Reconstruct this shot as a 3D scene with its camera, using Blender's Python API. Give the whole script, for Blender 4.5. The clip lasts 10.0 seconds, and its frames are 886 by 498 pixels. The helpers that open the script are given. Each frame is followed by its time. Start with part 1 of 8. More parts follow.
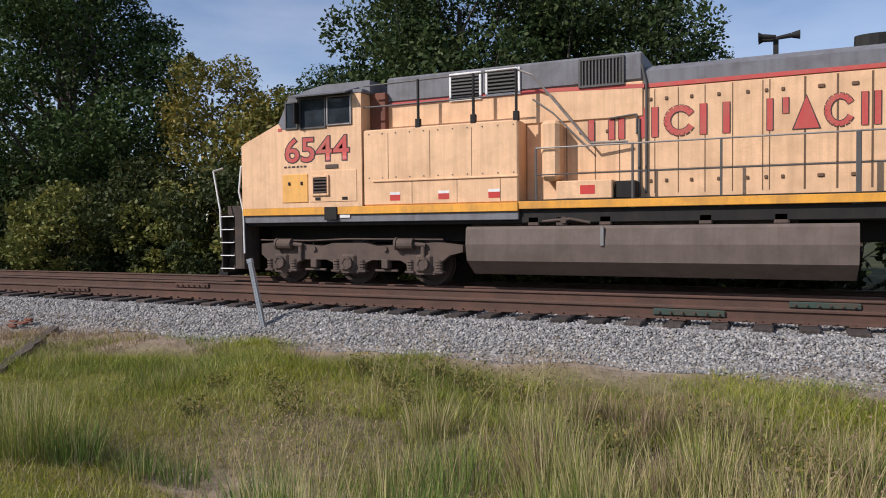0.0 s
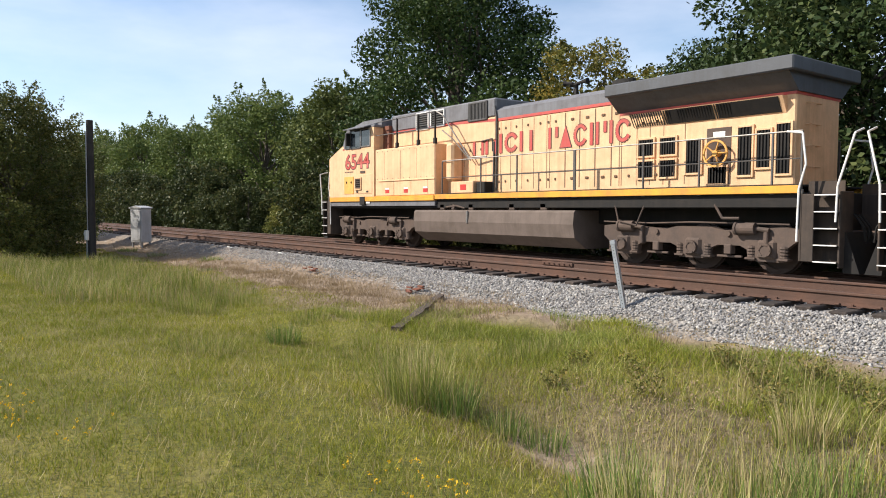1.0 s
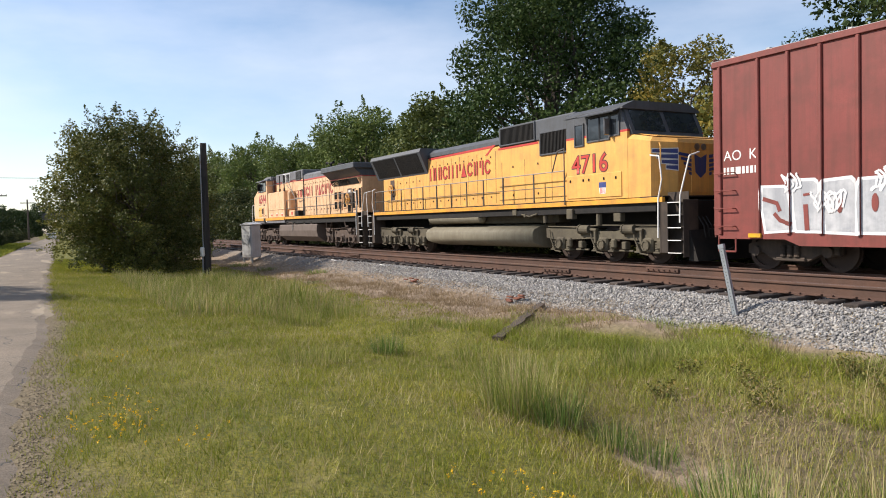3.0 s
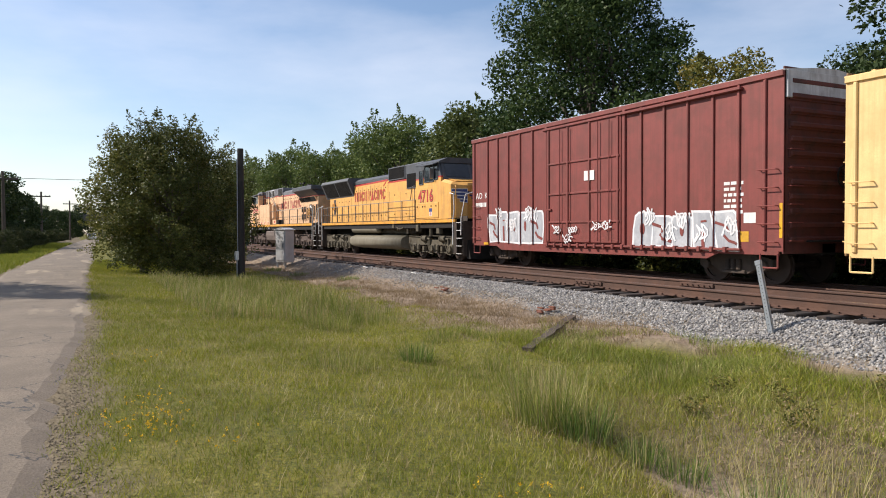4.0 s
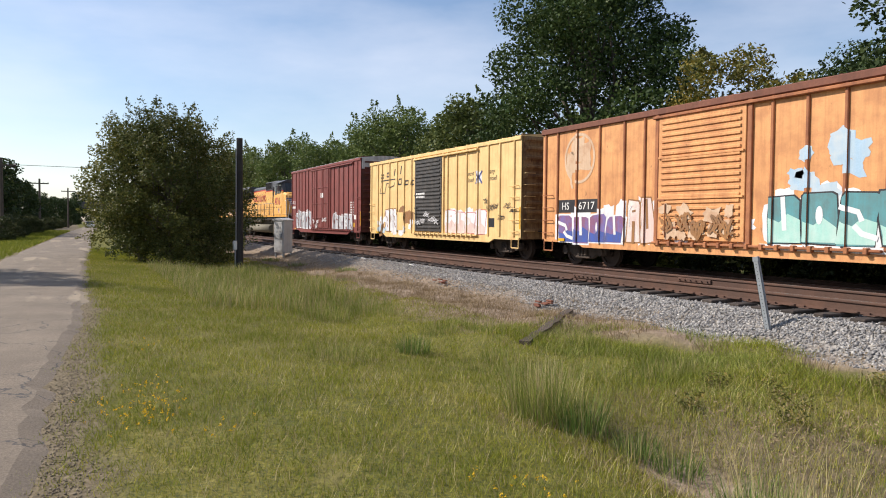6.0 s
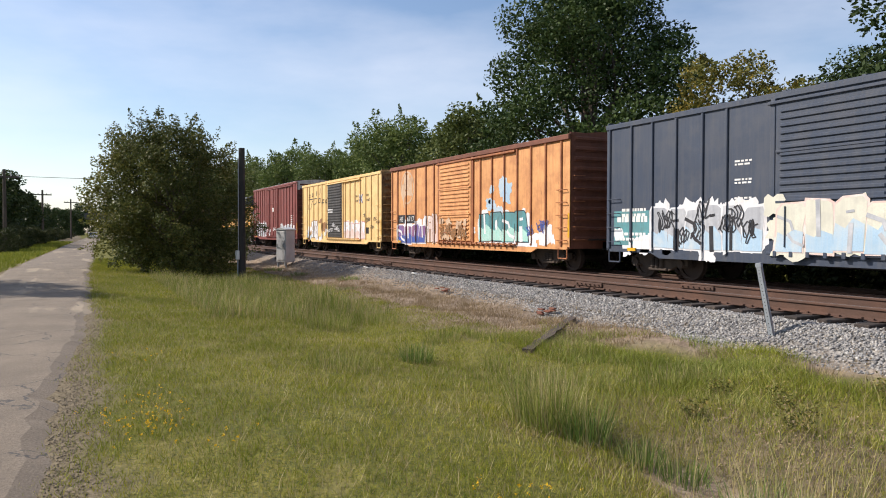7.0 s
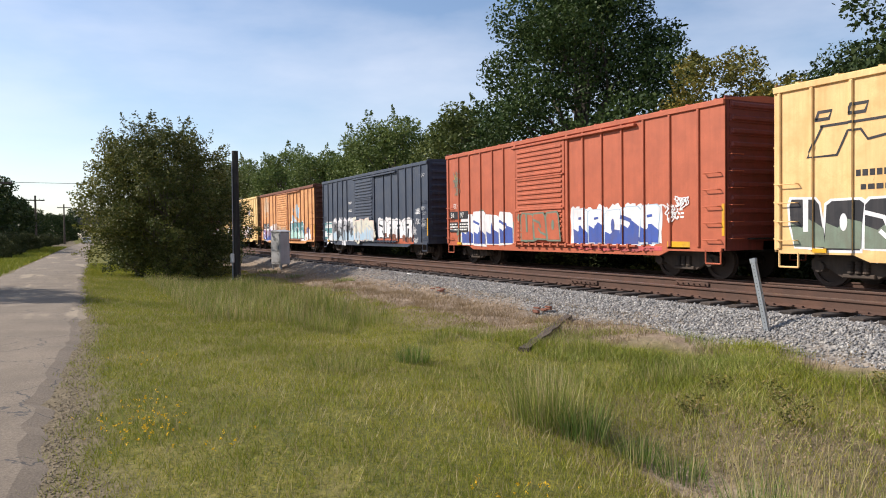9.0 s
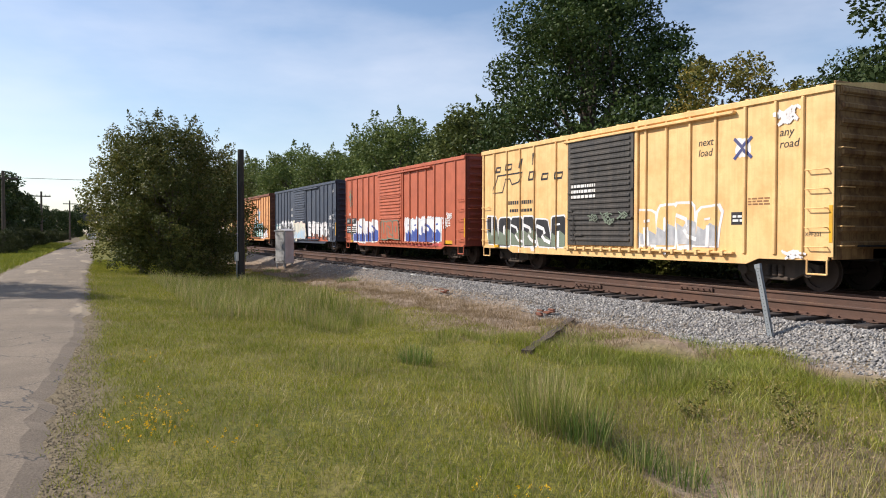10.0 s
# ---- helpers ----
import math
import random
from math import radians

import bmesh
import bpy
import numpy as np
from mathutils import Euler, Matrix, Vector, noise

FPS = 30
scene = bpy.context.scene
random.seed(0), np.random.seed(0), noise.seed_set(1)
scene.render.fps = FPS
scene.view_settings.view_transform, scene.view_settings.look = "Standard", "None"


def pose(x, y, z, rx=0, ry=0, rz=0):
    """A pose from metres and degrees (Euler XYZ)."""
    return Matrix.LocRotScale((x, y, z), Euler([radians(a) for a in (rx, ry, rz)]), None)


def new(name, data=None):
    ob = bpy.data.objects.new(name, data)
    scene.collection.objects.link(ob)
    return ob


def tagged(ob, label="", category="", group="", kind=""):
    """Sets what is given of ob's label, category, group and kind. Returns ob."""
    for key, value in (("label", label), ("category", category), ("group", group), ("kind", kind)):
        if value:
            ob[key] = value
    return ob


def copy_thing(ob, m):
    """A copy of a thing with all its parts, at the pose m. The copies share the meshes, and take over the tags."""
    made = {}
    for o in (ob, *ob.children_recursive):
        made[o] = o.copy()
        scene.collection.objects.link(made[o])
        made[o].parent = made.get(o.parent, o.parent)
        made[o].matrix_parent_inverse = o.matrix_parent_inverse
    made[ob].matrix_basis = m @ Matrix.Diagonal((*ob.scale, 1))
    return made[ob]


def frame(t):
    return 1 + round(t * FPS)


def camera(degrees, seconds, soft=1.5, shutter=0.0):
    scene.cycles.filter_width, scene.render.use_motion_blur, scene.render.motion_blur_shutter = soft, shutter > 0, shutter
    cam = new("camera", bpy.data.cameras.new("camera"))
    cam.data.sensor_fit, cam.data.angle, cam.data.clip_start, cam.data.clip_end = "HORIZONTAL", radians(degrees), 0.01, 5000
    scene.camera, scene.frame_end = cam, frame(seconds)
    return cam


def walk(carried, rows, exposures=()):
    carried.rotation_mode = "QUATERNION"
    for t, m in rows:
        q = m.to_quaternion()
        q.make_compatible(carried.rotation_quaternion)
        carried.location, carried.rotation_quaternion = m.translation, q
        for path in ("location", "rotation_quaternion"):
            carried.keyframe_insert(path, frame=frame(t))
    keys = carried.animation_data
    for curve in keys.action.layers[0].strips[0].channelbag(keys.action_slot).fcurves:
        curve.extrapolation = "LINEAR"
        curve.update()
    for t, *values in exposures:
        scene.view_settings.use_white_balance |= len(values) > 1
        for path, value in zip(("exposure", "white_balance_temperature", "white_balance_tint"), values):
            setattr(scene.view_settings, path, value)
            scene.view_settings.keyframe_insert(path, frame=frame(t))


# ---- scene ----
# World: x along the railway (the train runs towards -x), y across it, z up, 0 at the top of the train's rails.
cam = camera(62.9, 10.0, soft=1.0)
EYE = (0.0, 0.0, 1.36)
TURNS = [
    (0.0, 24.62, -1.74, 0.56), (0.5, 41.57, -2.64, -1.08), (1.0, 52.81, -3.08, -0.17), (1.5, 54.71, -2.18, 0.77),
    (2.0, 51.98, -2.81, 1.23), (2.5, 52.91, -2.32, 0.96), (3.0, 60.57, -2.24, 1.50), (4.5, 63.24, -1.48, 0.16),
    (5.0, 63.03, -1.94, -0.18), (5.5, 62.90, -2.28, -0.63), (7.0, 63.17, -1.43, -0.10), (7.5, 62.97, -1.42, -0.10),
    (8.0, 61.95, -3.34, -0.10), (8.5, 61.74, -3.78, 0.78), (9.0, 62.76, -1.43, 0.71), (9.5, 63.35, -1.49, 0.13),
    (10.0, 63.10, -1.33, -0.07)]
walk(cam, [(t, pose(*EYE, 90 + p, r, w)) for t, w, p, r in TURNS],
     exposures=[(0, 0.0, 6050, 17), (0.5, 0.34, 6300, 13), (1.0, 0.66, 6500, 12), (1.5, 0.58, 6500, 12), (2.0, 0.54, 6500, 12), (2.5, 0.58, 6500, 12), (3.0, 0.52, 6480, 13), (4.5, 0.40, 6450, 14), (8.0, 0.40, 6450, 14), (8.5, 0.52, 6520, 13), (9.0, 0.42, 6450, 14), (10, 0.40, 6450, 14)])

SPEED = 13.62
TRAIN_Y = 16.0
NEAR_Y, NEAR_Z = 10.95, 0.27

# ---- light ----
SUN_DIR = Vector((0.60, 0.80, -0.80)).normalized()
sun = new("sun", bpy.data.lights.new("sun", "SUN"))
sun.data.energy, sun.data.angle, sun.data.color = 4.6, radians(0.5), (1.0, 0.93, 0.82)
sun.rotation_euler = SUN_DIR.to_track_quat("-Z", "Y").to_euler()


def make_world():
    w = bpy.data.worlds.new("sky")
    scene.world = w
    w.use_nodes = True
    nt = w.node_tree
    nt.nodes.clear()
    out = nt.nodes.new("ShaderNodeOutputWorld")
    bg = nt.nodes.new("ShaderNodeBackground")
    sky = nt.nodes.new("ShaderNodeTexSky")
    sky.sky_type, sky.sun_disc = "NISHITA", False
    sky.sun_elevation = math.asin(-SUN_DIR.z)
    sky.sun_rotation = math.atan2(-SUN_DIR.x, -SUN_DIR.y)
    sky.air_density, sky.dust_density, sky.ozone_density = 1.0, 0.4, 1.6
    co = nt.nodes.new("ShaderNodeTexCoord")
    mp = nt.nodes.new("ShaderNodeMapping")
    mp.inputs["Scale"].default_value = (1.2, 1.2, 4.0)
    nz = nt.nodes.new("ShaderNodeTexNoise")
    nz.inputs["Scale"].default_value, nz.inputs["Detail"].default_value, nz.inputs["Roughness"].default_value = 1.6, 6, 0.55
    rp = nt.nodes.new("ShaderNodeValToRGB")
    rp.color_ramp.elements[0].position, rp.color_ramp.elements[1].position = 0.38, 0.85
    rp.color_ramp.elements[1].color = (0.6, 0.6, 0.6, 1)
    mx = nt.nodes.new("ShaderNodeMixRGB")
    mx.inputs[2].default_value = (7.5, 7.7, 8.2, 1)
    nt.links.new(co.outputs["Generated"], mp.inputs["Vector"])
    nt.links.new(mp.outputs["Vector"], nz.inputs["Vector"])
    nt.links.new(nz.outputs["Fac"], rp.inputs["Fac"])
    nt.links.new(rp.outputs["Color"], mx.inputs[0])
    nt.links.new(sky.outputs["Color"], mx.inputs[1])
    nt.links.new(mx.outputs["Color"], bg.inputs["Color"])
    bg.inputs["Strength"].default_value = 0.11
    nt.links.new(bg.outputs["Background"], out.inputs["Surface"])


make_world()


# ---- materials ----
def shader(name):
    m = bpy.data.materials.new(name)
    m.use_nodes = True
    return m, m.node_tree, m.node_tree.nodes["Principled BSDF"]


def node(nt, kind, **inputs):
    n = nt.nodes.new(kind)
    for key, value in inputs.items():
        n.inputs[key].default_value = value
    return n


def mixed(nt, fac, a, b):
    """A colour mix; a and b are colours or sockets."""
    m = nt.nodes.new("ShaderNodeMixRGB")
    for slot, value in ((0, fac), (1, a), (2, b)):
        if isinstance(value, (int, float)):
            m.inputs[slot].default_value = value
        elif isinstance(value, tuple):
            m.inputs[slot].default_value = (*value[:3], 1)
        else:
            nt.links.new(value, m.inputs[slot])
    return m.outputs["Color"]


def noisy(nt, scale, lo, hi, stretch=(1, 1, 1), detail=4, coord="Object"):
    """A noise mask from 0 (below lo) to 1 (above hi) in metres of the object's own space."""
    co = nt.nodes.new("ShaderNodeTexCoord")
    mp = node(nt, "ShaderNodeMapping", Scale=stretch)
    nz = node(nt, "ShaderNodeTexNoise", Scale=scale, Detail=detail, Roughness=0.6)
    mr = nt.nodes.new("ShaderNodeMapRange")
    mr.inputs["From Min"].default_value, mr.inputs["From Max"].default_value = lo, hi
    nt.links.new(co.outputs[coord], mp.inputs["Vector"])
    nt.links.new(mp.outputs["Vector"], nz.inputs["Vector"])
    nt.links.new(nz.outputs["Fac"], mr.inputs["Value"])
    return mr.outputs["Result"]


def bumped(nt, bs, scale, strength, dist=0.01, stretch=(1, 1, 1)):
    bp = node(nt, "ShaderNodeBump", Strength=strength, Distance=dist)
    nt.links.new(noisy(nt, scale, 0.2, 0.8, stretch), bp.inputs["Height"])
    nt.links.new(bp.outputs["Normal"], bs.inputs["Normal"])


def paint(name, col, rough=0.55, metal=0.0, var=0.12, dirt=(0.12, 0.09, 0.07), dirt_amount=0.35, streak=0.3, rust=0.0, bump=0.12, spec=0.4):
    """Weathered paint: large fading, fine grain, dirt patches, vertical streaks and spots of rust."""
    m, nt, bs = shader(name)
    dark = tuple(c * (1 - var) for c in col)
    light = tuple(min(1.0, c * (1 + var)) for c in col)
    c = mixed(nt, noisy(nt, 1.3, 0.3, 0.7), dark, light)
    c = mixed(nt, noisy(nt, 30, 0.35, 0.8, detail=2), c, tuple(x * (1 - var * 0.8) for x in col))
    if dirt_amount:
        f = nt.nodes.new("ShaderNodeMath")
        f.operation = "MULTIPLY"
        f.inputs[1].default_value = dirt_amount
        nt.links.new(noisy(nt, 2.2, 0.45, 0.66, detail=8), f.inputs[0])
        c = mixed(nt, f.outputs[0], c, dirt)
    if streak:
        f = nt.nodes.new("ShaderNodeMath")
        f.operation = "MULTIPLY"
        f.inputs[1].default_value = streak
        nt.links.new(noisy(nt, 1.0, 0.44, 0.68, (9, 9, 0.45), 6), f.inputs[0])
        c = mixed(nt, f.outputs[0], c, dirt)
    if rust:
        f = nt.nodes.new("ShaderNodeMath")
        f.operation = "MULTIPLY"
        f.inputs[1].default_value = 0.9
        nt.links.new(noisy(nt, 4.0, 0.72 - rust * 0.25, 0.80 - rust * 0.2, (1.6, 1.6, 0.7), 9), f.inputs[0])
        c = mixed(nt, f.outputs[0], c, (0.13, 0.05, 0.025))
    nt.links.new(c, bs.inputs["Base Color"])
    bs.inputs["Roughness"].default_value, bs.inputs["Metallic"].default_value = rough, metal
    bs.inputs["Specular IOR Level"].default_value = spec
    if bump:
        bumped(nt, bs, 5.0, bump, 0.02)
    return m


def leafy(name, a, b, c2, gloss=0.5):
    """Leaves: each one its own shade, partly lit through."""
    m, nt, bs = shader(name)
    ge = nt.nodes.new("ShaderNodeNewGeometry")
    rp = nt.nodes.new("ShaderNodeValToRGB")
    rp.color_ramp.elements[0].color, rp.color_ramp.elements[1].color = (*a, 1), (*c2, 1)
    e = rp.color_ramp.elements.new(0.55)
    e.color = (*b, 1)
    nt.links.new(ge.outputs["Random Per Island"], rp.inputs["Fac"])
    col = mixed(nt, noisy(nt, 0.35, 0.35, 0.7), rp.outputs["Color"], a)
    nt.links.new(col, bs.inputs["Base Color"])
    bs.inputs["Roughness"].default_value = gloss
    bs.inputs["Specular IOR Level"].default_value = 0.12
    tr = nt.nodes.new("ShaderNodeBsdfTranslucent")
    nt.links.new(col, tr.inputs["Color"])
    mx = nt.nodes.new("ShaderNodeMixShader")
    mx.inputs[0].default_value = 0.22
    nt.links.new(bs.outputs[0], mx.inputs[1])
    nt.links.new(tr.outputs[0], mx.inputs[2])
    nt.links.new(mx.outputs[0], nt.nodes["Material Output"].inputs["Surface"])
    return m


def per_piece(name, shades, rough=0.85, bump=0.2, per="object"):
    """Pieces of one stuff: each takes its own shade."""
    m, nt, bs = shader(name)
    src = nt.nodes.new("ShaderNodeObjectInfo" if per == "object" else "ShaderNodeNewGeometry")
    rp = nt.nodes.new("ShaderNodeValToRGB")
    rp.color_ramp.elements[0].color, rp.color_ramp.elements[1].color = (*shades[0], 1), (*shades[-1], 1)
    for k, s in enumerate(shades[1:-1], 1):
        rp.color_ramp.elements.new(k / (len(shades) - 1)).color = (*s, 1)
    nt.links.new(src.outputs["Random" if per == "object" else "Random Per Island"], rp.inputs["Fac"])
    c = mixed(nt, noisy(nt, 14, 0.4, 0.75), rp.outputs["Color"], tuple(x * 0.6 for x in shades[0]))
    nt.links.new(c, bs.inputs["Base Color"])
    bs.inputs["Roughness"].default_value = rough
    if bump:
        bumped(nt, bs, 30, bump)
    return m


def glass(name, col=(0.02, 0.025, 0.03)):
    m, nt, bs = shader(name)
    c = mixed(nt, noisy(nt, 3, 0.4, 0.8), col, tuple(x * 2 for x in col))
    nt.links.new(c, bs.inputs["Base Color"])
    bs.inputs["Roughness"].default_value = 0.06
    bs.inputs["Specular IOR Level"].default_value = 0.6
    return m


M = {}
M["yellow"] = paint("armour yellow paint", (0.80, 0.42, 0.10), 0.5, dirt=(0.36, 0.19, 0.08), dirt_amount=0.3, streak=0.3)
M["yellow_faded"] = paint("faded yellow paint", (0.78, 0.49, 0.275), 0.62, dirt=(0.42, 0.25, 0.13), dirt_amount=0.35, streak=0.35)
M["sill_yellow"] = paint("yellow sill paint", (0.78, 0.36, 0.04), 0.55, dirt=(0.25, 0.14, 0.06), dirt_amount=0.4, streak=0.2)
M["loco_grey"] = paint("grey loco paint", (0.085, 0.09, 0.098), 0.55, dirt=(0.05, 0.045, 0.04))
M["loco_grey_old"] = paint("sun-bleached grey paint", (0.17, 0.17, 0.18), 0.65, dirt=(0.07, 0.06, 0.055), dirt_amount=0.5)
M["red"] = paint("red lettering paint", (0.55, 0.045, 0.035), 0.5, dirt=(0.30, 0.06, 0.04), dirt_amount=0.3, streak=0.2)
M["red_old"] = paint("faded red lettering paint", (0.50, 0.07, 0.06), 0.6, dirt=(0.40, 0.16, 0.1), dirt_amount=0.4, streak=0.3)
M["outline"] = paint("dark outline paint", (0.05, 0.03, 0.03), 0.6, streak=0)
M["truck_brown"] = paint("dusty brown running gear", (0.115, 0.083, 0.066), 0.85, dirt=(0.06, 0.05, 0.045), dirt_amount=0.6, streak=0.2, bump=0.3, spec=0.2)
M["truck_olive"] = paint("dusty grey-olive running gear", (0.125, 0.108, 0.075), 0.85, dirt=(0.06, 0.05, 0.04), dirt_amount=0.6, streak=0.2, bump=0.3, spec=0.2)
M["tank_brown"] = paint("dusty brown tank", (0.155, 0.12, 0.10), 0.75, dirt=(0.09, 0.07, 0.055), dirt_amount=0.5, streak=0.3, spec=0.25)
M["tank_olive"] = paint("dusty olive-grey tank", (0.20, 0.18, 0.13), 0.7, dirt=(0.11, 0.09, 0.06), dirt_amount=0.4, streak=0.3, spec=0.25)
M["black"] = paint("grimy black steel", (0.014, 0.013, 0.012), 0.75, dirt=(0.034, 0.027, 0.021), dirt_amount=0.4, spec=0.3)
M["rail_grey"] = paint("dark grey handrail paint", (0.09, 0.085, 0.08), 0.55, dirt=(0.05, 0.04, 0.03))
M["white"] = paint("white paint", (0.80, 0.79, 0.75), 0.55, dirt=(0.4, 0.34, 0.28), dirt_amount=0.25, streak=0.2)
M["glass"] = glass("cab window glass")
M["steel"] = paint("worn bare steel", (0.38, 0.36, 0.34), 0.38, 0.8, dirt=(0.16, 0.1, 0.07), dirt_amount=0.5)
M["truck_dark"] = paint("grimy dark running gear", (0.055, 0.045, 0.038), 0.85, dirt=(0.11, 0.08, 0.06), dirt_amount=0.5, bump=0.3, spec=0.2)
M["wheel"] = paint("rusty wheel steel", (0.055, 0.038, 0.030), 0.7, 0.3, dirt=(0.04, 0.03, 0.025))
M["maroon"] = paint("oxide red boxcar paint", (0.22, 0.050, 0.040), 0.6, dirt=(0.10, 0.035, 0.025), dirt_amount=0.4, streak=0.4)
M["boxcar_yellow"] = paint("boxcar yellow paint", (0.80, 0.56, 0.24), 0.6, dirt=(0.52, 0.28, 0.10), dirt_amount=0.3, streak=0.35)
M["boxcar_yellow_b"] = paint("stained boxcar yellow paint", (0.80, 0.53, 0.23), 0.6, dirt=(0.58, 0.27, 0.08), dirt_amount=0.4, streak=0.3, rust=0.12)
M["boxcar_orange"] = paint("rusty orange boxcar paint", (0.70, 0.34, 0.13), 0.65, dirt=(0.30, 0.10, 0.04), dirt_amount=0.4, streak=0.35, rust=0.3)
M["post_rust"] = paint("rust-brown orange steel", (0.40, 0.155, 0.06), 0.7, dirt=(0.16, 0.05, 0.025), dirt_amount=0.6, streak=0.5)
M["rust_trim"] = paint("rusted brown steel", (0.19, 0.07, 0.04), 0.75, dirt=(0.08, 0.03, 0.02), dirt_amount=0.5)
M["boxcar_blue"] = paint("faded navy boxcar paint", (0.040, 0.054, 0.084), 0.55, dirt=(0.095, 0.095, 0.10), dirt_amount=0.3, streak=0.35)
M["boxcar_red"] = paint("orange-red boxcar paint", (0.47, 0.118, 0.055), 0.6, dirt=(0.28, 0.07, 0.035), dirt_amount=0.35, streak=0.3)
M["door_black"] = paint("black door paint", (0.035, 0.033, 0.031), 0.6, dirt=(0.12, 0.10, 0.08), dirt_amount=0.3, streak=0.4)
M["roof_white"] = paint("pale grey roof paint", (0.55, 0.56, 0.56), 0.55)
M["rail_rust"] = paint("rust-brown rail steel", (0.085, 0.047, 0.033), 0.8, 0.1, dirt=(0.135, 0.065, 0.040), dirt_amount=0.5, streak=0, bump=0.4)
M["rail_head"] = paint("worn rail head", (0.16, 0.11, 0.09), 0.4, 0.7, dirt=(0.18, 0.09, 0.06), dirt_amount=0.7, streak=0)
M["joint_green"] = paint("dark green joint bar paint", (0.035, 0.06, 0.045), 0.65, dirt=(0.09, 0.05, 0.03))
M["tie"] = per_piece("weathered tie wood", [(0.026, 0.020, 0.016), (0.055, 0.040, 0.031), (0.085, 0.064, 0.05)], bump=0.6)
M["stone"] = per_piece("crushed grey stone", [(0.13, 0.125, 0.125), (0.34, 0.33, 0.315), (0.22, 0.21, 0.20), (0.52, 0.50, 0.46), (0.31, 0.265, 0.215)], per="island", bump=0)
M["galv"] = paint("galvanised steel", (0.33, 0.36, 0.39), 0.45, 0.6, dirt=(0.25, 0.25, 0.25))
M["silver_box"] = paint("aluminium cabinet paint", (0.52, 0.52, 0.52), 0.5, 0.2, dirt=(0.3, 0.29, 0.27))
M["pole"] = paint("creosoted black pole wood", (0.022, 0.020, 0.019), 0.8, dirt=(0.07, 0.06, 0.05), streak=0.5, bump=0.5)
M["wood_grey"] = paint("grey weathered timber", (0.085, 0.064, 0.050), 0.9, dirt=(0.06, 0.045, 0.035), dirt_amount=0.7, bump=0.6)
M["bark"] = paint("grey-brown bark", (0.12, 0.095, 0.075), 0.9, dirt=(0.05, 0.04, 0.03), streak=0.5, bump=0.8)
M["leaf_oak"] = leafy("oak leaves", (0.030, 0.054, 0.016), (0.057, 0.093, 0.025), (0.113, 0.148, 0.044))
M["leaf_dark"] = leafy("dark green leaves", (0.028, 0.048, 0.016), (0.056, 0.084, 0.026), (0.12, 0.14, 0.048))
M["leaf_light"] = leafy("light green leaves", (0.081, 0.119, 0.033), (0.144, 0.188, 0.050), (0.250, 0.275, 0.081))
M["leaf_mid"] = leafy("mid-green leaves", (0.070, 0.092, 0.026), (0.135, 0.165, 0.045), (0.24, 0.25, 0.080))
M["leaf_autumn"] = leafy("yellowing leaves", (0.094, 0.105, 0.026), (0.231, 0.187, 0.037), (0.396, 0.264, 0.050))
# Darker copy of the thicket leaves: deep shade of the undergrowth, put into colour.
M["leaf_shrub_shade"] = leafy("shrub leaves darkened for shade", (0.030, 0.044, 0.015), (0.066, 0.084, 0.028), (0.135, 0.125, 0.046))
M["leaf_bush"] = leafy("thicket leaves", (0.055, 0.070, 0.020), (0.125, 0.140, 0.038), (0.24, 0.215, 0.070))
M["blade"] = leafy("lawn grass", (0.19, 0.205, 0.020), (0.34, 0.325, 0.036), (0.56, 0.475, 0.095), 0.6)
M["blade_lawn"] = leafy("green lawn grass", (0.15, 0.19, 0.020), (0.28, 0.295, 0.035), (0.47, 0.425, 0.080), 0.6)
M["blade_tall"] = leafy("tall green grass", (0.13, 0.175, 0.032), (0.28, 0.31, 0.065), (0.60, 0.52, 0.20), 0.55)
M["blade_dry"] = leafy("dry straw grass", (0.31, 0.25, 0.115), (0.48, 0.41, 0.20), (0.61, 0.53, 0.30), 0.7)
M["blade_brown"] = leafy("brown dead grass", (0.20, 0.145, 0.085), (0.34, 0.255, 0.15), (0.48, 0.38, 0.23), 0.8)
M["flower"] = leafy("yellow flowers", (0.70, 0.42, 0.02), (0.80, 0.50, 0.03), (0.85, 0.60, 0.08), 0.6)


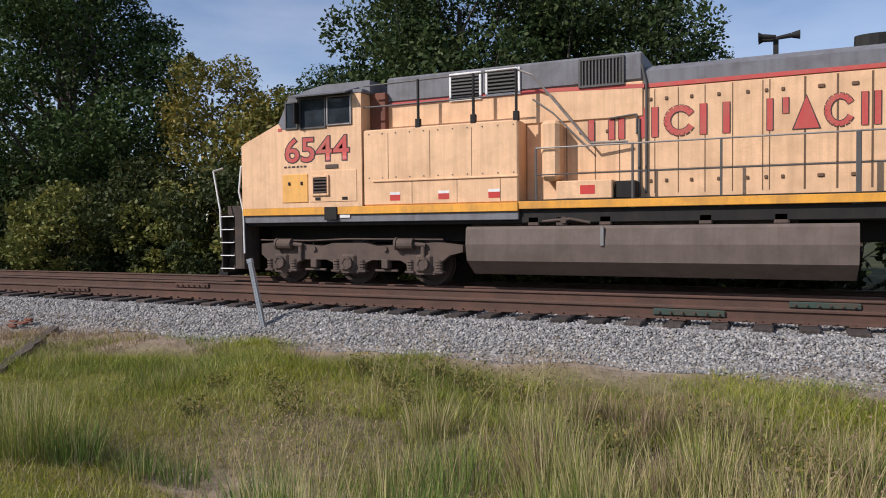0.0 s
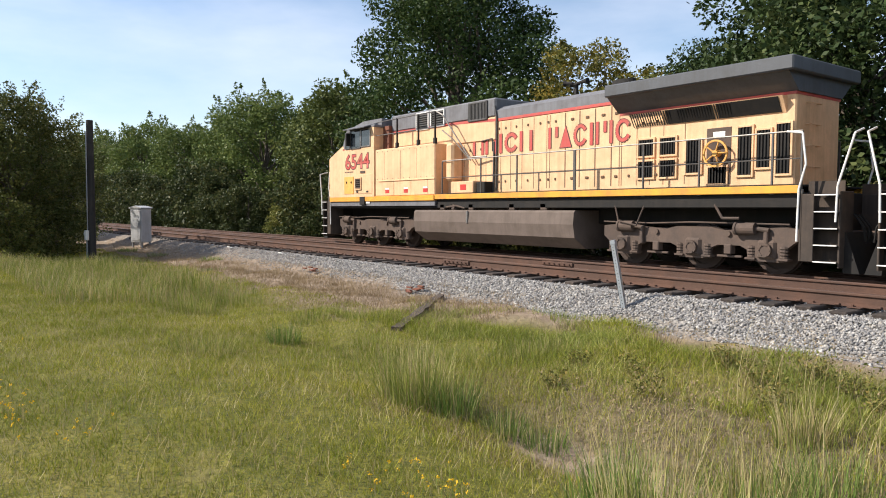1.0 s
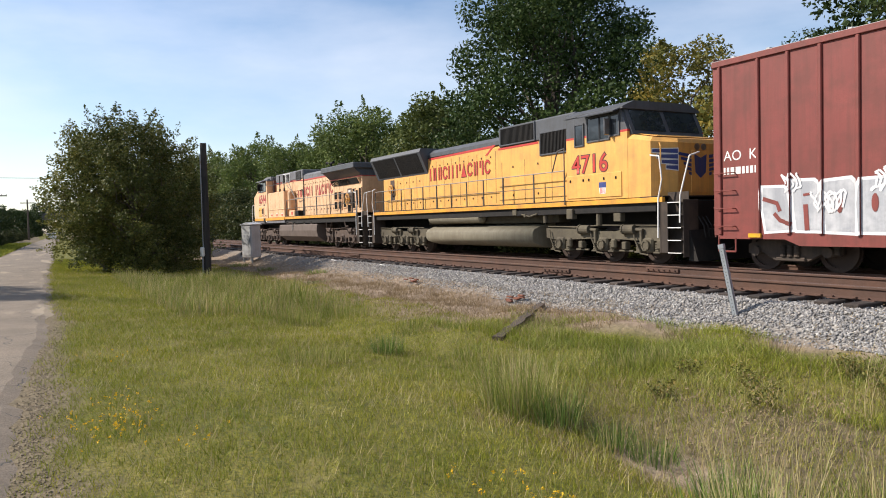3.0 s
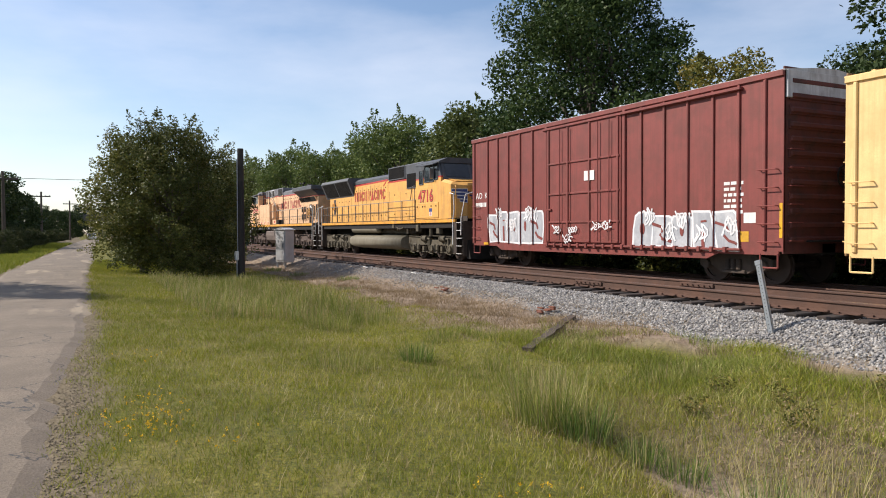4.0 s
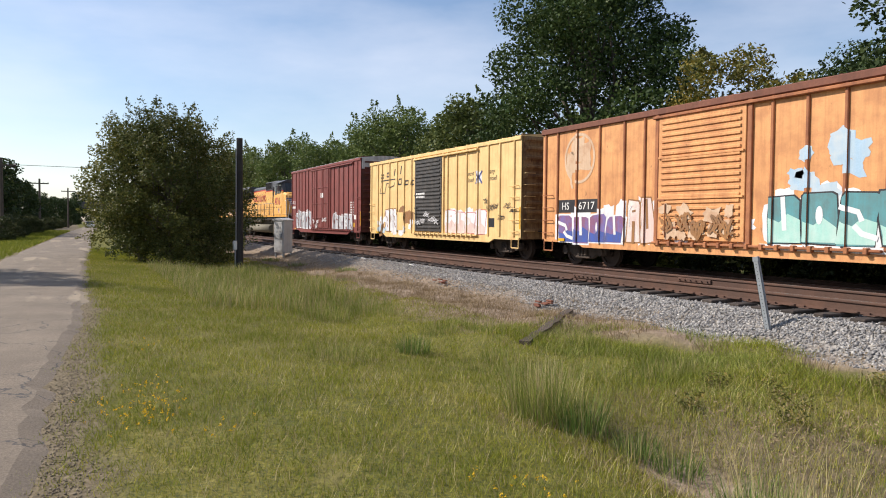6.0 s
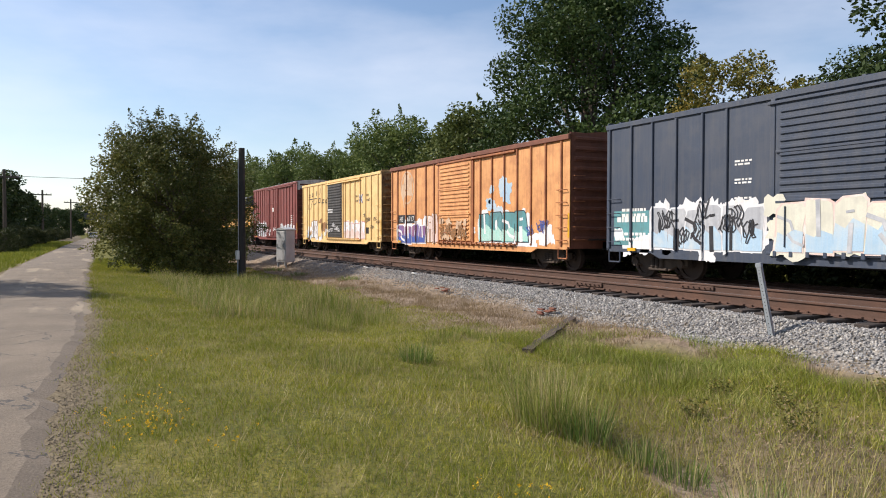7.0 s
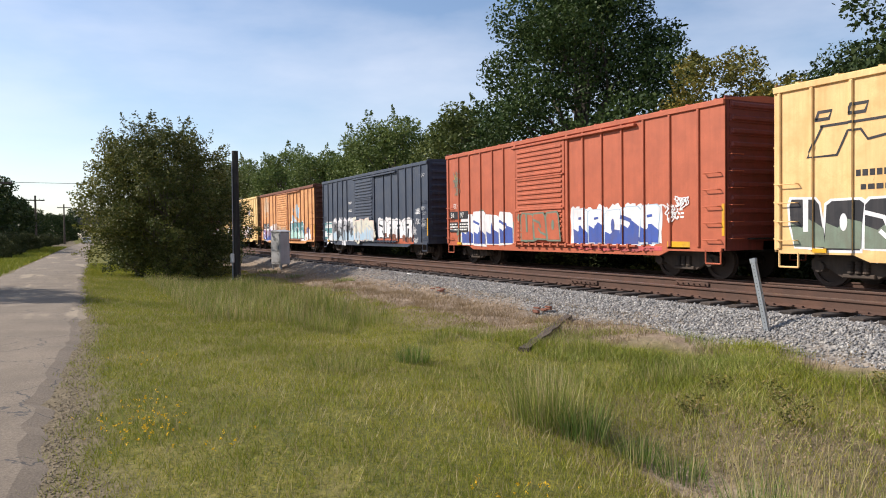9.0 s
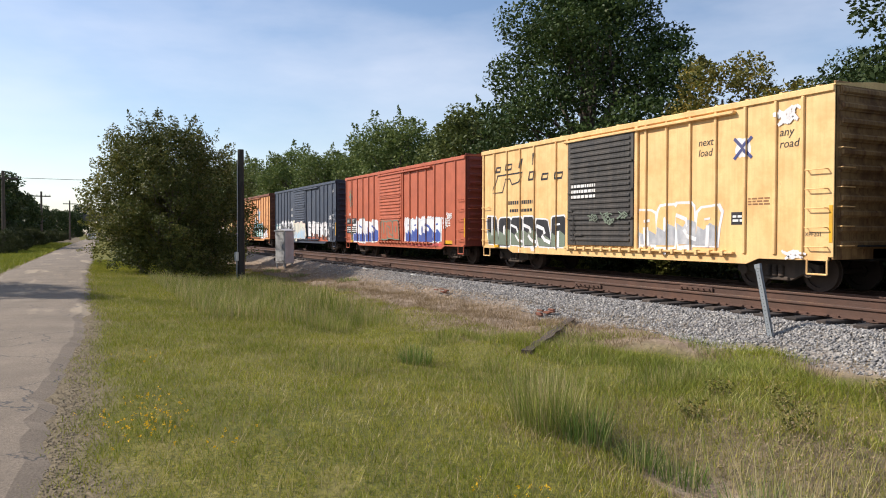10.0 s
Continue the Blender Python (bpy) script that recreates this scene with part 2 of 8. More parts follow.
# ---- shapes ----
class Shape:
    """Points and faces of one mesh."""

    def __init__(self, dx=0.0):
        self.v, self.f, self.dx = [], [], dx

    def add(self, pts, faces):
        n = len(self.v)
        self.v += [(p[0] + self.dx, p[1], p[2]) for p in pts]
        self.f += [tuple(n + i for i in q) for q in faces]
        return self

    def box(self, x0, x1, y0, y1, z0, z1, c=0.0):
        if x1 < x0: x0, x1 = x1, x0
        if y1 < y0: y0, y1 = y1, y0
        if z1 < z0: z0, z1 = z1, z0
        c = min(c, 0.45 * min(x1 - x0, y1 - y0, z1 - z0))
        if c <= 0:
            p = [(x, y, z) for x in (x0, x1) for y in (y0, y1) for z in (z0, z1)]
            return self.add(p, [(0, 1, 3, 2), (4, 6, 7, 5), (0, 4, 5, 1), (2, 3, 7, 6), (0, 2, 6, 4), (1, 5, 7, 3)])
        p, sides = [], ((x0, x1), (y0, y1), (z0, z1))
        for i in (0, 1):
            for j in (0, 1):
                for k in (0, 1):
                    q = [sides[0][i], sides[1][j], sides[2][k]]
                    s = [c if a == 0 else -c for a in (i, j, k)]
                    p += [(q[0], q[1] + s[1], q[2] + s[2]), (q[0] + s[0], q[1], q[2] + s[2]), (q[0] + s[0], q[1] + s[1], q[2])]
        d = lambda i, j, k, a: (i * 4 + j * 2 + k) * 3 + a
        f = []
        for s in (0, 1):
            for a, order in ((0, ((0, 0), (0, 1), (1, 1), (1, 0))), (1, ((0, 0), (1, 0), (1, 1), (0, 1))), (2, ((0, 0), (0, 1), (1, 1), (1, 0)))):
                q = []
                for u, w in order:
                    ix = {0: (s, u, w), 1: (u, s, w), 2: (u, w, s)}[a]
                    q.append(d(*ix, a))
                f.append(tuple(q) if s == 0 else tuple(reversed(q)))
        for u in (0, 1):
            for w in (0, 1):
                f += [(d(0, u, w, 1), d(1, u, w, 1), d(1, u, w, 2), d(0, u, w, 2)), (d(u, 0, w, 0), d(u, 1, w, 0), d(u, 1, w, 2), d(u, 0, w, 2)),
                      (d(u, w, 0, 0), d(u, w, 1, 0), d(u, w, 1, 1), d(u, w, 0, 1))]
                f += [(d(0, u, w, 0), d(0, u, w, 1), d(0, u, w, 2)), (d(1, u, w, 0), d(1, u, w, 1), d(1, u, w, 2))]
        return self.add(p, f)

    def cyl(self, a, b, r, n=12, r2=None, caps=True):
        a, b = Vector(a), Vector(b)
        r2 = r if r2 is None else r2
        w = (b - a).normalized()
        u = w.orthogonal().normalized()
        v = w.cross(u)
        ring = [u * math.cos(6.28318 * i / n) + v * math.sin(6.28318 * i / n) for i in range(n)]
        p = [a + q * r for q in ring] + [b + q * r2 for q in ring]
        f = [(i, (i + 1) % n, n + (i + 1) % n, n + i) for i in range(n)]
        if caps:
            f += [tuple(range(n - 1, -1, -1)), tuple(range(n, 2 * n))]
        return self.add(p, f)

    def tube(self, pts, r, n=6):
        for a, b in zip(pts, pts[1:]):
            self.cyl(a, b, r, n)
        return self

    def prism(self, poly, axis, a0, a1):
        """A polygon of (x, z) drawn along y, of (y, z) along x, or of (x, y) along z."""
        put = {"x": lambda p, a: (a, p[0], p[1]), "y": lambda p, a: (p[0], a, p[1]), "z": lambda p, a: (p[0], p[1], a)}[axis]
        n = len(poly)
        pts = [put(p, a0) for p in poly] + [put(p, a1) for p in poly]
        return self.add(pts, [tuple(range(n - 1, -1, -1)), tuple(range(n, 2 * n))] + [(i, (i + 1) % n, n + (i + 1) % n, n + i) for i in range(n)])

    def ring(self, c, axis, r0, r1, t, n=20):
        """A flat ring or wheel rim round an axis."""
        i = "xyz".index(axis)
        j, k = (i + 1) % 3, (i + 2) % 3
        p = []
        for r, o in ((r0, -t / 2), (r1, -t / 2), (r1, t / 2), (r0, t / 2)):
            for q in range(n):
                a = [c[0], c[1], c[2]]
                a[i] += o
                a[j] += r * math.cos(6.28318 * q / n)
                a[k] += r * math.sin(6.28318 * q / n)
                p.append(tuple(a))
        f = [(s * n + q, s * n + (q + 1) % n, ((s + 1) % 4) * n + (q + 1) % n, ((s + 1) % 4) * n + q) for s in range(4) for q in range(n)]
        return self.add(p, f)

    def mesh(self, name, mat):
        me = bpy.data.meshes.new(name)
        me.from_pydata(self.v, [], self.f)
        bm = bmesh.new()
        bm.from_mesh(me)
        bmesh.ops.recalc_face_normals(bm, faces=bm.faces)
        bm.to_mesh(me)
        bm.free()
        me.materials.append(mat)
        return me


JOINED = {"foliage", "stalks", "spring_nest", "seed_heads", "stem", "blossoms", "crown", "slats", "latch", "bolts", "bolt", "graffiti", "tag", "small_print", "painted_mark",
          "painted_band", "roof_seams", "corrugation", "holes", "insulators", "emblem", "piping", "rail_clip", "vent_slots"}


def part(name, shape, mat, parent=None, label=""):
    """One mesh object of its own, under a thing or a part."""
    ob = new(name, shape if isinstance(shape, bpy.types.Mesh) else shape.mesh(name, mat))
    if parent:
        ob.parent = parent
    return tagged(ob, label, kind="stuff" if name in JOINED else "")


def thing(name, label, category, group="", kind="", at=None):
    ob = new(name)
    ob.empty_display_size = 0.3
    if at is not None:
        ob.matrix_basis = at
    return tagged(ob, label, category, group, kind)


def raw_mesh(name, verts, faces, mat):
    """A mesh straight from arrays: verts (n, 3), faces (m, k)."""
    me = bpy.data.meshes.new(name)
    k = faces.shape[1]
    me.vertices.add(len(verts))
    me.vertices.foreach_set("co", np.ascontiguousarray(verts, dtype=np.float32).ravel())
    me.loops.add(faces.size)
    me.loops.foreach_set("vertex_index", np.ascontiguousarray(faces, dtype=np.int32).ravel())
    me.polygons.add(len(faces))
    me.polygons.foreach_set("loop_start", np.arange(0, faces.size, k, dtype=np.int32))
    me.update(calc_edges=True)
    me.materials.append(mat)
    return me


# ---- ground ----
def ground_z(x, y):
    """Height of the ground: road, lawn, swale, ballast of both tracks, woods."""
    base = np.interp(y, [-40, -6, -3.4, 0.2, 2.0, 4.6, 6.0, 7.4, 8.5, 9.35, 12.45, 13.0, 13.9, 14.5, 17.5, 19.0, 24.0, 60.0],
                     [-0.5, -0.35, -0.20, -0.20, -0.26, -0.52, -0.45, -0.36, -0.30, 0.02, 0.0, -0.12, -0.20, -0.20, -0.20, -0.75, -0.8, -0.6])
    lumps = 0.018 * np.sin(0.9 * x + 0.7 * y) * np.cos(0.6 * x - 1.1 * y) + 0.015 * np.sin(2.3 * x + 1.3) * np.sin(2.1 * y)
    soft = np.interp(y, [-4.0, -3.4, 0.2, 1.5, 7.0, 8.6, 9.3, 17.5, 20], [1, 0.1, 0.1, 0.8, 1.2, 0.6, 0.0, 0.0, 1])
    mounds = 0.055 * np.sin(1.9 * x + 0.6 * np.sin(1.3 * y)) * np.sin(2.7 * y + 0.9 * x) + 0.03 * np.sin(4.3 * x - 1.7 * y) * np.sin(3.9 * y + 1.1)
    mounds = mounds * np.interp(y, [4.4, 5.6, 8.2, 8.8], [0, 1, 1, 0])
    gully = -0.22 * np.exp(-(((x + 3.6) / 1.3) ** 2 + ((y - 4.3) / 0.6) ** 2))
    return base + lumps * soft + mounds + gully


def lane_edge(x):
    """The lane's ragged side towards the lawn; the lane bends slowly towards the railway."""
    return np.interp(x, [-300, -160, -81, -59, -30, -13.5, -8, -4], [8.8, 4.3, 1.75, 1.2, 0.42, 0.16, -0.18, -0.28])


def ground_material():
    m, nt, bs = shader("ground of lawn, dead grass and soil")
    co = nt.nodes.new("ShaderNodeTexCoord")
    sp = nt.nodes.new("ShaderNodeSeparateXYZ")
    nt.links.new(co.outputs["Object"], sp.inputs[0])
    wob = nt.nodes.new("ShaderNodeMath")
    wob.operation = "MULTIPLY_ADD"
    wob.inputs[1].default_value = 1.6
    nt.links.new(noisy(nt, 0.7, 0.0, 1.0, detail=6), wob.inputs[0])
    nt.links.new(sp.outputs["Y"], wob.inputs[2])

    def along(x0, x1, a, b):
        r = nt.nodes.new("ShaderNodeMapRange")
        for key, value in (("From Min", x0), ("From Max", x1), ("To Min", a), ("To Max", b)):
            r.inputs[key].default_value = value
        nt.links.new(sp.outputs["X"], r.inputs["Value"])
        return r.outputs["Result"]

    def past(y0, y1, shift=None):
        r = nt.nodes.new("ShaderNodeMapRange")
        r.inputs["From Min"].default_value, r.inputs["From Max"].default_value = y0 + 0.8, y1 + 0.8
        value = wob.outputs[0]
        if shift:
            add = nt.nodes.new("ShaderNodeMath")
            nt.links.new(value, add.inputs[0])
            nt.links.new(shift, add.inputs[1])
            value = add.outputs[0]
        nt.links.new(value, r.inputs["Value"])
        return r.outputs["Result"]

    lawn = mixed(nt, noisy(nt, 3.0, 0.3, 0.7, detail=8), (0.10, 0.105, 0.018), (0.22, 0.195, 0.040))
    lawn = mixed(nt, noisy(nt, 0.45, 0.5, 0.72), lawn, (0.235, 0.20, 0.055))
    lawn = mixed(nt, noisy(nt, 40, 0.4, 0.7, detail=2), lawn, (0.075, 0.085, 0.03))
    dead = mixed(nt, noisy(nt, 5.0, 0.3, 0.7, detail=8), (0.17, 0.125, 0.088), (0.34, 0.265, 0.19))
    grav = nt.nodes.new("ShaderNodeTexVoronoi")
    grav.inputs["Scale"].default_value = 17
    nt.links.new(co.outputs["Object"], grav.inputs["Vector"])
    gs = nt.nodes.new("ShaderNodeSeparateColor")
    nt.links.new(grav.outputs["Color"], gs.inputs["Color"])
    gravel = mixed(nt, gs.outputs[0], (0.12, 0.108, 0.095), (0.37, 0.345, 0.31))
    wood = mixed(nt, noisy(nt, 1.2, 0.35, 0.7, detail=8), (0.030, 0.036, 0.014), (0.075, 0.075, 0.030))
    lawn = mixed(nt, noisy(nt, 1.1, 0.62, 0.9, detail=9), lawn, (0.27, 0.22, 0.085))
    edge = nt.nodes.new("ShaderNodeMapRange")
    edge.inputs["From Min"].default_value, edge.inputs["From Max"].default_value = 1.15, 0.8
    lane_shift = nt.nodes.new("ShaderNodeMath")
    nt.links.new(wob.outputs[0], lane_shift.inputs[0])
    nt.links.new(along(-31.0, -5.0, -0.68, 0.0), lane_shift.inputs[1])
    nt.links.new(lane_shift.outputs[0], edge.inputs["Value"])
    verge = nt.nodes.new("ShaderNodeMapRange")
    verge.inputs["From Min"].default_value, verge.inputs["From Max"].default_value = -2.6, -2.1
    nt.links.new(lane_shift.outputs[0], verge.inputs["Value"])
    strip = nt.nodes.new("ShaderNodeMath")
    strip.operation = "MULTIPLY"
    nt.links.new(edge.outputs["Result"], strip.inputs[0])
    nt.links.new(verge.outputs["Result"], strip.inputs[1])
    lawn = mixed(nt, strip.outputs[0], lawn, mixed(nt, noisy(nt, 25, 0.3, 0.7), (0.115, 0.092, 0.055), (0.235, 0.19, 0.125)))
    gm = node(nt, "ShaderNodeMapping", Location=(3.7 / 1.15, -4.32 / 0.36, 0.0), Scale=(1 / 1.15, 1 / 0.36, 0.0))
    gl = nt.nodes.new("ShaderNodeVectorMath")
    gl.operation = "LENGTH"
    gr = nt.nodes.new("ShaderNodeMapRange")
    gr.inputs["From Min"].default_value, gr.inputs["From Max"].default_value = 1.1, 0.75
    nt.links.new(co.outputs["Object"], gm.inputs["Vector"])
    nt.links.new(gm.outputs["Vector"], gl.inputs[0])
    nt.links.new(gl.outputs["Value"], gr.inputs["Value"])
    tm = node(nt, "ShaderNodeMapping", Location=(1.0 / 5.0, -5.2 / 1.9, 0.0), Scale=(1 / 5.0, 1 / 1.9, 0.0))
    tl = nt.nodes.new("ShaderNodeVectorMath")
    tl.operation = "LENGTH"
    tr = nt.nodes.new("ShaderNodeMapRange")
    tr.inputs["From Min"].default_value, tr.inputs["From Max"].default_value = 1.1, 0.7
    nt.links.new(co.outputs["Object"], tm.inputs["Vector"])
    nt.links.new(tm.outputs["Vector"], tl.inputs[0])
    nt.links.new(tl.outputs["Value"], tr.inputs["Value"])
    lawn = mixed(nt, tr.outputs["Result"], lawn, mixed(nt, noisy(nt, 7, 0.3, 0.7, detail=8), (0.085, 0.068, 0.042), (0.22, 0.175, 0.11)))
    lawn = mixed(nt, gr.outputs["Result"], lawn, mixed(nt, noisy(nt, 6, 0.3, 0.7, detail=8), (0.17, 0.125, 0.085), (0.40, 0.32, 0.23)))
    c = mixed(nt, past(6.0, 6.9, along(-10.5, -7.5, 0.5, -1.5)), lawn, dead)
    gravel = mixed(nt, along(-28.0, -11.0, 0.62, 0.0), gravel, mixed(nt, noisy(nt, 3.0, 0.35, 0.65, detail=8), (0.15, 0.112, 0.08), (0.29, 0.23, 0.175)))
    c = mixed(nt, past(8.2, 8.7, along(-18.0, -12.0, -0.45, 0.0)), c, gravel)
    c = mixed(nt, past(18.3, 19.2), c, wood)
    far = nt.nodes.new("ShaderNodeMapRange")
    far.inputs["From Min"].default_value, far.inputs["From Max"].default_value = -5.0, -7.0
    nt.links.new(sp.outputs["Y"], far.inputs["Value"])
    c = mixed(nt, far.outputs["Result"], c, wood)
    nt.links.new(c, bs.inputs["Base Color"])
    bs.inputs["Roughness"].default_value = 0.95
    bs.inputs["Specular IOR Level"].default_value = 0.15
    b1 = node(nt, "ShaderNodeBump", Strength=0.5, Distance=0.03)
    nt.links.new(past(8.2, 8.7), b1.inputs["Strength"])
    nt.links.new(grav.outputs["Distance"], b1.inputs["Height"])
    b2 = node(nt, "ShaderNodeBump", Strength=0.6, Distance=0.06)
    nt.links.new(noisy(nt, 9, 0.2, 0.8, detail=8), b2.inputs["Height"])
    nt.links.new(b1.outputs["Normal"], b2.inputs["Normal"])
    nt.links.new(b2.outputs["Normal"], bs.inputs["Normal"])
    return m


def build_ground():
    xs = np.concatenate([[-1500, -700, -400, -260, -180], np.arange(-140, -40, 2.0), np.arange(-40, 12, 0.25), np.arange(12, 60, 2.0), [90, 160, 300, 700, 1500]])
    ys = np.concatenate([[-1500, -600, -250, -120, -60, -40, -30, -20, -12, -8, -6, -5, -4.2], np.arange(-3.6, 20.0, 0.2), np.arange(20, 60, 2.0), [80, 130, 250, 600, 1500]])
    X, Y = np.meshgrid(xs, ys, indexing="ij")
    Z = ground_z(X, Y)
    v = np.stack([X.ravel(), Y.ravel(), Z.ravel()], 1)
    ny = len(ys)
    i, j = np.meshgrid(np.arange(len(xs) - 1), np.arange(ny - 1), indexing="ij")
    a = (i * ny + j).ravel()
    f = np.stack([a, a + ny, a + ny + 1, a + 1], 1)
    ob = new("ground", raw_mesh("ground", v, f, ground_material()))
    tagged(ob, "mown lawn falling to a grassy swale beside grey railway ballast", "ground", kind="structure")
    for p in ob.data.polygons:
        p.use_smooth = True


def build_road():
    m, nt, bs = shader("cracked pale asphalt")
    c = mixed(nt, noisy(nt, 1.1, 0.35, 0.7, detail=8), (0.175, 0.138, 0.098), (0.27, 0.215, 0.155))
    c = mixed(nt, noisy(nt, 60, 0.35, 0.75, detail=2), c, (0.105, 0.084, 0.062))
    c = mixed(nt, noisy(nt, 0.5, 0.55, 0.62, (0.3, 2.0, 1)), c, (0.29, 0.235, 0.165))
    vo = node(nt, "ShaderNodeTexVoronoi", Scale=0.55)
    vo.feature = "DISTANCE_TO_EDGE"
    co = nt.nodes.new("ShaderNodeTexCoord")
    nz = node(nt, "ShaderNodeTexNoise", Scale=3.0, Detail=6.0)
    ad = nt.nodes.new("ShaderNodeMixRGB")
    ad.blend_type = "ADD"
    ad.inputs[0].default_value = 0.5
    nt.links.new(co.outputs["Object"], nz.inputs["Vector"])
    nt.links.new(co.outputs["Object"], ad.inputs[1])
    nt.links.new(nz.outputs["Color"], ad.inputs[2])
    nt.links.new(ad.outputs[0], vo.inputs["Vector"])
    cr = nt.nodes.new("ShaderNodeMapRange")
    cr.inputs["From Min"].default_value, cr.inputs["From Max"].default_value = 0.007, 0.002
    nt.links.new(vo.outputs["Distance"], cr.inputs["Value"])
    c = mixed(nt, cr.outputs["Result"], c, (0.06, 0.055, 0.05))
    nt.links.new(c, bs.inputs["Base Color"])
    bs.inputs["Roughness"].default_value = 0.9
    bumped(nt, bs, 70, 0.4, 0.01)
    # the asphalt sheet, with a ragged edge towards the lawn
    xs = np.concatenate([np.arange(-260, -40, 4.0), np.arange(-40, 14, 0.3), np.arange(14, 120, 6.0)])
    rng = np.random.RandomState(3)
    wav = np.cumsum(rng.normal(0, 0.05, len(xs)))
    wav -= np.convolve(wav, np.ones(15) / 15, "same")
    edge = lane_edge(xs) + np.clip(wav, -0.2, 0.2)
    s = Shape()
    for k in range(len(xs)):
        e1 = float(edge[k])
        e0 = float(lane_edge(xs[k])) - 2.85 + 0.06 * math.sin(xs[k])
        ys = [e0, e0 + 0.12, e0 + 0.9, e0 + 1.8, e1 - 0.15, e1]
        zs = [0.0, 0.04, 0.06, 0.06, 0.04, 0.0]
        s.v += [(float(xs[k]), y, float(ground_z(np.array(xs[k]), np.array(y))) + z) for y, z in zip(ys, zs)]
        if k:
            a, b = 6 * (k - 1), 6 * k
            s.f += [(a + q, b + q, b + q + 1, a + q + 1) for q in range(5)]
    tagged(new("road", s.mesh("road", m)), "narrow cracked pale asphalt lane with crumbling edges", "road", kind="structure")
    # loose gravel beside it
    rng = np.random.RandomState(5)
    n = 7000
    x = -rng.gamma(1.6, 5.0, n) + 0.5
    y = lane_edge(x) + rng.normal(0.16, 0.14, n)
    scatter_stones("road_gravel", x, y, rng.uniform(0.004, 0.011, n), "loose pale gravel along the lane's crumbling edge", rng, 0.3, M["gravel_tan"])


STONE_P = np.array([(1, 0, 0.2), (-1, 0.1, 0), (0, 1, -0.1), (0.1, -1, 0), (0.2, 0.2, 1), (0, 0, -1)], float)
STONE_F = np.array([(0, 2, 4), (2, 1, 4), (1, 3, 4), (3, 0, 4), (2, 0, 5), (1, 2, 5), (3, 1, 5), (0, 3, 5)])


def scatter_stones(name, x, y, r, label, rng, lift=0.3, mat=None):
    n = len(x)
    p = STONE_P[None] * rng.uniform(0.6, 1.3, (n, 6, 1)) * r[:, None, None] * np.stack([rng.uniform(0.8, 1.3, n), rng.uniform(0.7, 1.1, n), rng.uniform(0.5, 0.9, n)], 1)[:, None]
    a, b = rng.uniform(0, 6.28, n), rng.uniform(-0.7, 0.7, n)
    ca, sa, cb, sb = np.cos(a), np.sin(a), np.cos(b), np.sin(b)
    X, Y, Z = p[..., 0], p[..., 1], p[..., 2]
    X, Z = X * cb[:, None] - Z * sb[:, None], X * sb[:, None] + Z * cb[:, None]
    X, Y = X * ca[:, None] - Y * sa[:, None], X * sa[:, None] + Y * ca[:, None]
    z = ground_z(x, y) + r * lift
    v = np.stack([X + x[:, None], Y + y[:, None], Z + z[:, None]], 2).reshape(-1, 3)
    f = (STONE_F[None] + 6 * np.arange(n)[:, None, None]).reshape(-1, 3)
    tagged(new(name, raw_mesh(name, v, f, mat or M["stone"])), label, "gravel", kind="stuff")


def build_ballast():
    rng = np.random.RandomState(11)
    n = 105000
    x = -rng.beta(1.15, 2.6, n) * 46 + 5
    y = np.where(rng.rand(n) < 0.72, rng.uniform(8.35, 9.85, n), rng.uniform(9.8, 13.2, n))
    far = (y < 8.6 + 0.25 * np.sin(x * 1.7)) & (rng.rand(n) < 0.75)
    far |= (y > 9.62) & (y < 10.12) & (rng.rand(n) < 0.8)
    far |= (x < -13) & (y < 9.0 + 0.02 * np.minimum(0, x + 13)) & (rng.rand(n) < 0.7)
    far |= (x < -16) & (y < 9.65) & (rng.rand(n) < 0.12 + 0.06 * np.clip(-x - 16, 0, 13))
    x, y = x[~far], y[~far]
    scatter_stones("ballast_stones", x, y, rng.uniform(0.013, 0.032, len(x)), "crushed grey stone ballast heaped beside the rails", rng)


# ---- railway ----
RAIL = [(-0.075, 0), (0.075, 0), (0.075, 0.012), (0.012, 0.035), (0.010, 0.135), (0.036, 0.145), (0.036, 0.168), (0.028, 0.178), (-0.028, 0.178), (-0.036, 0.168), (-0.036, 0.145), (-0.010, 0.135), (-0.012, 0.035), (-0.075, 0.012)]


def build_track(yc, top, x0, x1, ties_x0, ties_x1, label):
    tr = thing("railway_track", label, "railway track", "tracks", at=pose(0, yc, top))
    for side in (-0.755, 0.755):
        rail = part("rail", Shape().prism([(side + p, q - 0.178) for p, q in RAIL], "x", x0, x1), M["rail_rust"], tr, "rust-brown steel rail")
        part("rail_head", Shape().box(x0, x1, side - 0.027, side + 0.027, -0.004, 0.003, 0.001), M["rail_head"], rail, "dull worn running surface")
    tie = Shape().box(-0.115, 0.115, -1.3, 1.3, -0.36, -0.185, 0.015).mesh("tie", M["tie"])
    plate = Shape().box(-0.09, 0.09, -0.17, 0.17, -0.186, -0.172, 0.004).box(-0.05, -0.025, -0.12, -0.08, -0.18, -0.145).box(0.025, 0.05, 0.08, 0.12, -0.18, -0.145).mesh("tie_plate", M["rail_rust"])
    rng = random.Random(int(yc * 10))
    x = ties_x0
    while x < ties_x1:
        o = part("tie", tie, None, tr)
        o.location = (x + rng.uniform(-0.04, 0.04), rng.uniform(-0.07, 0.07), rng.uniform(-0.012, 0.004))
        o.rotation_euler = (0, 0, rng.uniform(-0.03, 0.03))
        if -30 < x < 5 and yc < 13:
            for side in (-0.755, 0.755):
                p = part("tie_plate", plate, None, tr)
                p.location = (x, side, 0.0)
        x += 0.52
    return tr


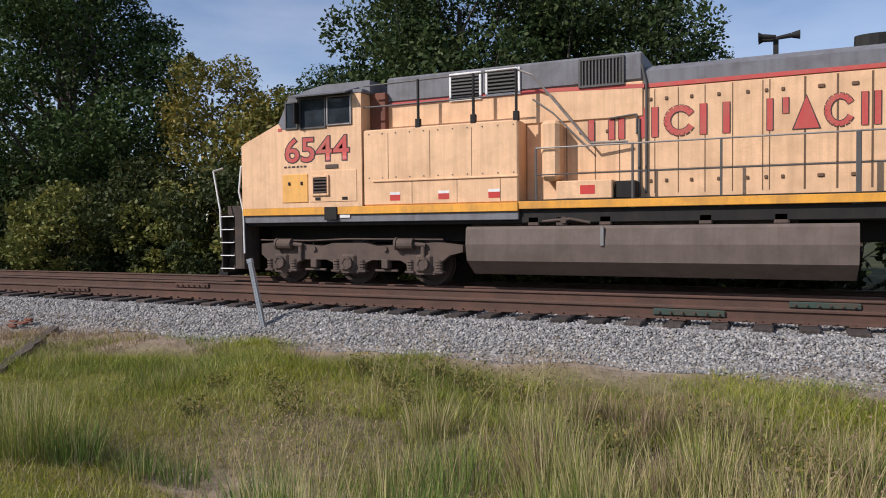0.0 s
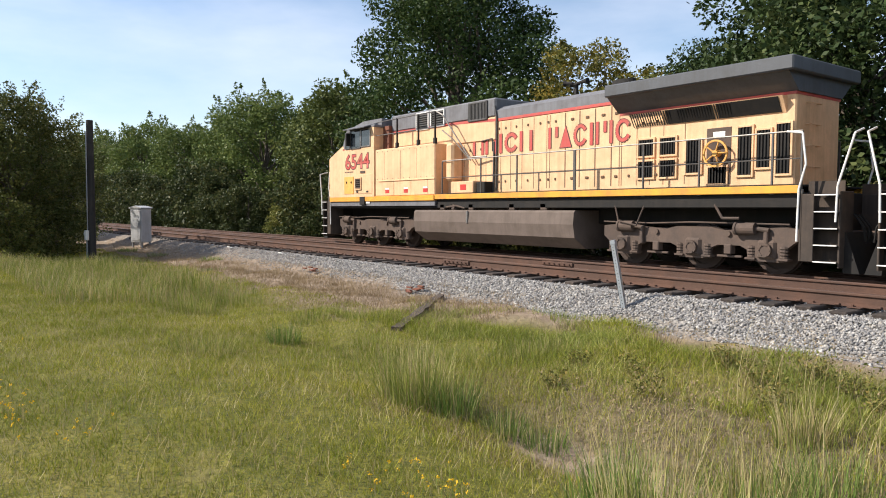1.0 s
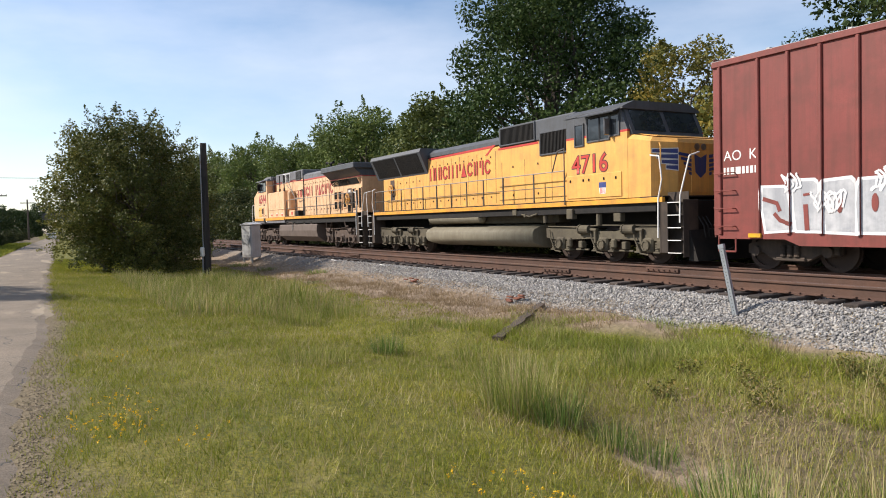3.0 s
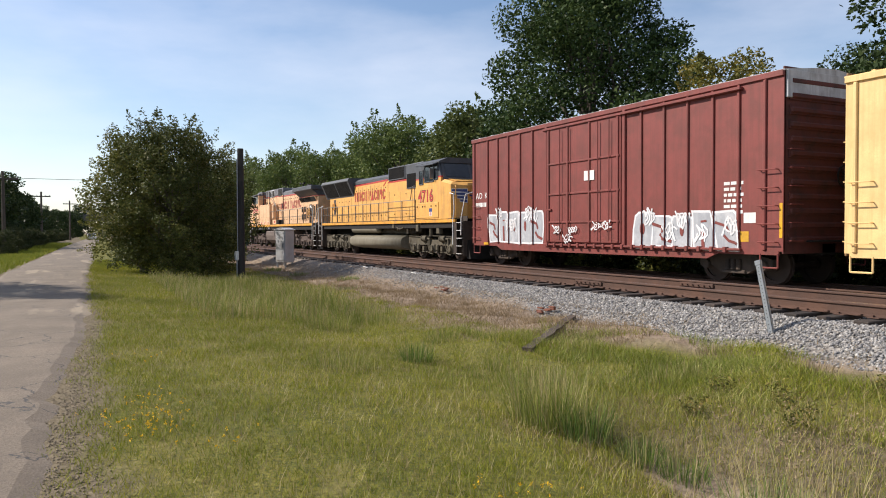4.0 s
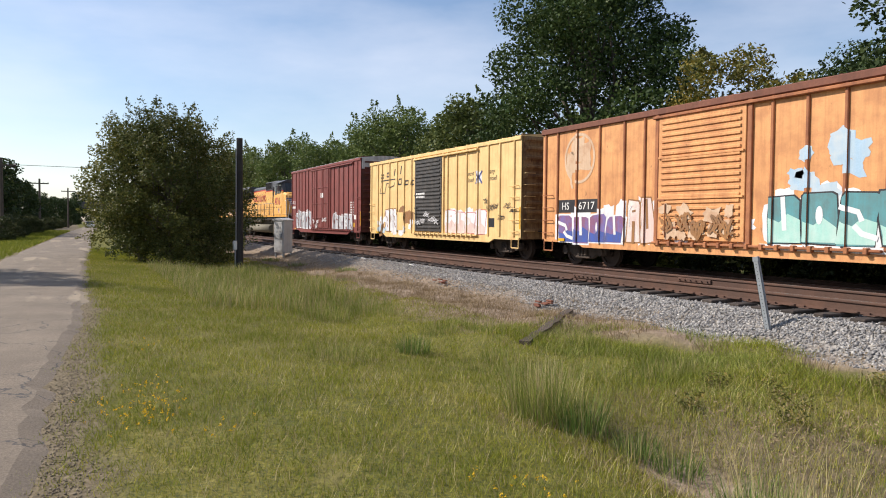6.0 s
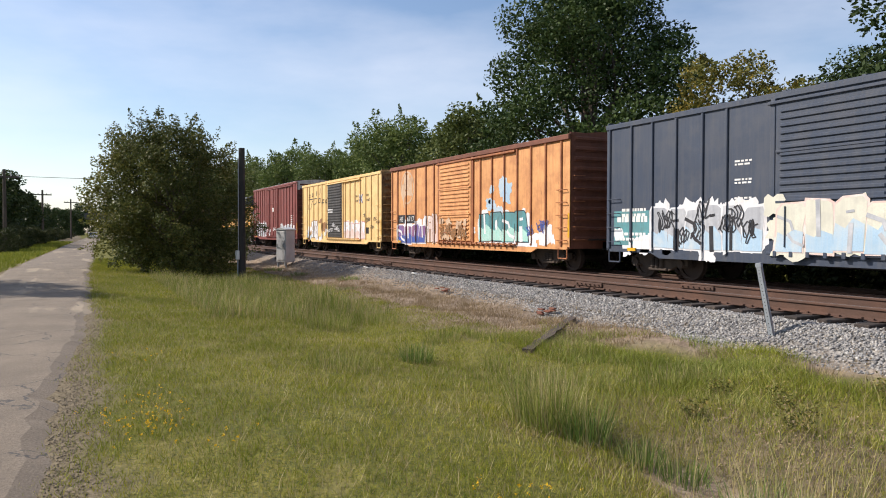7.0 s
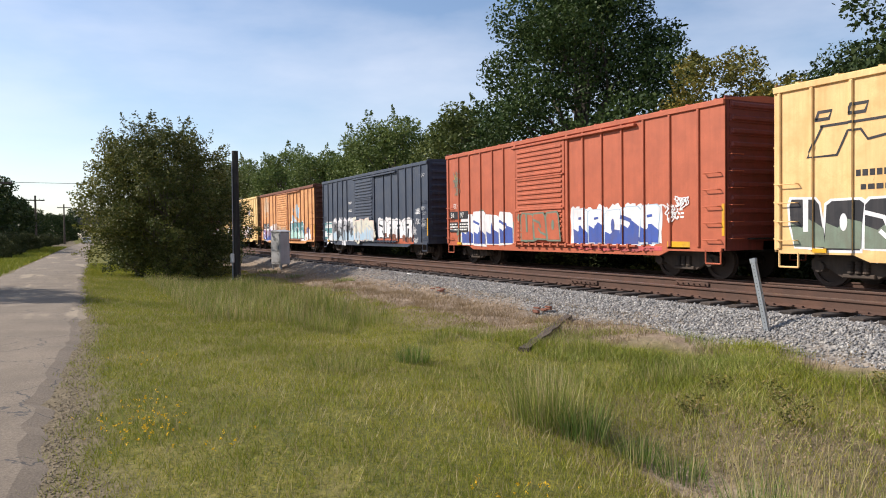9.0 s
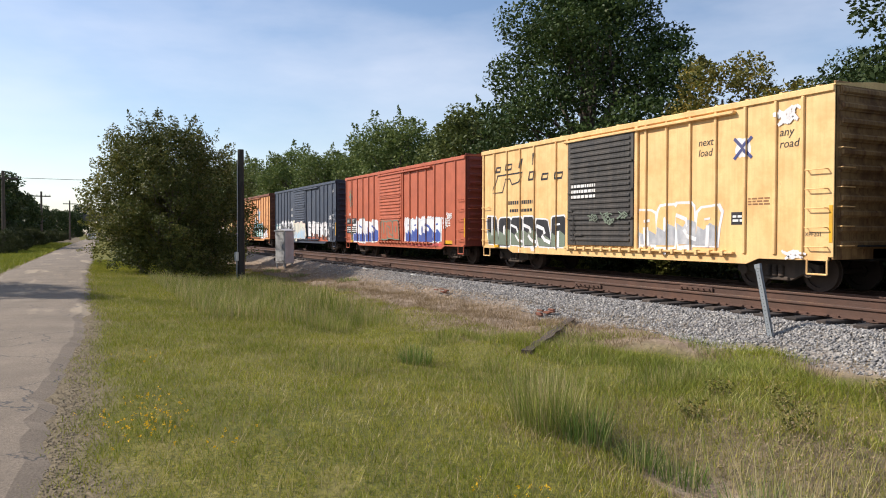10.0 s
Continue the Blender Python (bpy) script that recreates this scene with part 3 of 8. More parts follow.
def joint_bar(tr, x, side, green):
    s = Shape().box(x - 0.46, x + 0.46, side - 0.05, side - 0.02, -0.135, -0.045, 0.01).box(x - 0.46, x + 0.46, side + 0.02, side + 0.05, -0.135, -0.045, 0.01)
    jb = part("joint_bar", s, M["joint_green"] if green else M["rail_rust"], tr, "dark green bolted joint bar" if green else "rusty bolted joint bar")
    b = Shape()
    for k in range(6):
        u = x - 0.38 + k * 0.152
        b.cyl((u, side - 0.085, -0.09), (u, side - 0.02, -0.09), 0.016, 6)
    part("bolt", b, M["rail_rust"], jb)


def rail_bolts(tr, side, x0, x1):
    """Fastenings along the foot of a rail, one small clip beside each tie."""
    clip = Shape().box(-0.03, 0.03, -0.06, 0.0, -0.17, -0.145, 0.006).mesh("rail_clip", M["rail_rust"])
    x = x0
    while x < x1:
        o = part("rail_clip", clip, None, tr)
        o.location = (x, side - 0.05, 0)
        x += 0.52


# ---- plants ----
def quads_from(c, size, rng, flat=0.0):
    """Leaf-shaped rhombs of that size round the points c."""
    n = len(c)
    d = rng.normal(0, 1, (n, 3))
    d[:, 2] *= 1 - flat
    d /= np.linalg.norm(d, axis=1)[:, None]
    e = np.cross(d, rng.normal(0, 1, (n, 3)))
    e /= np.linalg.norm(e, axis=1)[:, None]
    s = size * rng.uniform(0.6, 1.35, n)[:, None]
    v = np.stack([c - d * s * 0.5, c + e * s * 0.28, c + d * s * 0.5, c - e * s * 0.28], 1).reshape(-1, 3)
    return v, np.arange(4 * n).reshape(-1, 4)


def branch(s, a, b, r0, r1, rng, bend=0.12, seg=4):
    a, b = np.array(a, float), np.array(b, float)
    L = np.linalg.norm(b - a)
    pts = [a + (b - a) * k / seg + (rng.normal(0, bend * L / seg, 3) if 0 < k < seg else 0) for k in range(seg + 1)]
    for k in range(seg):
        s.cyl(pts[k], pts[k + 1], r0 + (r1 - r0) * k / seg, 7, r0 + (r1 - r0) * (k + 1) / seg, False)
    return pts


def make_tree(name, label, height, width, trunk, leaf, count, leafsize, seed, low=0.25, lean=0.0, lumps=42, category="tree", spread=0.085, sprigs=0, taper=0.70):
    """A tapered trunk with limbs, and a crown of leaf clumps with an uneven outline and gaps."""
    rng = np.random.RandomState(seed)
    tree = thing(name, label, category)
    wood = Shape()
    top = np.array([lean * height, 0, height * 0.82])
    stem = branch(wood, (0, 0, -0.3), top, trunk, trunk * 0.25, rng, 0.05, 7)
    centres, sizes = [], []
    for k in range(lumps):
        h = low + (1 - low) * (k + rng.rand()) / lumps
        prof = math.sin(math.pi * min(1, (h - low) / (1 - low) * taper + 0.20)) ** 0.65
        a = k * 2.4 + rng.uniform(-0.5, 0.5)
        r = width * 0.5 * prof * rng.uniform(0.45, 1.0)
        c = np.array([r * math.cos(a) + lean * height * h, r * math.sin(a), h * height * 0.97])
        centres.append(c)
        sizes.append(height * spread * rng.uniform(0.7, 1.35))
        if k % 2 == 0:
            i = min(len(stem) - 2, max(0, int(h * 0.75 * 7)))
            branch(wood, stem[i], c, trunk * 0.3, trunk * 0.05, rng, 0.2, 3)
    part("trunk", wood, M["bark"], tree, "grey-brown bark")
    w = np.array(sizes) ** 2
    pick = rng.choice(lumps, count, p=w / w.sum())
    d = rng.normal(0, 1, (count, 3))
    d /= np.linalg.norm(d, axis=1)[:, None]
    rad = np.array(sizes)[pick][:, None] * rng.uniform(0.45, 1.15, (count, 1)) ** 0.8
    c = np.array(centres)[pick] + d * rad * np.array([1.15, 1.15, 0.8])
    c[:, 2] = np.maximum(c[:, 2], 0.05)
    twigs = [c]
    for k in range(sprigs):
        i = rng.randint(lumps)
        out = np.array(centres[i]) - np.array([0, 0, height * 0.35])
        out = out / np.linalg.norm(out) + rng.normal(0, 0.35, 3)
        t = rng.rand(34, 1)
        twigs.append(np.array(centres[i]) + out * sizes[i] * 0.7 + out * t * min(height * 0.062, 0.42) * rng.uniform(0.5, 1.5) + rng.normal(0, 0.13, (34, 3)) * (1.15 - t))
    c = np.concatenate(twigs)
    c[:, 2] = np.maximum(c[:, 2], 0.05)
    v, f = quads_from(c, leafsize, rng, 0.2)
    part("crown", raw_mesh("crown", v, f, leaf), None, tree)
    return tree


def blades(name, x, y, h, wid, mat, label, rng, bendy=0.5, seg=1, lean=None, category="grass", z=None, kind="stuff", under=None):
    """Grass blades as one stuff: seg 1 is a single sliver, more bend over."""
    n = len(x)
    a = rng.uniform(0, 6.283, n)
    z = ground_z(x, y) - 0.01 if z is None else z
    side = np.stack([np.cos(a), np.sin(a), np.zeros(n)], 1) * wid[:, None]
    b = rng.uniform(0, 6.283, n)
    out = np.stack([np.cos(b), np.sin(b), np.zeros(n)], 1) * (rng.uniform(0.1, 1, n) * bendy * h)[:, None]
    if lean is not None:
        out += lean
    root = np.stack([x, y, z], 1)
    up = np.stack([np.zeros(n), np.zeros(n), h], 1)
    rows = []
    for k in range(seg):
        t = k / seg
        c = root + up * (t - 0.15 * t * t) + out * t * t
        rows += [c - side * (1 - 0.6 * t) * 0.5, c + side * (1 - 0.6 * t) * 0.5]
    rows.append(root + up * 0.88 + out)
    v = np.stack(rows, 1)
    m = v.shape[1]
    tri = []
    for k in range(seg - 1):
        tri += [(2 * k, 2 * k + 1, 2 * k + 3), (2 * k, 2 * k + 3, 2 * k + 2)]
    tri.append((2 * seg - 2, 2 * seg - 1, 2 * seg))
    f = (np.array(tri)[None] + m * np.arange(n)[:, None, None]).reshape(-1, 3)
    if under:
        return part(name, raw_mesh(name, v.reshape(-1, 3), f, mat), None, under)
    return tagged(new(name, raw_mesh(name, v.reshape(-1, 3), f, mat)), label, category, kind=kind)


M["gravel_tan"] = per_piece("tan gravel", [(0.15, 0.118, 0.075), (0.31, 0.25, 0.17), (0.22, 0.175, 0.115)], per="island", bump=0)
build_ground()
near_track = build_track(NEAR_Y, NEAR_Z, -170, 40, -75, 6, "rust-brown jointed track on dark ties, with no train on it")
main_track = build_track(TRAIN_Y, 0.0, -260, 170, -60, 6, "track in the shade of the train")


# ---- vehicles: x along the car, y across (-y is the lit side), z over the rail ----
MESHES = {}
WHEELSETS = []
GAP = 1.3
VEHICLES = []


def kept(name, make, mat):
    if name not in MESHES:
        MESHES[name] = make().mesh(name, mat)
    return MESHES[name]


def wheel_shape(r):
    s = Shape()
    for side in (-1, 1):
        y = side * 0.755
        s.ring((0, y, 0), "y", r * 0.78, r, 0.12, 28).ring((0, y - side * 0.06, 0), "y", r * 0.8, r * 1.05, 0.03, 28)
        s.ring((0, y, 0), "y", 0.08, r * 0.8, 0.03, 20).ring((0, y, 0), "y", 0.05, 0.14, 0.14, 12)
    return s.cyl((0, -1.05, 0), (0, 1.05, 0), 0.075, 10)


def wheelset(truck, x, r, mat):
    w = part("wheelset", kept("wheelset %.2f" % r, lambda: wheel_shape(r), mat), None, truck, "steel wheels with worn bright treads")
    w.location = (x, 0, r)
    WHEELSETS.append((w, x, r))
    return w


def coil(s, x, y, z0, z1, r):
    n = max(3, int((z1 - z0) / 0.06))
    for k in range(n):
        z = z0 + (z1 - z0) * (k + 0.5) / n
        s.cyl((x, y, z - 0.022), (x, y, z + 0.022), r, 10, r * 0.9)
    return s.cyl((x, y, z0), (x, y, z1), r * 0.6, 8)


def freight_truck(car, x):
    """A three-piece freight truck: two cast side frames, a bolster, springs and two wheelsets."""
    t = part("truck", kept("bolster", lambda: Shape().box(-0.2, 0.2, -1.05, 1.05, 0.42, 0.72, 0.04).box(-0.3, 0.3, -0.3, 0.3, 0.7, 0.86, 0.03), M["truck_dark"]), None, car, "rusty cast-steel freight truck")
    t.location = (x, 0, 0)
    poly = [(-1.12, 0.40), (-1.12, 0.62), (-0.75, 0.70), (-0.35, 0.84), (0.35, 0.84), (0.75, 0.70), (1.12, 0.62), (1.12, 0.40), (0.72, 0.42), (0.38, 0.24), (-0.38, 0.24), (-0.72, 0.42)]
    for side in (-1, 1):
        y0, y1 = side * 1.02, side * 1.16
        f = part("side_frame", kept("freight frame %d" % side, lambda: Shape().prism(poly, "y", y0, y1), M["truck_dark"]), None, t)

        def extras():
            s = Shape()
            for k in (-0.17, 0, 0.17):
                coil(s, k, side * 1.2, 0.34, 0.6, 0.075)
            for k in (-0.89, 0.89):
                s.cyl((k, side * 1.0, 0.46), (k, side * 1.24, 0.46), 0.12, 12)
            return s.box(-0.36, 0.36, side * 1.12, side * 1.22, 0.24, 0.33, 0.02)
        part("spring_nest", kept("freight springs %d" % side, extras, M["truck_dark"]), None, f)
    for k in (-0.89, 0.89):
        wheelset(t, k, 0.457, M["wheel"])
    return t


def coupler(car, x, way):
    s = Shape().box(x, x + way * 0.75, -0.09, 0.09, 0.76, 0.96, 0.02).box(x + way * 0.62, x + way * 0.92, -0.16, 0.13, 0.70, 1.0, 0.05)
    c = part("coupler", s, M["truck_brown"], car, "rusty steel knuckle coupler")
    hose = [(x + way * 0.2, -0.35, 0.75), (x + way * 0.45, -0.36, 0.5), (x + way * 0.75, -0.3, 0.38), (x + way * 1.0, -0.2, 0.5)]
    part("air_hose", Shape().tube(hose, 0.022, 8), M["black"], c, "black rubber air hose")


def clip_band(poly, lo, hi):
    """A polygon of (x, z) cut down to lo < x < hi."""
    for edge, sign in ((lo, 1), (hi, -1)):
        out = []
        for a, b in zip(poly, poly[1:] + poly[:1]):
            ia, ib = sign * (a[0] - edge) >= 0, sign * (b[0] - edge) >= 0
            if ia:
                out.append(a)
            if ia != ib:
                k = (edge - a[0]) / (b[0] - a[0])
                out.append((edge, a[1] + k * (b[1] - a[1])))
        poly = out
        if len(poly) < 3:
            return []
    return poly


def daub(polys, dx, y, posts, proud, lift):
    """Paint patches on a wall and over the posts that stand proud of it."""
    s = Shape(dx)
    for k, poly in enumerate(polys):
        e = lift + 0.0003 * (k % 9)
        s.add([(p[0], y - e, p[1]) for p in poly], [tuple(range(len(poly)))])
        for r in posts:
            q = clip_band(poly, r - 0.045, r + 0.045)
            if q:
                s.add([(p[0], y - proud - e, p[1]) for p in q], [tuple(range(len(q)))])
    return s


def stroke(pts, w):
    """A thick line through points of (x, z), as one polygon."""
    left, right = [], []
    for i, p in enumerate(pts):
        a, b = pts[max(0, i - 1)], pts[min(len(pts) - 1, i + 1)]
        d = Vector((b[0] - a[0], b[1] - a[1]))
        d = d.normalized() if d.length else Vector((1, 0))
        left.append((p[0] - d.y * w / 2, p[1] + d.x * w / 2))
        right.append((p[0] + d.y * w / 2, p[1] - d.x * w / 2))
    return left + right[::-1]


def cloud(u0, u1, z0, z1, rng, n=18, rag=0.2):
    """A soft ragged patch."""
    c, h = ((u0 + u1) / 2, (z0 + z1) / 2), ((u1 - u0) / 2, (z1 - z0) / 2)
    out = []
    for k in range(n):
        a = 6.283 * k / n
        q = 1 - rag * rng.random()
        ca, sa = math.cos(a), math.sin(a)
        f = 1 / max(abs(ca), abs(sa)) ** 0.75
        out.append((c[0] + h[0] * ca * f * q, max(z0, c[1] + h[1] * sa * f * q)))
    return out


def jag(pts, rng, k):
    return [(p[0] + rng.uniform(-k, k), p[1] + rng.uniform(-k, k)) for p in pts]


def graffiti(car, dx, u0, u1, z0, z1, fill, edge, back, seed, posts, proud, n=4, wide=0.05, y=-1.6, second=None, slot=None, halo=0.18, flat=0.12):
    """A row of sprayed blocks with outlines, slots and a paler or darker foot over a ragged ground; they spell nothing."""
    rng = random.Random(seed)
    h, w = z1 - z0, (u1 - u0) / n
    if back:
        polys = []
        for k in range(n * 3):
            c = u0 + (u1 - u0) * (k + 0.5) / (n * 3)
            polys.append(cloud(c - w * 0.34, c + w * 0.34, z0 - 0.02, z1 + halo * rng.uniform(-0.6, 1.0), rng, 16, 0.22))
        part("graffiti", daub(polys, dx, y, posts, proud, 0.003), M[back], car, "ragged sprayed ground of a graffiti piece")
    rims, blocks, feet, slots, shines = [], [], [], [], []
    for k in range(n):
        a, b = u0 + w * k + 0.05 * w, u0 + w * (k + 1) - 0.02 * w
        tilt = rng.uniform(-flat, flat) * w
        lo, hi = z0 + h * rng.uniform(0.02, 0.08), z1 - h * rng.uniform(0.0, 0.16)
        body = [(a - tilt, lo), (b - tilt * 0.4, lo), (b + tilt * 0.2, (lo + hi) / 2), (b + tilt, hi - 0.08 * h), (b + tilt - 0.15 * w, hi), (a + tilt + 0.1 * w, hi), (a + tilt * 0.3, hi - 0.1 * h), (a, (lo + hi) / 2)]
        body = jag(body, rng, 0.03 * h)
        m = ((a + b) / 2, (lo + hi) / 2)
        grow = lambda q, e: [(m[0] + (p[0] - m[0]) * (1 + e / (0.5 * w)), m[1] + (p[1] - m[1]) * (1 + e / (0.5 * h))) for p in q]
        rims.append(grow(body, wide))
        blocks.append(body)
        if second:
            f = rng.uniform(0.35, 0.6)
            feet.append([(a - tilt, lo + 0.01), (b - tilt * 0.4, lo + 0.01), (b, lo + (hi - lo) * f * rng.uniform(0.7, 1.1)), (m[0] + 0.1 * w, lo + (hi - lo) * f * 1.15), (m[0] - 0.15 * w, lo + (hi - lo) * f * 0.8), (a, lo + (hi - lo) * f)])
        form = rng.randrange(4)
        sw = w * rng.uniform(0.07, 0.12)
        if form == 0:
            slots.append(stroke(jag([(m[0], lo - 0.02), (m[0] + tilt * 0.4, m[1] + 0.02 * h)], rng, 0.02), sw * 2))
            slots.append(stroke([(m[0] - 0.12 * w, hi - 0.24 * h), (m[0] + 0.14 * w, hi - 0.22 * h)], sw))
        elif form == 1:
            slots.append(stroke(jag([(m[0] - 0.05 * w, hi + 0.02), (m[0], m[1] - 0.18 * h)], rng, 0.02), sw * 1.8))
        elif form == 2:
            slots.append([(m[0] + 0.10 * w * math.cos(q), m[1] + 0.04 * h + 0.17 * h * math.sin(q)) for q in np.linspace(0, 5.8, 11)])
        else:
            slots.append(stroke([(a - 0.02, m[1] + 0.22 * h), (m[0], m[1] + 0.12 * h), (m[0] + 0.1 * w, m[1] - 0.04 * h)], sw * 1.3))
            slots.append(stroke([(b + 0.02, lo + 0.12 * h), (m[0] + 0.1 * w, lo + 0.2 * h), (m[0] - 0.1 * w, lo + 0.34 * h)], sw * 1.3))
        shines.append(stroke(jag([(a + 0.14 * w, m[1] - 0.1 * h), (a + 0.12 * w + tilt * 0.5, hi - 0.2 * h), (a + 0.3 * w + tilt, hi - 0.1 * h)], rng, 0.015), 0.035))
    part("graffiti", daub(rims, dx, y, posts, proud, 0.006), M[edge], car, "outlines of a graffiti piece")
    part("graffiti", daub(blocks, dx, y, posts, proud, 0.0095), M[fill], car, "filled blocks of a graffiti piece")
    if second:
        part("graffiti", daub(feet, dx, y, posts, proud, 0.0130), M[second], car, "second colour of a graffiti piece")
    part("graffiti", daub(slots, dx, y, posts, proud, 0.0165), M[slot or edge], car, "gaps within a graffiti piece")
    if not slot:
        part("graffiti", daub(shines, dx, y, posts, proud, 0.0200), M["g_white"], car, "white glints on a graffiti piece")


def patches(car, dx, u0, u1, z0, z1, mat, seed, n, size, posts=(), proud=0.05, y=-1.6, lift=0.0035):
    """Loose ragged blots of spray paint."""
    rng = random.Random(seed)
    polys = []
    for k in range(n):
        cu, cz, r = rng.uniform(u0, u1), rng.uniform(z0, z1), size * rng.uniform(0.5, 1.2)
        polys.append(cloud(cu - r, cu + r, cz - r * rng.uniform(0.5, 1.1), cz + r * rng.uniform(0.5, 1.3), rng, 15, 0.5))
    part("graffiti", daub(polys, dx, y, posts, proud, lift), M[mat], car, "blots of spray paint")


def tags(car, dx, u0, u1, z0, z1, mat, seed, n=5, posts=(), proud=0.05, y=-1.6, wide=0.03, tall=0.16):
    """Quick scrawled loops and zigzags."""
    rng = random.Random(seed)
    polys = []
    for k in range(n):
        cx, cz = u0 + (u1 - u0) * (k + rng.random()) / n, rng.uniform(z0, z1)
        pts = []
        for i in range(22):
            q = i * 0.85
            pts.append((cx - 0.2 + 0.019 * i + 0.09 * math.cos(q * 1.63 + 2 * k), cz + tall * math.sin(q * (0.8 + 0.35 * (k % 3)) + k) * rng.uniform(0.35, 1.0)))
        polys += [stroke([p, q], wide) for p, q in zip(pts, pts[1:])]
    part("tag", daub(polys, dx, y, posts, proud, 0.021), M[mat], car, "thin sprayed scrawl")


def lettering(car, dx, words, u, z, size, mat, y=-1.6, label="", slant=0.0, bold=0.0, lift=0.006, name="lettering", squeeze=1.0):
    """Readable writing as a flat mesh on the -y side; u is its left end."""
    cu = bpy.data.curves.new("writing", "FONT")
    cu.body, cu.size, cu.offset, cu.shear = words, size, bold, slant
    cu.resolution_u = 3
    ob = bpy.data.objects.new("writing", cu)
    me = bpy.data.meshes.new_from_object(ob)
    bpy.data.objects.remove(ob)
    for v in me.vertices:
        v.co = Vector((u + dx + v.co.x * squeeze, y - lift, z + v.co.y))
    me.materials.clear()
    me.materials.append(M[mat])
    o = new(name, me)
    o.parent = car
    return tagged(o, label)


def brand_bars(car, dx, u0, u1, z0, z1, pattern, mat, edge, y, label):
    """A painted name as plain shapes: i one bar, n two bars, o a ring, a a wedge, f a bar with a block; a blank leaves room."""
    weights = {"i": 0.42, " ": 0.7, "o": 1.0, "n": 0.92, "a": 0.95, "f": 0.78}
    k = (u1 - u0) / sum(weights[c] for c in pattern)
    u, polys, rims, w = u0, [], [], 0.17 * k
    for c in pattern:
        a, b = u + 0.15 * k, u + (weights[c] - 0.15) * k
        m, zm = (a + b) / 2, (z0 + z1) / 2
        if c == "o":
            ring = [(m + 0.36 * k * math.cos(q), zm + (z1 - z0 - w) / 2 * math.sin(q)) for q in np.linspace(0.5, 5.8, 15)]
            lines = [[p, q] for p, q in zip(ring, ring[1:])]
        else:
            lines = {"i": [[(m, z0), (m, z1)]], " ": [], "n": [[(a, z0), (a, z1)], [(b, z0), (b, z1)]], "a": [],
                     "f": [[(a, z0), (a, z1)], [(b, zm), (b, z1)]]}[c]
        polys += [stroke(line, w) for line in lines]
        rims += [stroke(line, w + 0.03) for line in lines]
        if c == "a":
            polys.append([(a - w / 3, z0), (b + w / 3, z0), (m, z1)])
            rims.append([(a - w / 3 - 0.03, z0 - 0.015), (b + w / 3 + 0.03, z0 - 0.015), (m, z1 + 0.03)])
        u += weights[c] * k
    part("painted_band", daub(rims, dx, y, (), 0, 0.004), M[edge], car)
    part("painted_band", daub(polys, dx, y, (), 0, 0.008), M[mat], car, label)


def plate(car, dx, u0, u1, z0, z1, mat, y=-1.6, name="stencil", label="", lift=0.005):
    return part(name, Shape(dx).box(u0, u1, y - lift, y + 0.001, z0, z1, 0.001), M[mat], car, label)


def small_print(car, dx, u0, u1, z0, z1, mat, rows, seed, y=-1.6):
    """Writing too small to read, as plain bars."""
    rng = random.Random(seed)
    s = Shape(dx)
    h = (z1 - z0) / rows
    for r in range(rows):
        u = u0
        while u < u1 - 0.05:
            w = rng.uniform(0.05, 0.18)
            s.box(u, min(u1, u + w), y - 0.006, y, z1 - h * (r + 0.75), z1 - h * (r + 0.2))
            u += w + 0.04
    part("small_print", s, M[mat], car)


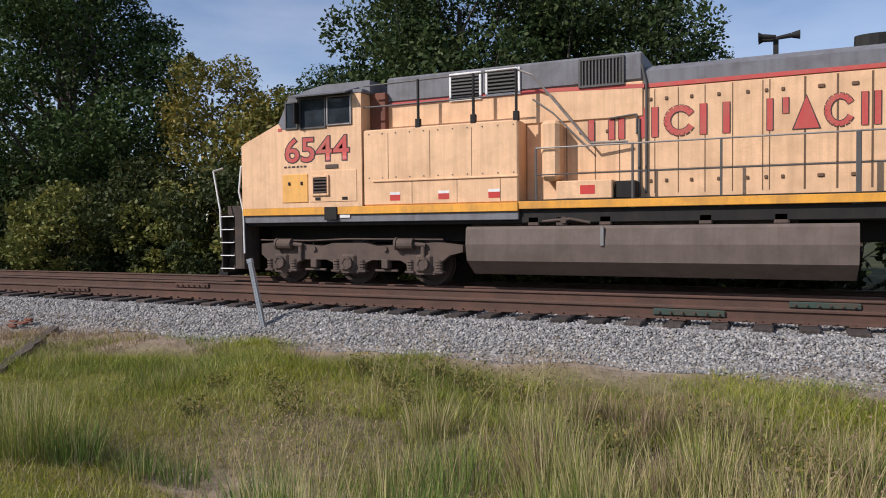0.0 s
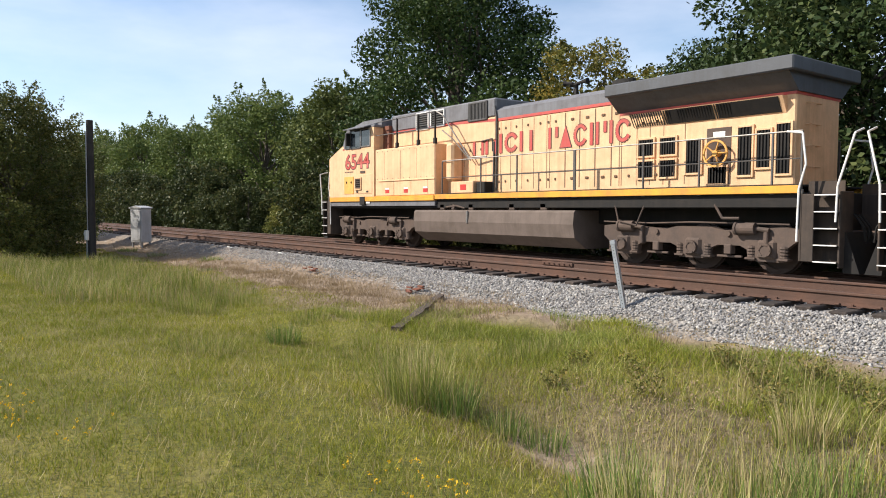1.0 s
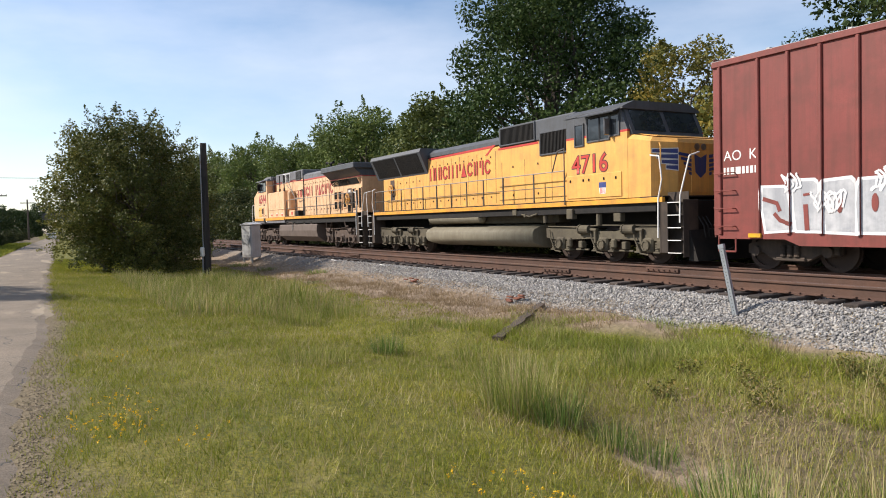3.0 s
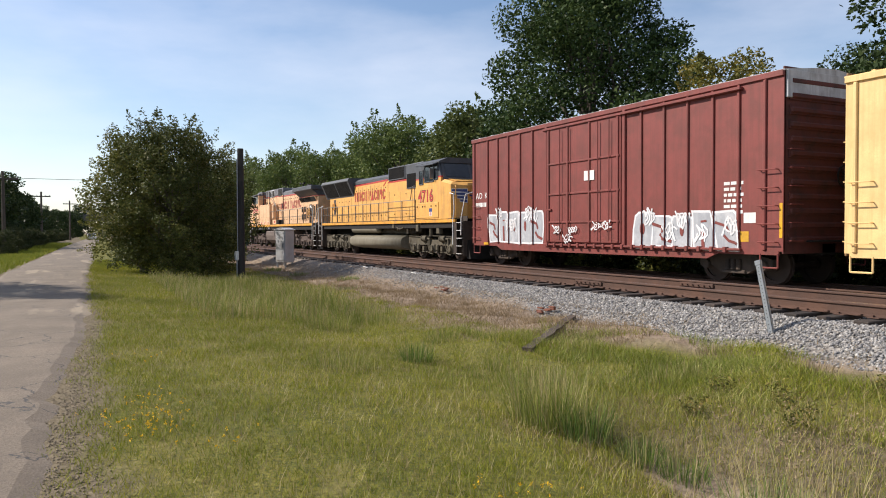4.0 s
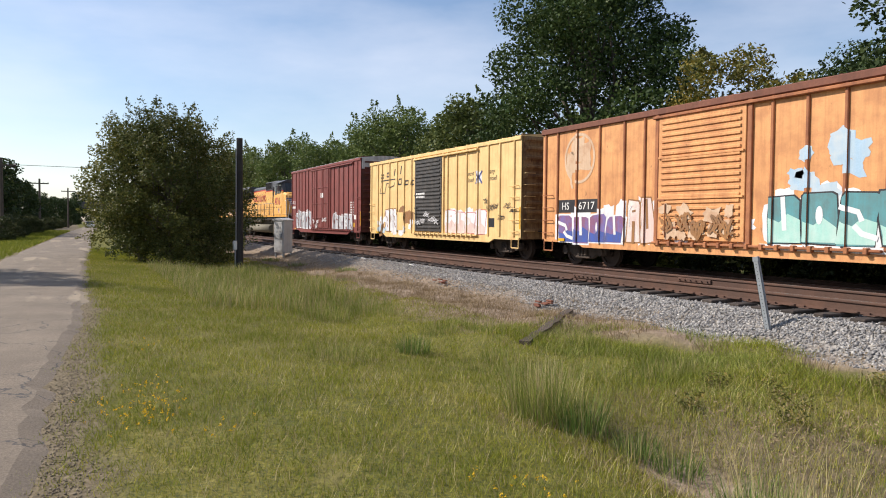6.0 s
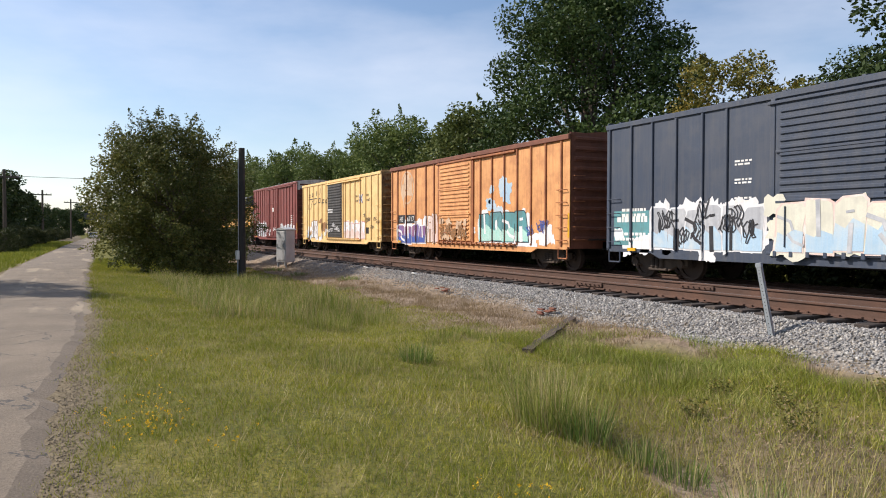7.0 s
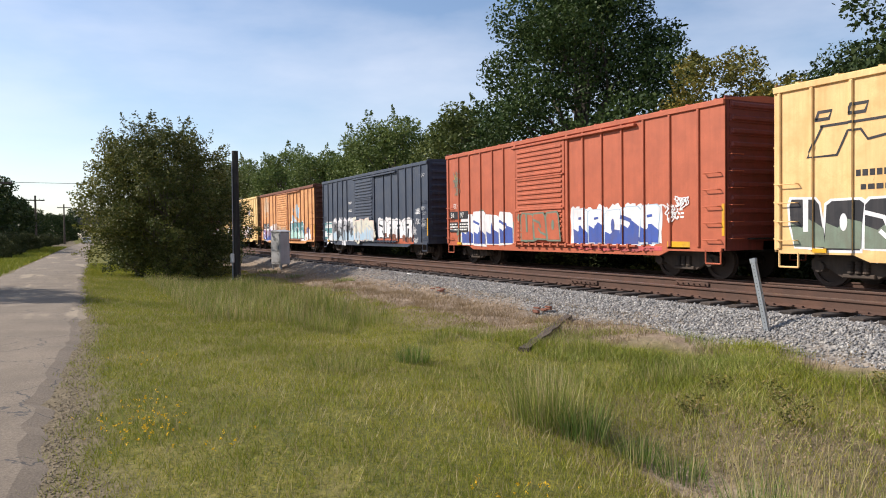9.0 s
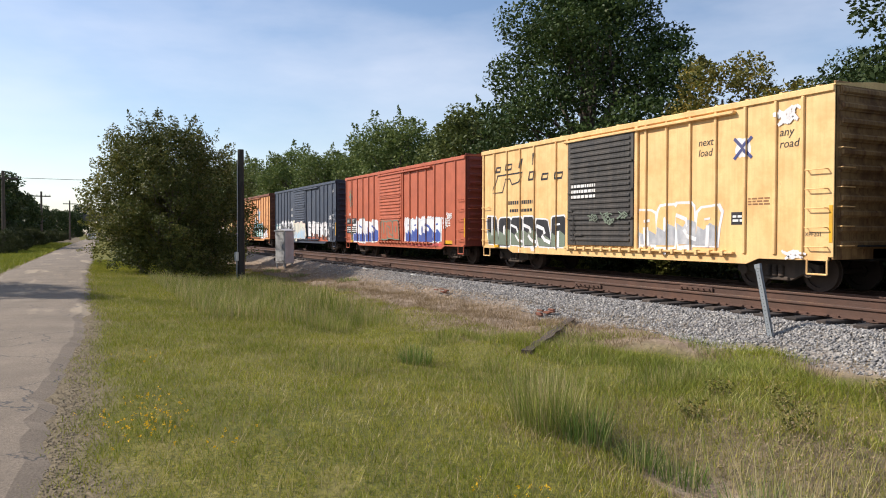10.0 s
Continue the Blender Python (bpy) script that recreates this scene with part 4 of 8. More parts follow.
def boxcar(u0, u1, body, label, eave=4.5, ribs=(), door=None, roof=None, trim=None, end=None, door_mat=None, door_kind="ribbed", proud=0.05, sill=0.73, seed=0, door_panels=2):
    """A steel boxcar with posts, corrugated ends, a sliding door, ladders, sills and trucks."""
    uc = (u0 + u1) / 2
    car = thing("boxcar", label, "boxcar", "freight cars of the train", at=pose(uc + GAP, TRAIN_Y, 0))
    VEHICLES.append((car, uc + GAP))
    dx = -uc
    trim, roof, end, door_mat = trim or body, roof or body, end or body, door_mat or body
    half = 1.6
    d0, d1 = door
    for side in (-1, 1):
        y0 = side * half
        part("side_wall", Shape(dx).box(u0, u1, y0, y0 - side * 0.06, sill + 0.1, eave, 0.008), M[body], car)
        lean = Shape(dx).box(u0, u1, y0 + side * 0.05, y0 - side * 0.02, eave - 0.12, eave + 0.02, 0.012)
        part("eave_rail", lean, M[trim], car)
        s = Shape(dx)
        ins = 1.9
        s.prism([(u0 + 0.12, sill + 0.12), (u1 - 0.12, sill + 0.12), (u1 - 0.12, sill + 0.02), (u1 - ins, sill + 0.02), (u1 - ins - 0.35, sill - 0.12), (u0 + ins + 0.35, sill - 0.12), (u0 + ins, sill + 0.02), (u0 + 0.12, sill + 0.02)], "y", y0 + side * 0.005, y0 - side * 0.05)
        part("side_sill", s, M[body if sill else trim], car)
        z1 = eave - 0.12
        for r in ribs if side < 0 else [u0 + u1 - q for q in ribs]:
            part("side_post", Shape(dx).box(r - 0.045, r + 0.045, y0 + side * proud, y0 - side * 0.01, sill + 0.12, z1, 0.018), M[trim], car)
        # door with pressed ribs, its posts, track and rods
        y1 = y0 + side * 0.07
        a, b = (d0, d1) if side < 0 else (u0 + u1 - d1, u0 + u1 - d0)
        dr = part("door", Shape(dx).box(a, b, y1, y0 - side * 0.0, sill + 0.22, eave - 0.22, 0.012), M[door_mat], car)
        s = Shape(dx)
        if door_kind == "ribbed":
            zz = sill + 0.36
            while zz < eave - 0.42:
                s.box(a + 0.13, b - 0.13, y1 + side * 0.035, y1 - side * 0.005, zz, zz + 0.09, 0.03)
                zz += 0.165
            for k in range(1, door_panels + 1):
                zs = sill + 0.22 + (eave - sill - 0.44) * k / (door_panels + 1)
                s.box(a + 0.03, b - 0.03, y1 + side * 0.045, y1 - side * 0.005, zs - 0.03, zs + 0.03, 0.01)
        else:
            for k in (0.0, 0.3, 0.62, 1.0):
                r = a + 0.12 + (b - a - 0.24) * k
                s.box(r - 0.04, r + 0.04, y1 + side * 0.04, y1 - side * 0.005, sill + 0.25, eave - 0.26, 0.012)
            for k in (0.2, 0.42, 0.66):
                s.box(a + 0.05, b - 0.05, y1 + side * 0.035, y1 - side * 0.005, sill + (eave - sill) * k, sill + (eave - sill) * k + 0.06, 0.01)
        part("door_ribs", s, M[door_mat], dr)
        for k in ((0.22, 0.34, 0.74, 0.88) if door_kind != "ribbed" else (0.12,)):
            r = a + (b - a) * k
            part("locking_rod", Shape(dx).cyl((r, y1 + side * 0.07, sill + 0.28), (r, y1 + side * 0.07, eave - 0.3 if door_kind != "ribbed" else sill + 1.2), 0.016, 6), M[trim if door_mat == body else door_mat], dr)
        for h0, h1, zh in ((0.05, 0.3, 2.0), (0.35, 0.8, 1.25)):
            part("door_handle", Shape(dx).box(a + h0, a + h1, y1 + side * 0.055, y1, zh, zh + 0.06, 0.01), M[trim if door_mat == body else door_mat], dr)
        for r in (a - 0.09, b + 0.09):
            part("door_post", Shape(dx).box(r - 0.07, r + 0.07, y0 + side * 0.06, y0 - side * 0.01, sill + 0.1, eave - 0.1, 0.015), M[trim], car)
        w = b - a
        t0, t1 = (a - 0.2, min(b + w * 1.15, u1 - 0.8)) if side < 0 else (max(a - w * 1.15, u0 + 0.8), b + 0.2)
        part("door_track", Shape(dx).box(t0, t1, y0 + side * 0.12, y0 - side * 0.01, eave - 0.25, eave - 0.17, 0.015), M[trim], car)
        lo = Shape(dx).box(t0, t1, y0 + side * 0.10, y0, sill + 0.10, sill + 0.16, 0.012)
        for k in range(int((t1 - t0) / 0.42)):
            lo.box(t0 + 0.2 + k * 0.42, t0 + 0.3 + k * 0.42, y0 + side * 0.13, y0, sill + 0.05, sill + 0.19, 0.012)
        part("door_track", lo, M[trim], car, "bracketed lower door track")
        # ladders on the wall, grab irons on the ends
        for k, (c0, c1) in enumerate(((u0 + 0.14, u0 + 0.62), (u1 - 0.62, u1 - 0.14))):
            tall = (k == 1) == (side < 0)
            s = Shape(dx)
            for q in range(5 if tall else 4):
                z = sill + 0.32 + q * 0.42
                s.tube([(c0, y0, z), (c0, y0 + side * 0.11, z), (c1, y0 + side * 0.11, z), (c1, y0, z)], 0.013, 6)
            part("ladder", s, M[trim], car)
            st = Shape(dx).tube([(c0, y0, sill + 0.05), (c0, y0, sill - 0.28), (c1, y0, sill - 0.28), (c1, y0, sill + 0.05)], 0.022, 6)
            part("sill_step", st, M[trim], car)
        part("reflector", Shape(dx).box(u0 + 1.0, u0 + 1.32, y0 + side * 0.056, y0, sill + 0.06, sill + 0.15), M["sticker"], car, "yellow reflective sticker")
        part("reflector", Shape(dx).box(u1 - 0.10, u1 - 0.02, y0 + side * 0.008, y0, 1.15, 1.95), M["sticker"], car, "yellow reflective sticker")
    for way, ux in ((-1, u0), (1, u1)):
        s = Shape(dx).box(ux, ux - way * 0.05, -half + 0.01, half - 0.01, sill + 0.05, eave + 0.1, 0.01)
        wall = part("end_wall", s, M[end], car)
        s = Shape(dx)
        z = sill + 0.28
        while z < eave - 0.15:
            s.prism([(-1.45, z), (-1.45, z + 0.2), (1.45, z + 0.2), (1.45, z)], "x", ux - way * 0.01, ux + way * 0.03)
            s.box(ux, ux + way * 0.075, -1.42, 1.42, z + 0.03, z + 0.17, 0.055)
            z += 0.33
        part("corrugation", s, M[end], wall)
        s = Shape(dx)
        for q in range(6):
            z = sill + 0.35 + q * 0.42
            s.tube([(ux, -1.48, z), (ux + way * 0.11, -1.48, z), (ux + way * 0.11, -1.06, z), (ux, -1.06, z)], 0.013, 6)
        part("ladder", s, M[trim], wall)
        part("end_platform", Shape(dx).box(ux, ux + way * 0.25, -0.9, 0.9, 1.05, 1.09, 0.01), M["black"], car)
        if way > 0:
            bw = Shape(dx).ring((ux + 0.16, 0.35, 2.6), "x", 0.24, 0.28, 0.03, 20)
            for k in range(4):
                a = k * 0.785
                bw.cyl((ux + 0.16, 0.35 - 0.26 * math.cos(a), 2.6 - 0.26 * math.sin(a)), (ux + 0.16, 0.35 + 0.26 * math.cos(a), 2.6 + 0.26 * math.sin(a)), 0.012, 6)
            part("brake_wheel", bw, M["black"], car)
        coupler(car, ux, way)
    # roof
    part("roof", Shape(dx).prism([(-half - 0.03, eave), (-half - 0.03, eave + 0.03), (-0.3, eave + 0.17), (0.3, eave + 0.17), (half + 0.03, eave + 0.03), (half + 0.03, eave)], "x", u0 - 0.02, u1 + 0.02), M[roof], car)
    s = Shape(dx)
    r = u0 + 0.6
    while r < u1:
        s.prism([(-half - 0.02, eave + 0.02), (-half - 0.02, eave + 0.06), (-0.3, eave + 0.20), (0.3, eave + 0.20), (half + 0.02, eave + 0.06), (half + 0.02, eave + 0.02)], "x", r - 0.04, r + 0.04)
        r += 0.93
    part("roof_seams", s, M[roof], car)
    part("floor", Shape(dx).box(u0 + 0.06, u1 - 0.06, -half + 0.06, half - 0.06, sill + 0.12, sill + 0.3), M["black"], car)
    part("centre_sill", Shape(dx).box(u0, u1, -0.25, 0.25, 0.72, 1.02, 0.02), M["black"], car)
    gear = Shape(dx)
    gear.cyl((uc - 1.2, 0.7, 0.75), (uc - 0.2, 0.7, 0.75), 0.2, 14).cyl((uc + 0.5, -0.6, 0.72), (uc + 0.95, -0.6, 0.72), 0.14, 12)
    gear.tube([(u0 + 2.4, -0.9, 0.62), (uc, -0.75, 0.55), (u1 - 2.4, -0.9, 0.62)], 0.02, 6)
    for k in range(9):
        x = u0 + 2.5 + k * (u1 - u0 - 5) / 8
        gear.box(x - 0.04, x + 0.04, -1.5, 1.5, 0.72, 0.86)
    part("underframe", gear, M["black"], car)
    for x in (u0 + 1.75, u1 - 1.75):
        freight_truck(car, x - uc)
    return car, dx


# ---- locomotives ----
def loco_truck(loco, dx, axles, mat, cast):
    """A three-axle truck; cast gives the shape of its side frames."""
    uc = axles[1]
    t = part("truck", Shape().box(-1.6, 1.6, -0.5, 0.5, 0.7, 0.95, 0.04), M[mat], loco, "dust-covered three-axle truck")
    t.location = (uc + dx, 0, 0)
    a = [x - uc for x in axles]
    if cast == "steerable":
        poly = [(a[0] - 0.62, 0.98), (a[0] - 0.62, 0.72), (a[0] - 0.36, 0.52), (a[0] - 0.36, 0.28), (a[0] + 0.42, 0.28), (a[0] + 0.46, 0.52), (a[0] + 0.62, 0.60), (a[1] - 0.62, 0.60), (a[1] - 0.42, 0.52), (a[1] - 0.38, 0.28),
                (a[1] + 0.38, 0.28), (a[1] + 0.42, 0.52), (a[1] + 0.62, 0.60), (a[2] - 0.62, 0.60), (a[2] - 0.46, 0.52), (a[2] - 0.42, 0.28), (a[2] + 0.36, 0.28), (a[2] + 0.36, 0.52), (a[2] + 0.62, 0.72), (a[2] + 0.95, 0.80), (a[2] + 0.95, 0.95),
                (a[2] + 0.35, 1.02), (a[1] + 0.75, 0.93), (a[1] + 0.45, 1.0), (a[1] - 0.45, 1.0), (a[1] - 0.75, 0.93), (a[0] - 0.2, 1.02)]
    else:
        poly = [(a[0] - 0.75, 1.02), (a[0] - 0.75, 0.72), (a[0] - 0.4, 0.66), (a[0] + 0.4, 0.66), (a[1] - 0.4, 0.70), (a[1] + 0.4, 0.70), (a[2] - 0.4, 0.66), (a[2] + 0.4, 0.66), (a[2] + 0.75, 0.72), (a[2] + 0.75, 1.02), (a[2] - 0.4, 1.05), (a[1] + 0.5, 0.92), (a[1] - 0.5, 0.92), (a[0] + 0.4, 1.05)]
    for side in (-1, 1):
        y0, y1 = side * 1.08, side * 1.24
        f = part("side_frame", Shape().prism(poly, "y", y0, y1), M[mat], t)
        brk = Shape()
        for x in a:
            box = Shape()
            box.box(x - 0.21, x + 0.21, side * 1.05, side * 1.30, 0.33, 0.74, 0.05).cyl((x, side * 1.28, 0.53), (x, side * 1.36, 0.53), 0.15, 16).ring((x, side * 1.36, 0.53), "y", 0.1, 0.15, 0.03, 16)
            for k in range(6):
                q = k * 1.047
                box.cyl((x + 0.12 * math.cos(q), side * 1.36, 0.53 + 0.12 * math.sin(q)), (x + 0.12 * math.cos(q), side * 1.385, 0.53 + 0.12 * math.sin(q)), 0.017, 6)
            part("journal_box", box, M[mat], f, "bolted axle-bearing box")
            for o in (-0.36, 0.36):
                spr = Shape()
                coil(spr, x + o, side * 1.2, 0.36, 0.62, 0.10)
                spr.box(x + o - 0.12, x + o + 0.12, side * 1.08, side * 1.3, 0.31, 0.36, 0.01)
                part("spring", spr, M[mat], f)
        for x in (a[0] + 0.25, a[2] - 0.35) if cast == "steerable" else ((a[0] + a[1]) / 2 + 0.35, (a[1] + a[2]) / 2 + 0.35):
            bc = Shape().cyl((x - 0.30, side * 1.3, 0.98), (x + 0.12, side * 1.3, 0.98), 0.13, 14).cyl((x + 0.1, side * 1.3, 0.98), (x + 0.42, side * 1.3, 0.95), 0.05, 8)
            bc.cyl((x - 0.34, side * 1.3, 0.98), (x - 0.29, side * 1.3, 0.98), 0.15, 14).box(x + 0.3, x + 0.4, side * 1.18, side * 1.33, 0.55, 0.98, 0.02)
            part("brake_cylinder", bc, M[mat], f)
        brk.tube([(a[0] - 0.6, side * 1.28, 1.08), (a[0] + 0.9, side * 1.29, 1.06), (a[1], side * 1.28, 1.1), (a[2] + 0.5, side * 1.28, 1.08)], 0.018, 6)
        for x in ((a[0] + a[1]) / 2, (a[1] + a[2]) / 2):
            brk.box(x - 0.09, x + 0.09, side * 1.1, side * 1.3, 0.40, 0.62, 0.02).box(x - 0.3, x + 0.3, side * 1.16, side * 1.22, 0.33, 0.38, 0.01)
            brk.cyl((x, side * 1.2, 0.86), (x, side * 1.29, 0.86), 0.06, 12)
        if cast != "steerable":
            for x in a:
                brk.tube([(x - 0.5, side * 1.3, 0.95), (x - 0.42, side * 1.33, 0.7), (x - 0.2, side * 1.33, 0.3), (x + 0.1, side * 1.33, 0.27)], 0.022, 6)
                brk.box(x + 0.38, x + 0.58, side * 1.2, side * 1.34, 0.42, 0.7, 0.04)
        part("piping", brk, M[mat], f)
    for x in a:
        wheelset(t, x, 0.53, M["wheel"])
    return t


def handrail(loco, dx, posts, y, z0, z1, mid, mat):
    """Posts and rails of a walkway; each post its own part."""
    for x in posts:
        part("handrail_post", Shape(dx).box(x - 0.022, x + 0.022, y - 0.02, y + 0.02, z0, z1, 0.006).box(x - 0.05, x + 0.05, y - 0.03, y + 0.03, z0, z0 + 0.1, 0.01), M[mat], loco)
    part("handrail", Shape(dx).tube([(posts[0], y, z1), (posts[-1], y, z1)], 0.017, 8), M["rail_top"], loco)
    if mid:
        part("handrail", Shape(dx).tube([(posts[0], y, mid), (posts[-1], y, mid)], 0.013, 6), M[mat], loco)


def end_steps(loco, dx, u, way, mat):
    """Corner steps with white edges and bent white grab rails, on both sides."""
    for side in (-1, 1):
        y0 = side * 1.5
        s = Shape(dx).box(u, u + way * 0.75, y0 - side * 0.62, y0 - side * 0.58, 0.3, 1.72, 0.01)
        s.box(u - way * 0.02, u + way * 0.03, y0, y0 - side * 0.6, 0.35, 1.72, 0.01).box(u + way * 0.72, u + way * 0.76, y0 - side * 0.05, y0 - side * 0.6, 0.25, 1.75, 0.01)
        s.box(u + way * 0.03, u + way * 0.27, y0, y0 - side * 0.03, 0.35, 1.70, 0.01)
        st = part("stairwell", s, M[mat], loco, "grimy corner stairwell")
        for k in range(5):
            z = 0.34 + k * 0.33
            part("step", Shape(dx).box(u + way * 0.28, u + way * 0.73, y0 + side * 0.01, y0 - side * (0.3 + 0.05 * k), z, z + 0.03, 0.006).box(u + way * 0.02, u + way * 0.73, y0 - side * 0.30, y0 - side * 0.28, z, z + 0.3), M[mat], st)
            part("step_edge", Shape(dx).box(u + way * 0.28, u + way * 0.73, y0 + side * 0.022, y0 + side * 0.008, z + 0.008, z + 0.03), M["white"], st, "white step edge")
        g = Shape(dx).tube([(u - way * 0.05, y0 + side * 0.02, 0.75), (u - way * 0.03, y0 + side * 0.02, 1.8), (u + way * 0.10, y0 + side * 0.02, 2.3), (u + way * 0.02, y0 + side * 0.02, 2.92), (u - way * 0.3, y0 + side * 0.02, 2.97)], 0.022, 8)
        part("grab_rail", g, M["white"], loco, "white-painted grab rail")
        g = Shape(dx).tube([(u + way * 0.70, y0 + side * 0.02, 1.15), (u + way * 0.72, y0 + side * 0.02, 1.85), (u + way * 0.98, y0 - side * 0.05, 2.85), (u + way * 0.98, y0 - side * 0.4, 2.95)], 0.022, 8)
        part("grab_rail", g, M["white"], loco, "white-painted grab rail")
    part("end_plate", Shape(dx).box(u + way * 0.1, u + way * 0.16, -0.9, 0.9, 0.75, 1.75, 0.02), M["black"], loco)
    pl = Shape(dx).prism([(u + way * 0.75, 0.15), (u + way * 1.05, 0.15), (u + way * 0.78, 0.95), (u + way * 0.65, 0.95)], "y", -1.25, 1.25)
    part("pilot", pl, M["black"], loco, "black steel snow plough")
    for y in (-0.95, -0.8, -0.66, 0.66, 0.8, 0.95):
        part("air_hose", Shape(dx).tube([(u + way * 0.8, y, 1.3), (u + way * 0.98, y, 1.05), (u + way * 1.02, y + 0.02, 0.75)], 0.022, 6), M["black"], loco)
    coupler(loco, u + dx + way * 0.35, way)


def grille(parent, dx, u0, u1, z0, z1, y, mat="black", vertical=True, frame_mat=None, n=None, name="grille"):
    """A recessed grille: dark backing with raised slats and a frame."""
    g = part(name, Shape(dx).box(u0, u1, y - 0.012, y + 0.01, z0, z1, 0.004), M["black"], parent)
    s = Shape(dx)
    n = n or max(4, int((u1 - u0 if vertical else z1 - z0) / 0.07))
    for k in range(n):
        if vertical:
            x = u0 + (u1 - u0) * (k + 0.5) / n
            s.box(x - 0.014, x + 0.014, y - 0.04, y - 0.01, z0, z1)
        else:
            z = z0 + (z1 - z0) * (k + 0.5) / n
            s.box(u0, u1, y - 0.05, y - 0.01, z - 0.018, z + 0.018)
    part("slats", s, M[mat], g)
    f = Shape(dx)
    for b in ((u0 - 0.05, u0, z0 - 0.05, z1 + 0.05), (u1, u1 + 0.05, z0 - 0.05, z1 + 0.05), (u0, u1, z0 - 0.05, z0), (u0, u1, z1, z1 + 0.05)):
        f.box(b[0], b[1], y - 0.045, y + 0.01, b[2], b[3], 0.006)
    part("grille_frame", f, M[frame_mat or mat], g)
    return g


def seams(loco, dx, xs, z0, z1, y, latches=True, w=0.009):
    """Hood doors: a dark gap at each edge, and small latches."""
    for x in xs:
        part("door_gap", Shape(dx).box(x - w, x + w, y - 0.004, y + 0.002, z0, z1), M["seam"], loco)
    if latches:
        s = Shape(dx)
        for a, b in zip(xs, xs[1:]):
            for z in (z0 + 0.25, z1 - 0.2):
                s.box((a + b) / 2 - 0.03, (a + b) / 2 + 0.03, y - 0.025, y, z - 0.035, z + 0.035, 0.01)
        part("latch", s, M["seam"], loco)


def rear_place(u):
    """The rear third of the leading engine stands 1.05 m farther back; the bay before it takes up the difference."""
    return u if u <= 0.2 else 0.2 + (u - 0.2) * 1.972 if u <= 1.28 else u + 1.05


def set_back(lo, dx):
    for o in lo.children:
        if o.name.startswith("truck"):
            o.location.x = rear_place(o.location.x - dx) + dx
            continue
        for p in (o, *o.children):
            for v in p.data.vertices:
                v.co.x = rear_place(v.co.x - dx) + dx


def locomotive_old():
    """The leading engine: long-hood freight diesel with a wide cab, full-width equipment cabinet and overhanging radiator."""
    uc = -2.9
    lo = thing("locomotive", "faded yellow and grey diesel freight locomotive with red numerals", "locomotive", "locomotives", at=pose(uc, TRAIN_Y, 0))
    VEHICLES.append((lo, uc))
    dx = -uc
    W = 1.55
    part("frame", Shape(dx).box(-12.15, 6.3, -1.42, 1.42, 1.42, 1.74, 0.02).box(-12.1, 6.2, -0.5, 0.5, 1.0, 1.45, 0.03), M["black"], lo)
    for side in (-1, 1):
        part("sill", Shape(dx).box(-12.15, -4.9, side * 1.5, side * 1.42, 1.50, 1.68, 0.01), M["loco_grey_old"], lo)
        part("sill_stripe", Shape(dx).box(-12.15, -4.9, side * W, side * 1.4, 1.68, 1.86, 0.008).box(-4.9, 6.32, side * 1.52, side * 1.4, 1.72, 1.88, 0.008), M["sill_yellow"], lo, "deep yellow sill stripe")
    part("walkway", Shape(dx).box(-4.9, 6.3, -1.5, 1.5, 1.86, 1.9, 0.005), M["black"], lo)
    # cab and nose
    cab = part("cab", Shape(dx).prism([(-12.15, 1.86), (-12.15, 3.42), (-12.05, 3.48), (-10.95, 3.93), (-10.86, 3.93), (-10.86, 3.74), (-8.67, 3.74), (-8.67, 1.86)], "y", -W, W), M["yellow_faded"], lo, "faded yellow cab and short nose")
    part("cab_upper", Shape(dx).prism([(-10.97, 3.9), (-10.62, 4.56), (-8.67, 4.52), (-8.67, 3.742), (-10.86, 3.742)], "y", -W + 0.004, W - 0.004), M["yellow_faded"], cab)
    part("windshield_frame", Shape(dx).prism([(-11.0, 3.9), (-10.66, 4.56), (-10.42, 4.56), (-10.42, 3.76), (-10.9, 3.76)], "y", -W - 0.006, W + 0.006), M["loco_grey_old"], cab, "grey window surround")
    part("cab_roof", Shape(dx).prism([(-10.72, 4.54), (-10.55, 4.68), (-9.9, 4.80), (-8.6, 4.80), (-8.6, 4.50), (-10.6, 4.52)], "y", -1.25, 1.25).box(-10.66, -8.62, -W - 0.01, W + 0.01, 4.46, 4.56, 0.02), M["loco_grey_old"], cab, "bleached grey cab roof")
    part("visor", Shape(dx).prism([(-W - 0.30, 4.44), (-W - 0.31, 4.47), (-1.2, 4.68), (-1.2, 4.64)], "x", -10.5, -8.9), M["loco_grey_old"], cab, "sloping grey sunshade")
    for a, b, z0, z1 in ((-10.75, -10.46, 3.78, 4.36), (-10.34, -9.66, 3.76, 4.42), (-9.56, -8.96, 3.80, 4.42)):
        w = part("window", Shape(dx).box(a, b, -W - 0.014, -W + 0.01, z0, z1, 0.004), M["glass"], cab, "dark cab window")
        f = Shape(dx)
        for q in ((a - 0.04, a, z0 - 0.04, z1 + 0.04), (b, b + 0.04, z0 - 0.04, z1 + 0.04), (a, b, z0 - 0.04, z0), (a, b, z1, z1 + 0.04)):
            f.box(q[0], q[1], -W - 0.035, -W + 0.01, q[2], q[3], 0.006)
        part("window_frame", f, M["rail_grey"] if a < -9.6 else M["steel"], w)
    part("mirror", Shape(dx).box(-10.42, -10.36, -W - 0.22, -W - 0.02, 3.85, 4.35, 0.02), M["black"], cab)
    part("red_stripe", Shape(dx).box(-11.02, -10.9, -W - 0.010, -W, 3.72, 3.79), M["red_old"], cab)
    lettering(lo, dx, "6544", -10.84, 2.96, 0.80, "outline", -W, "", 0.0, 0.035, 0.004, squeeze=1.16)
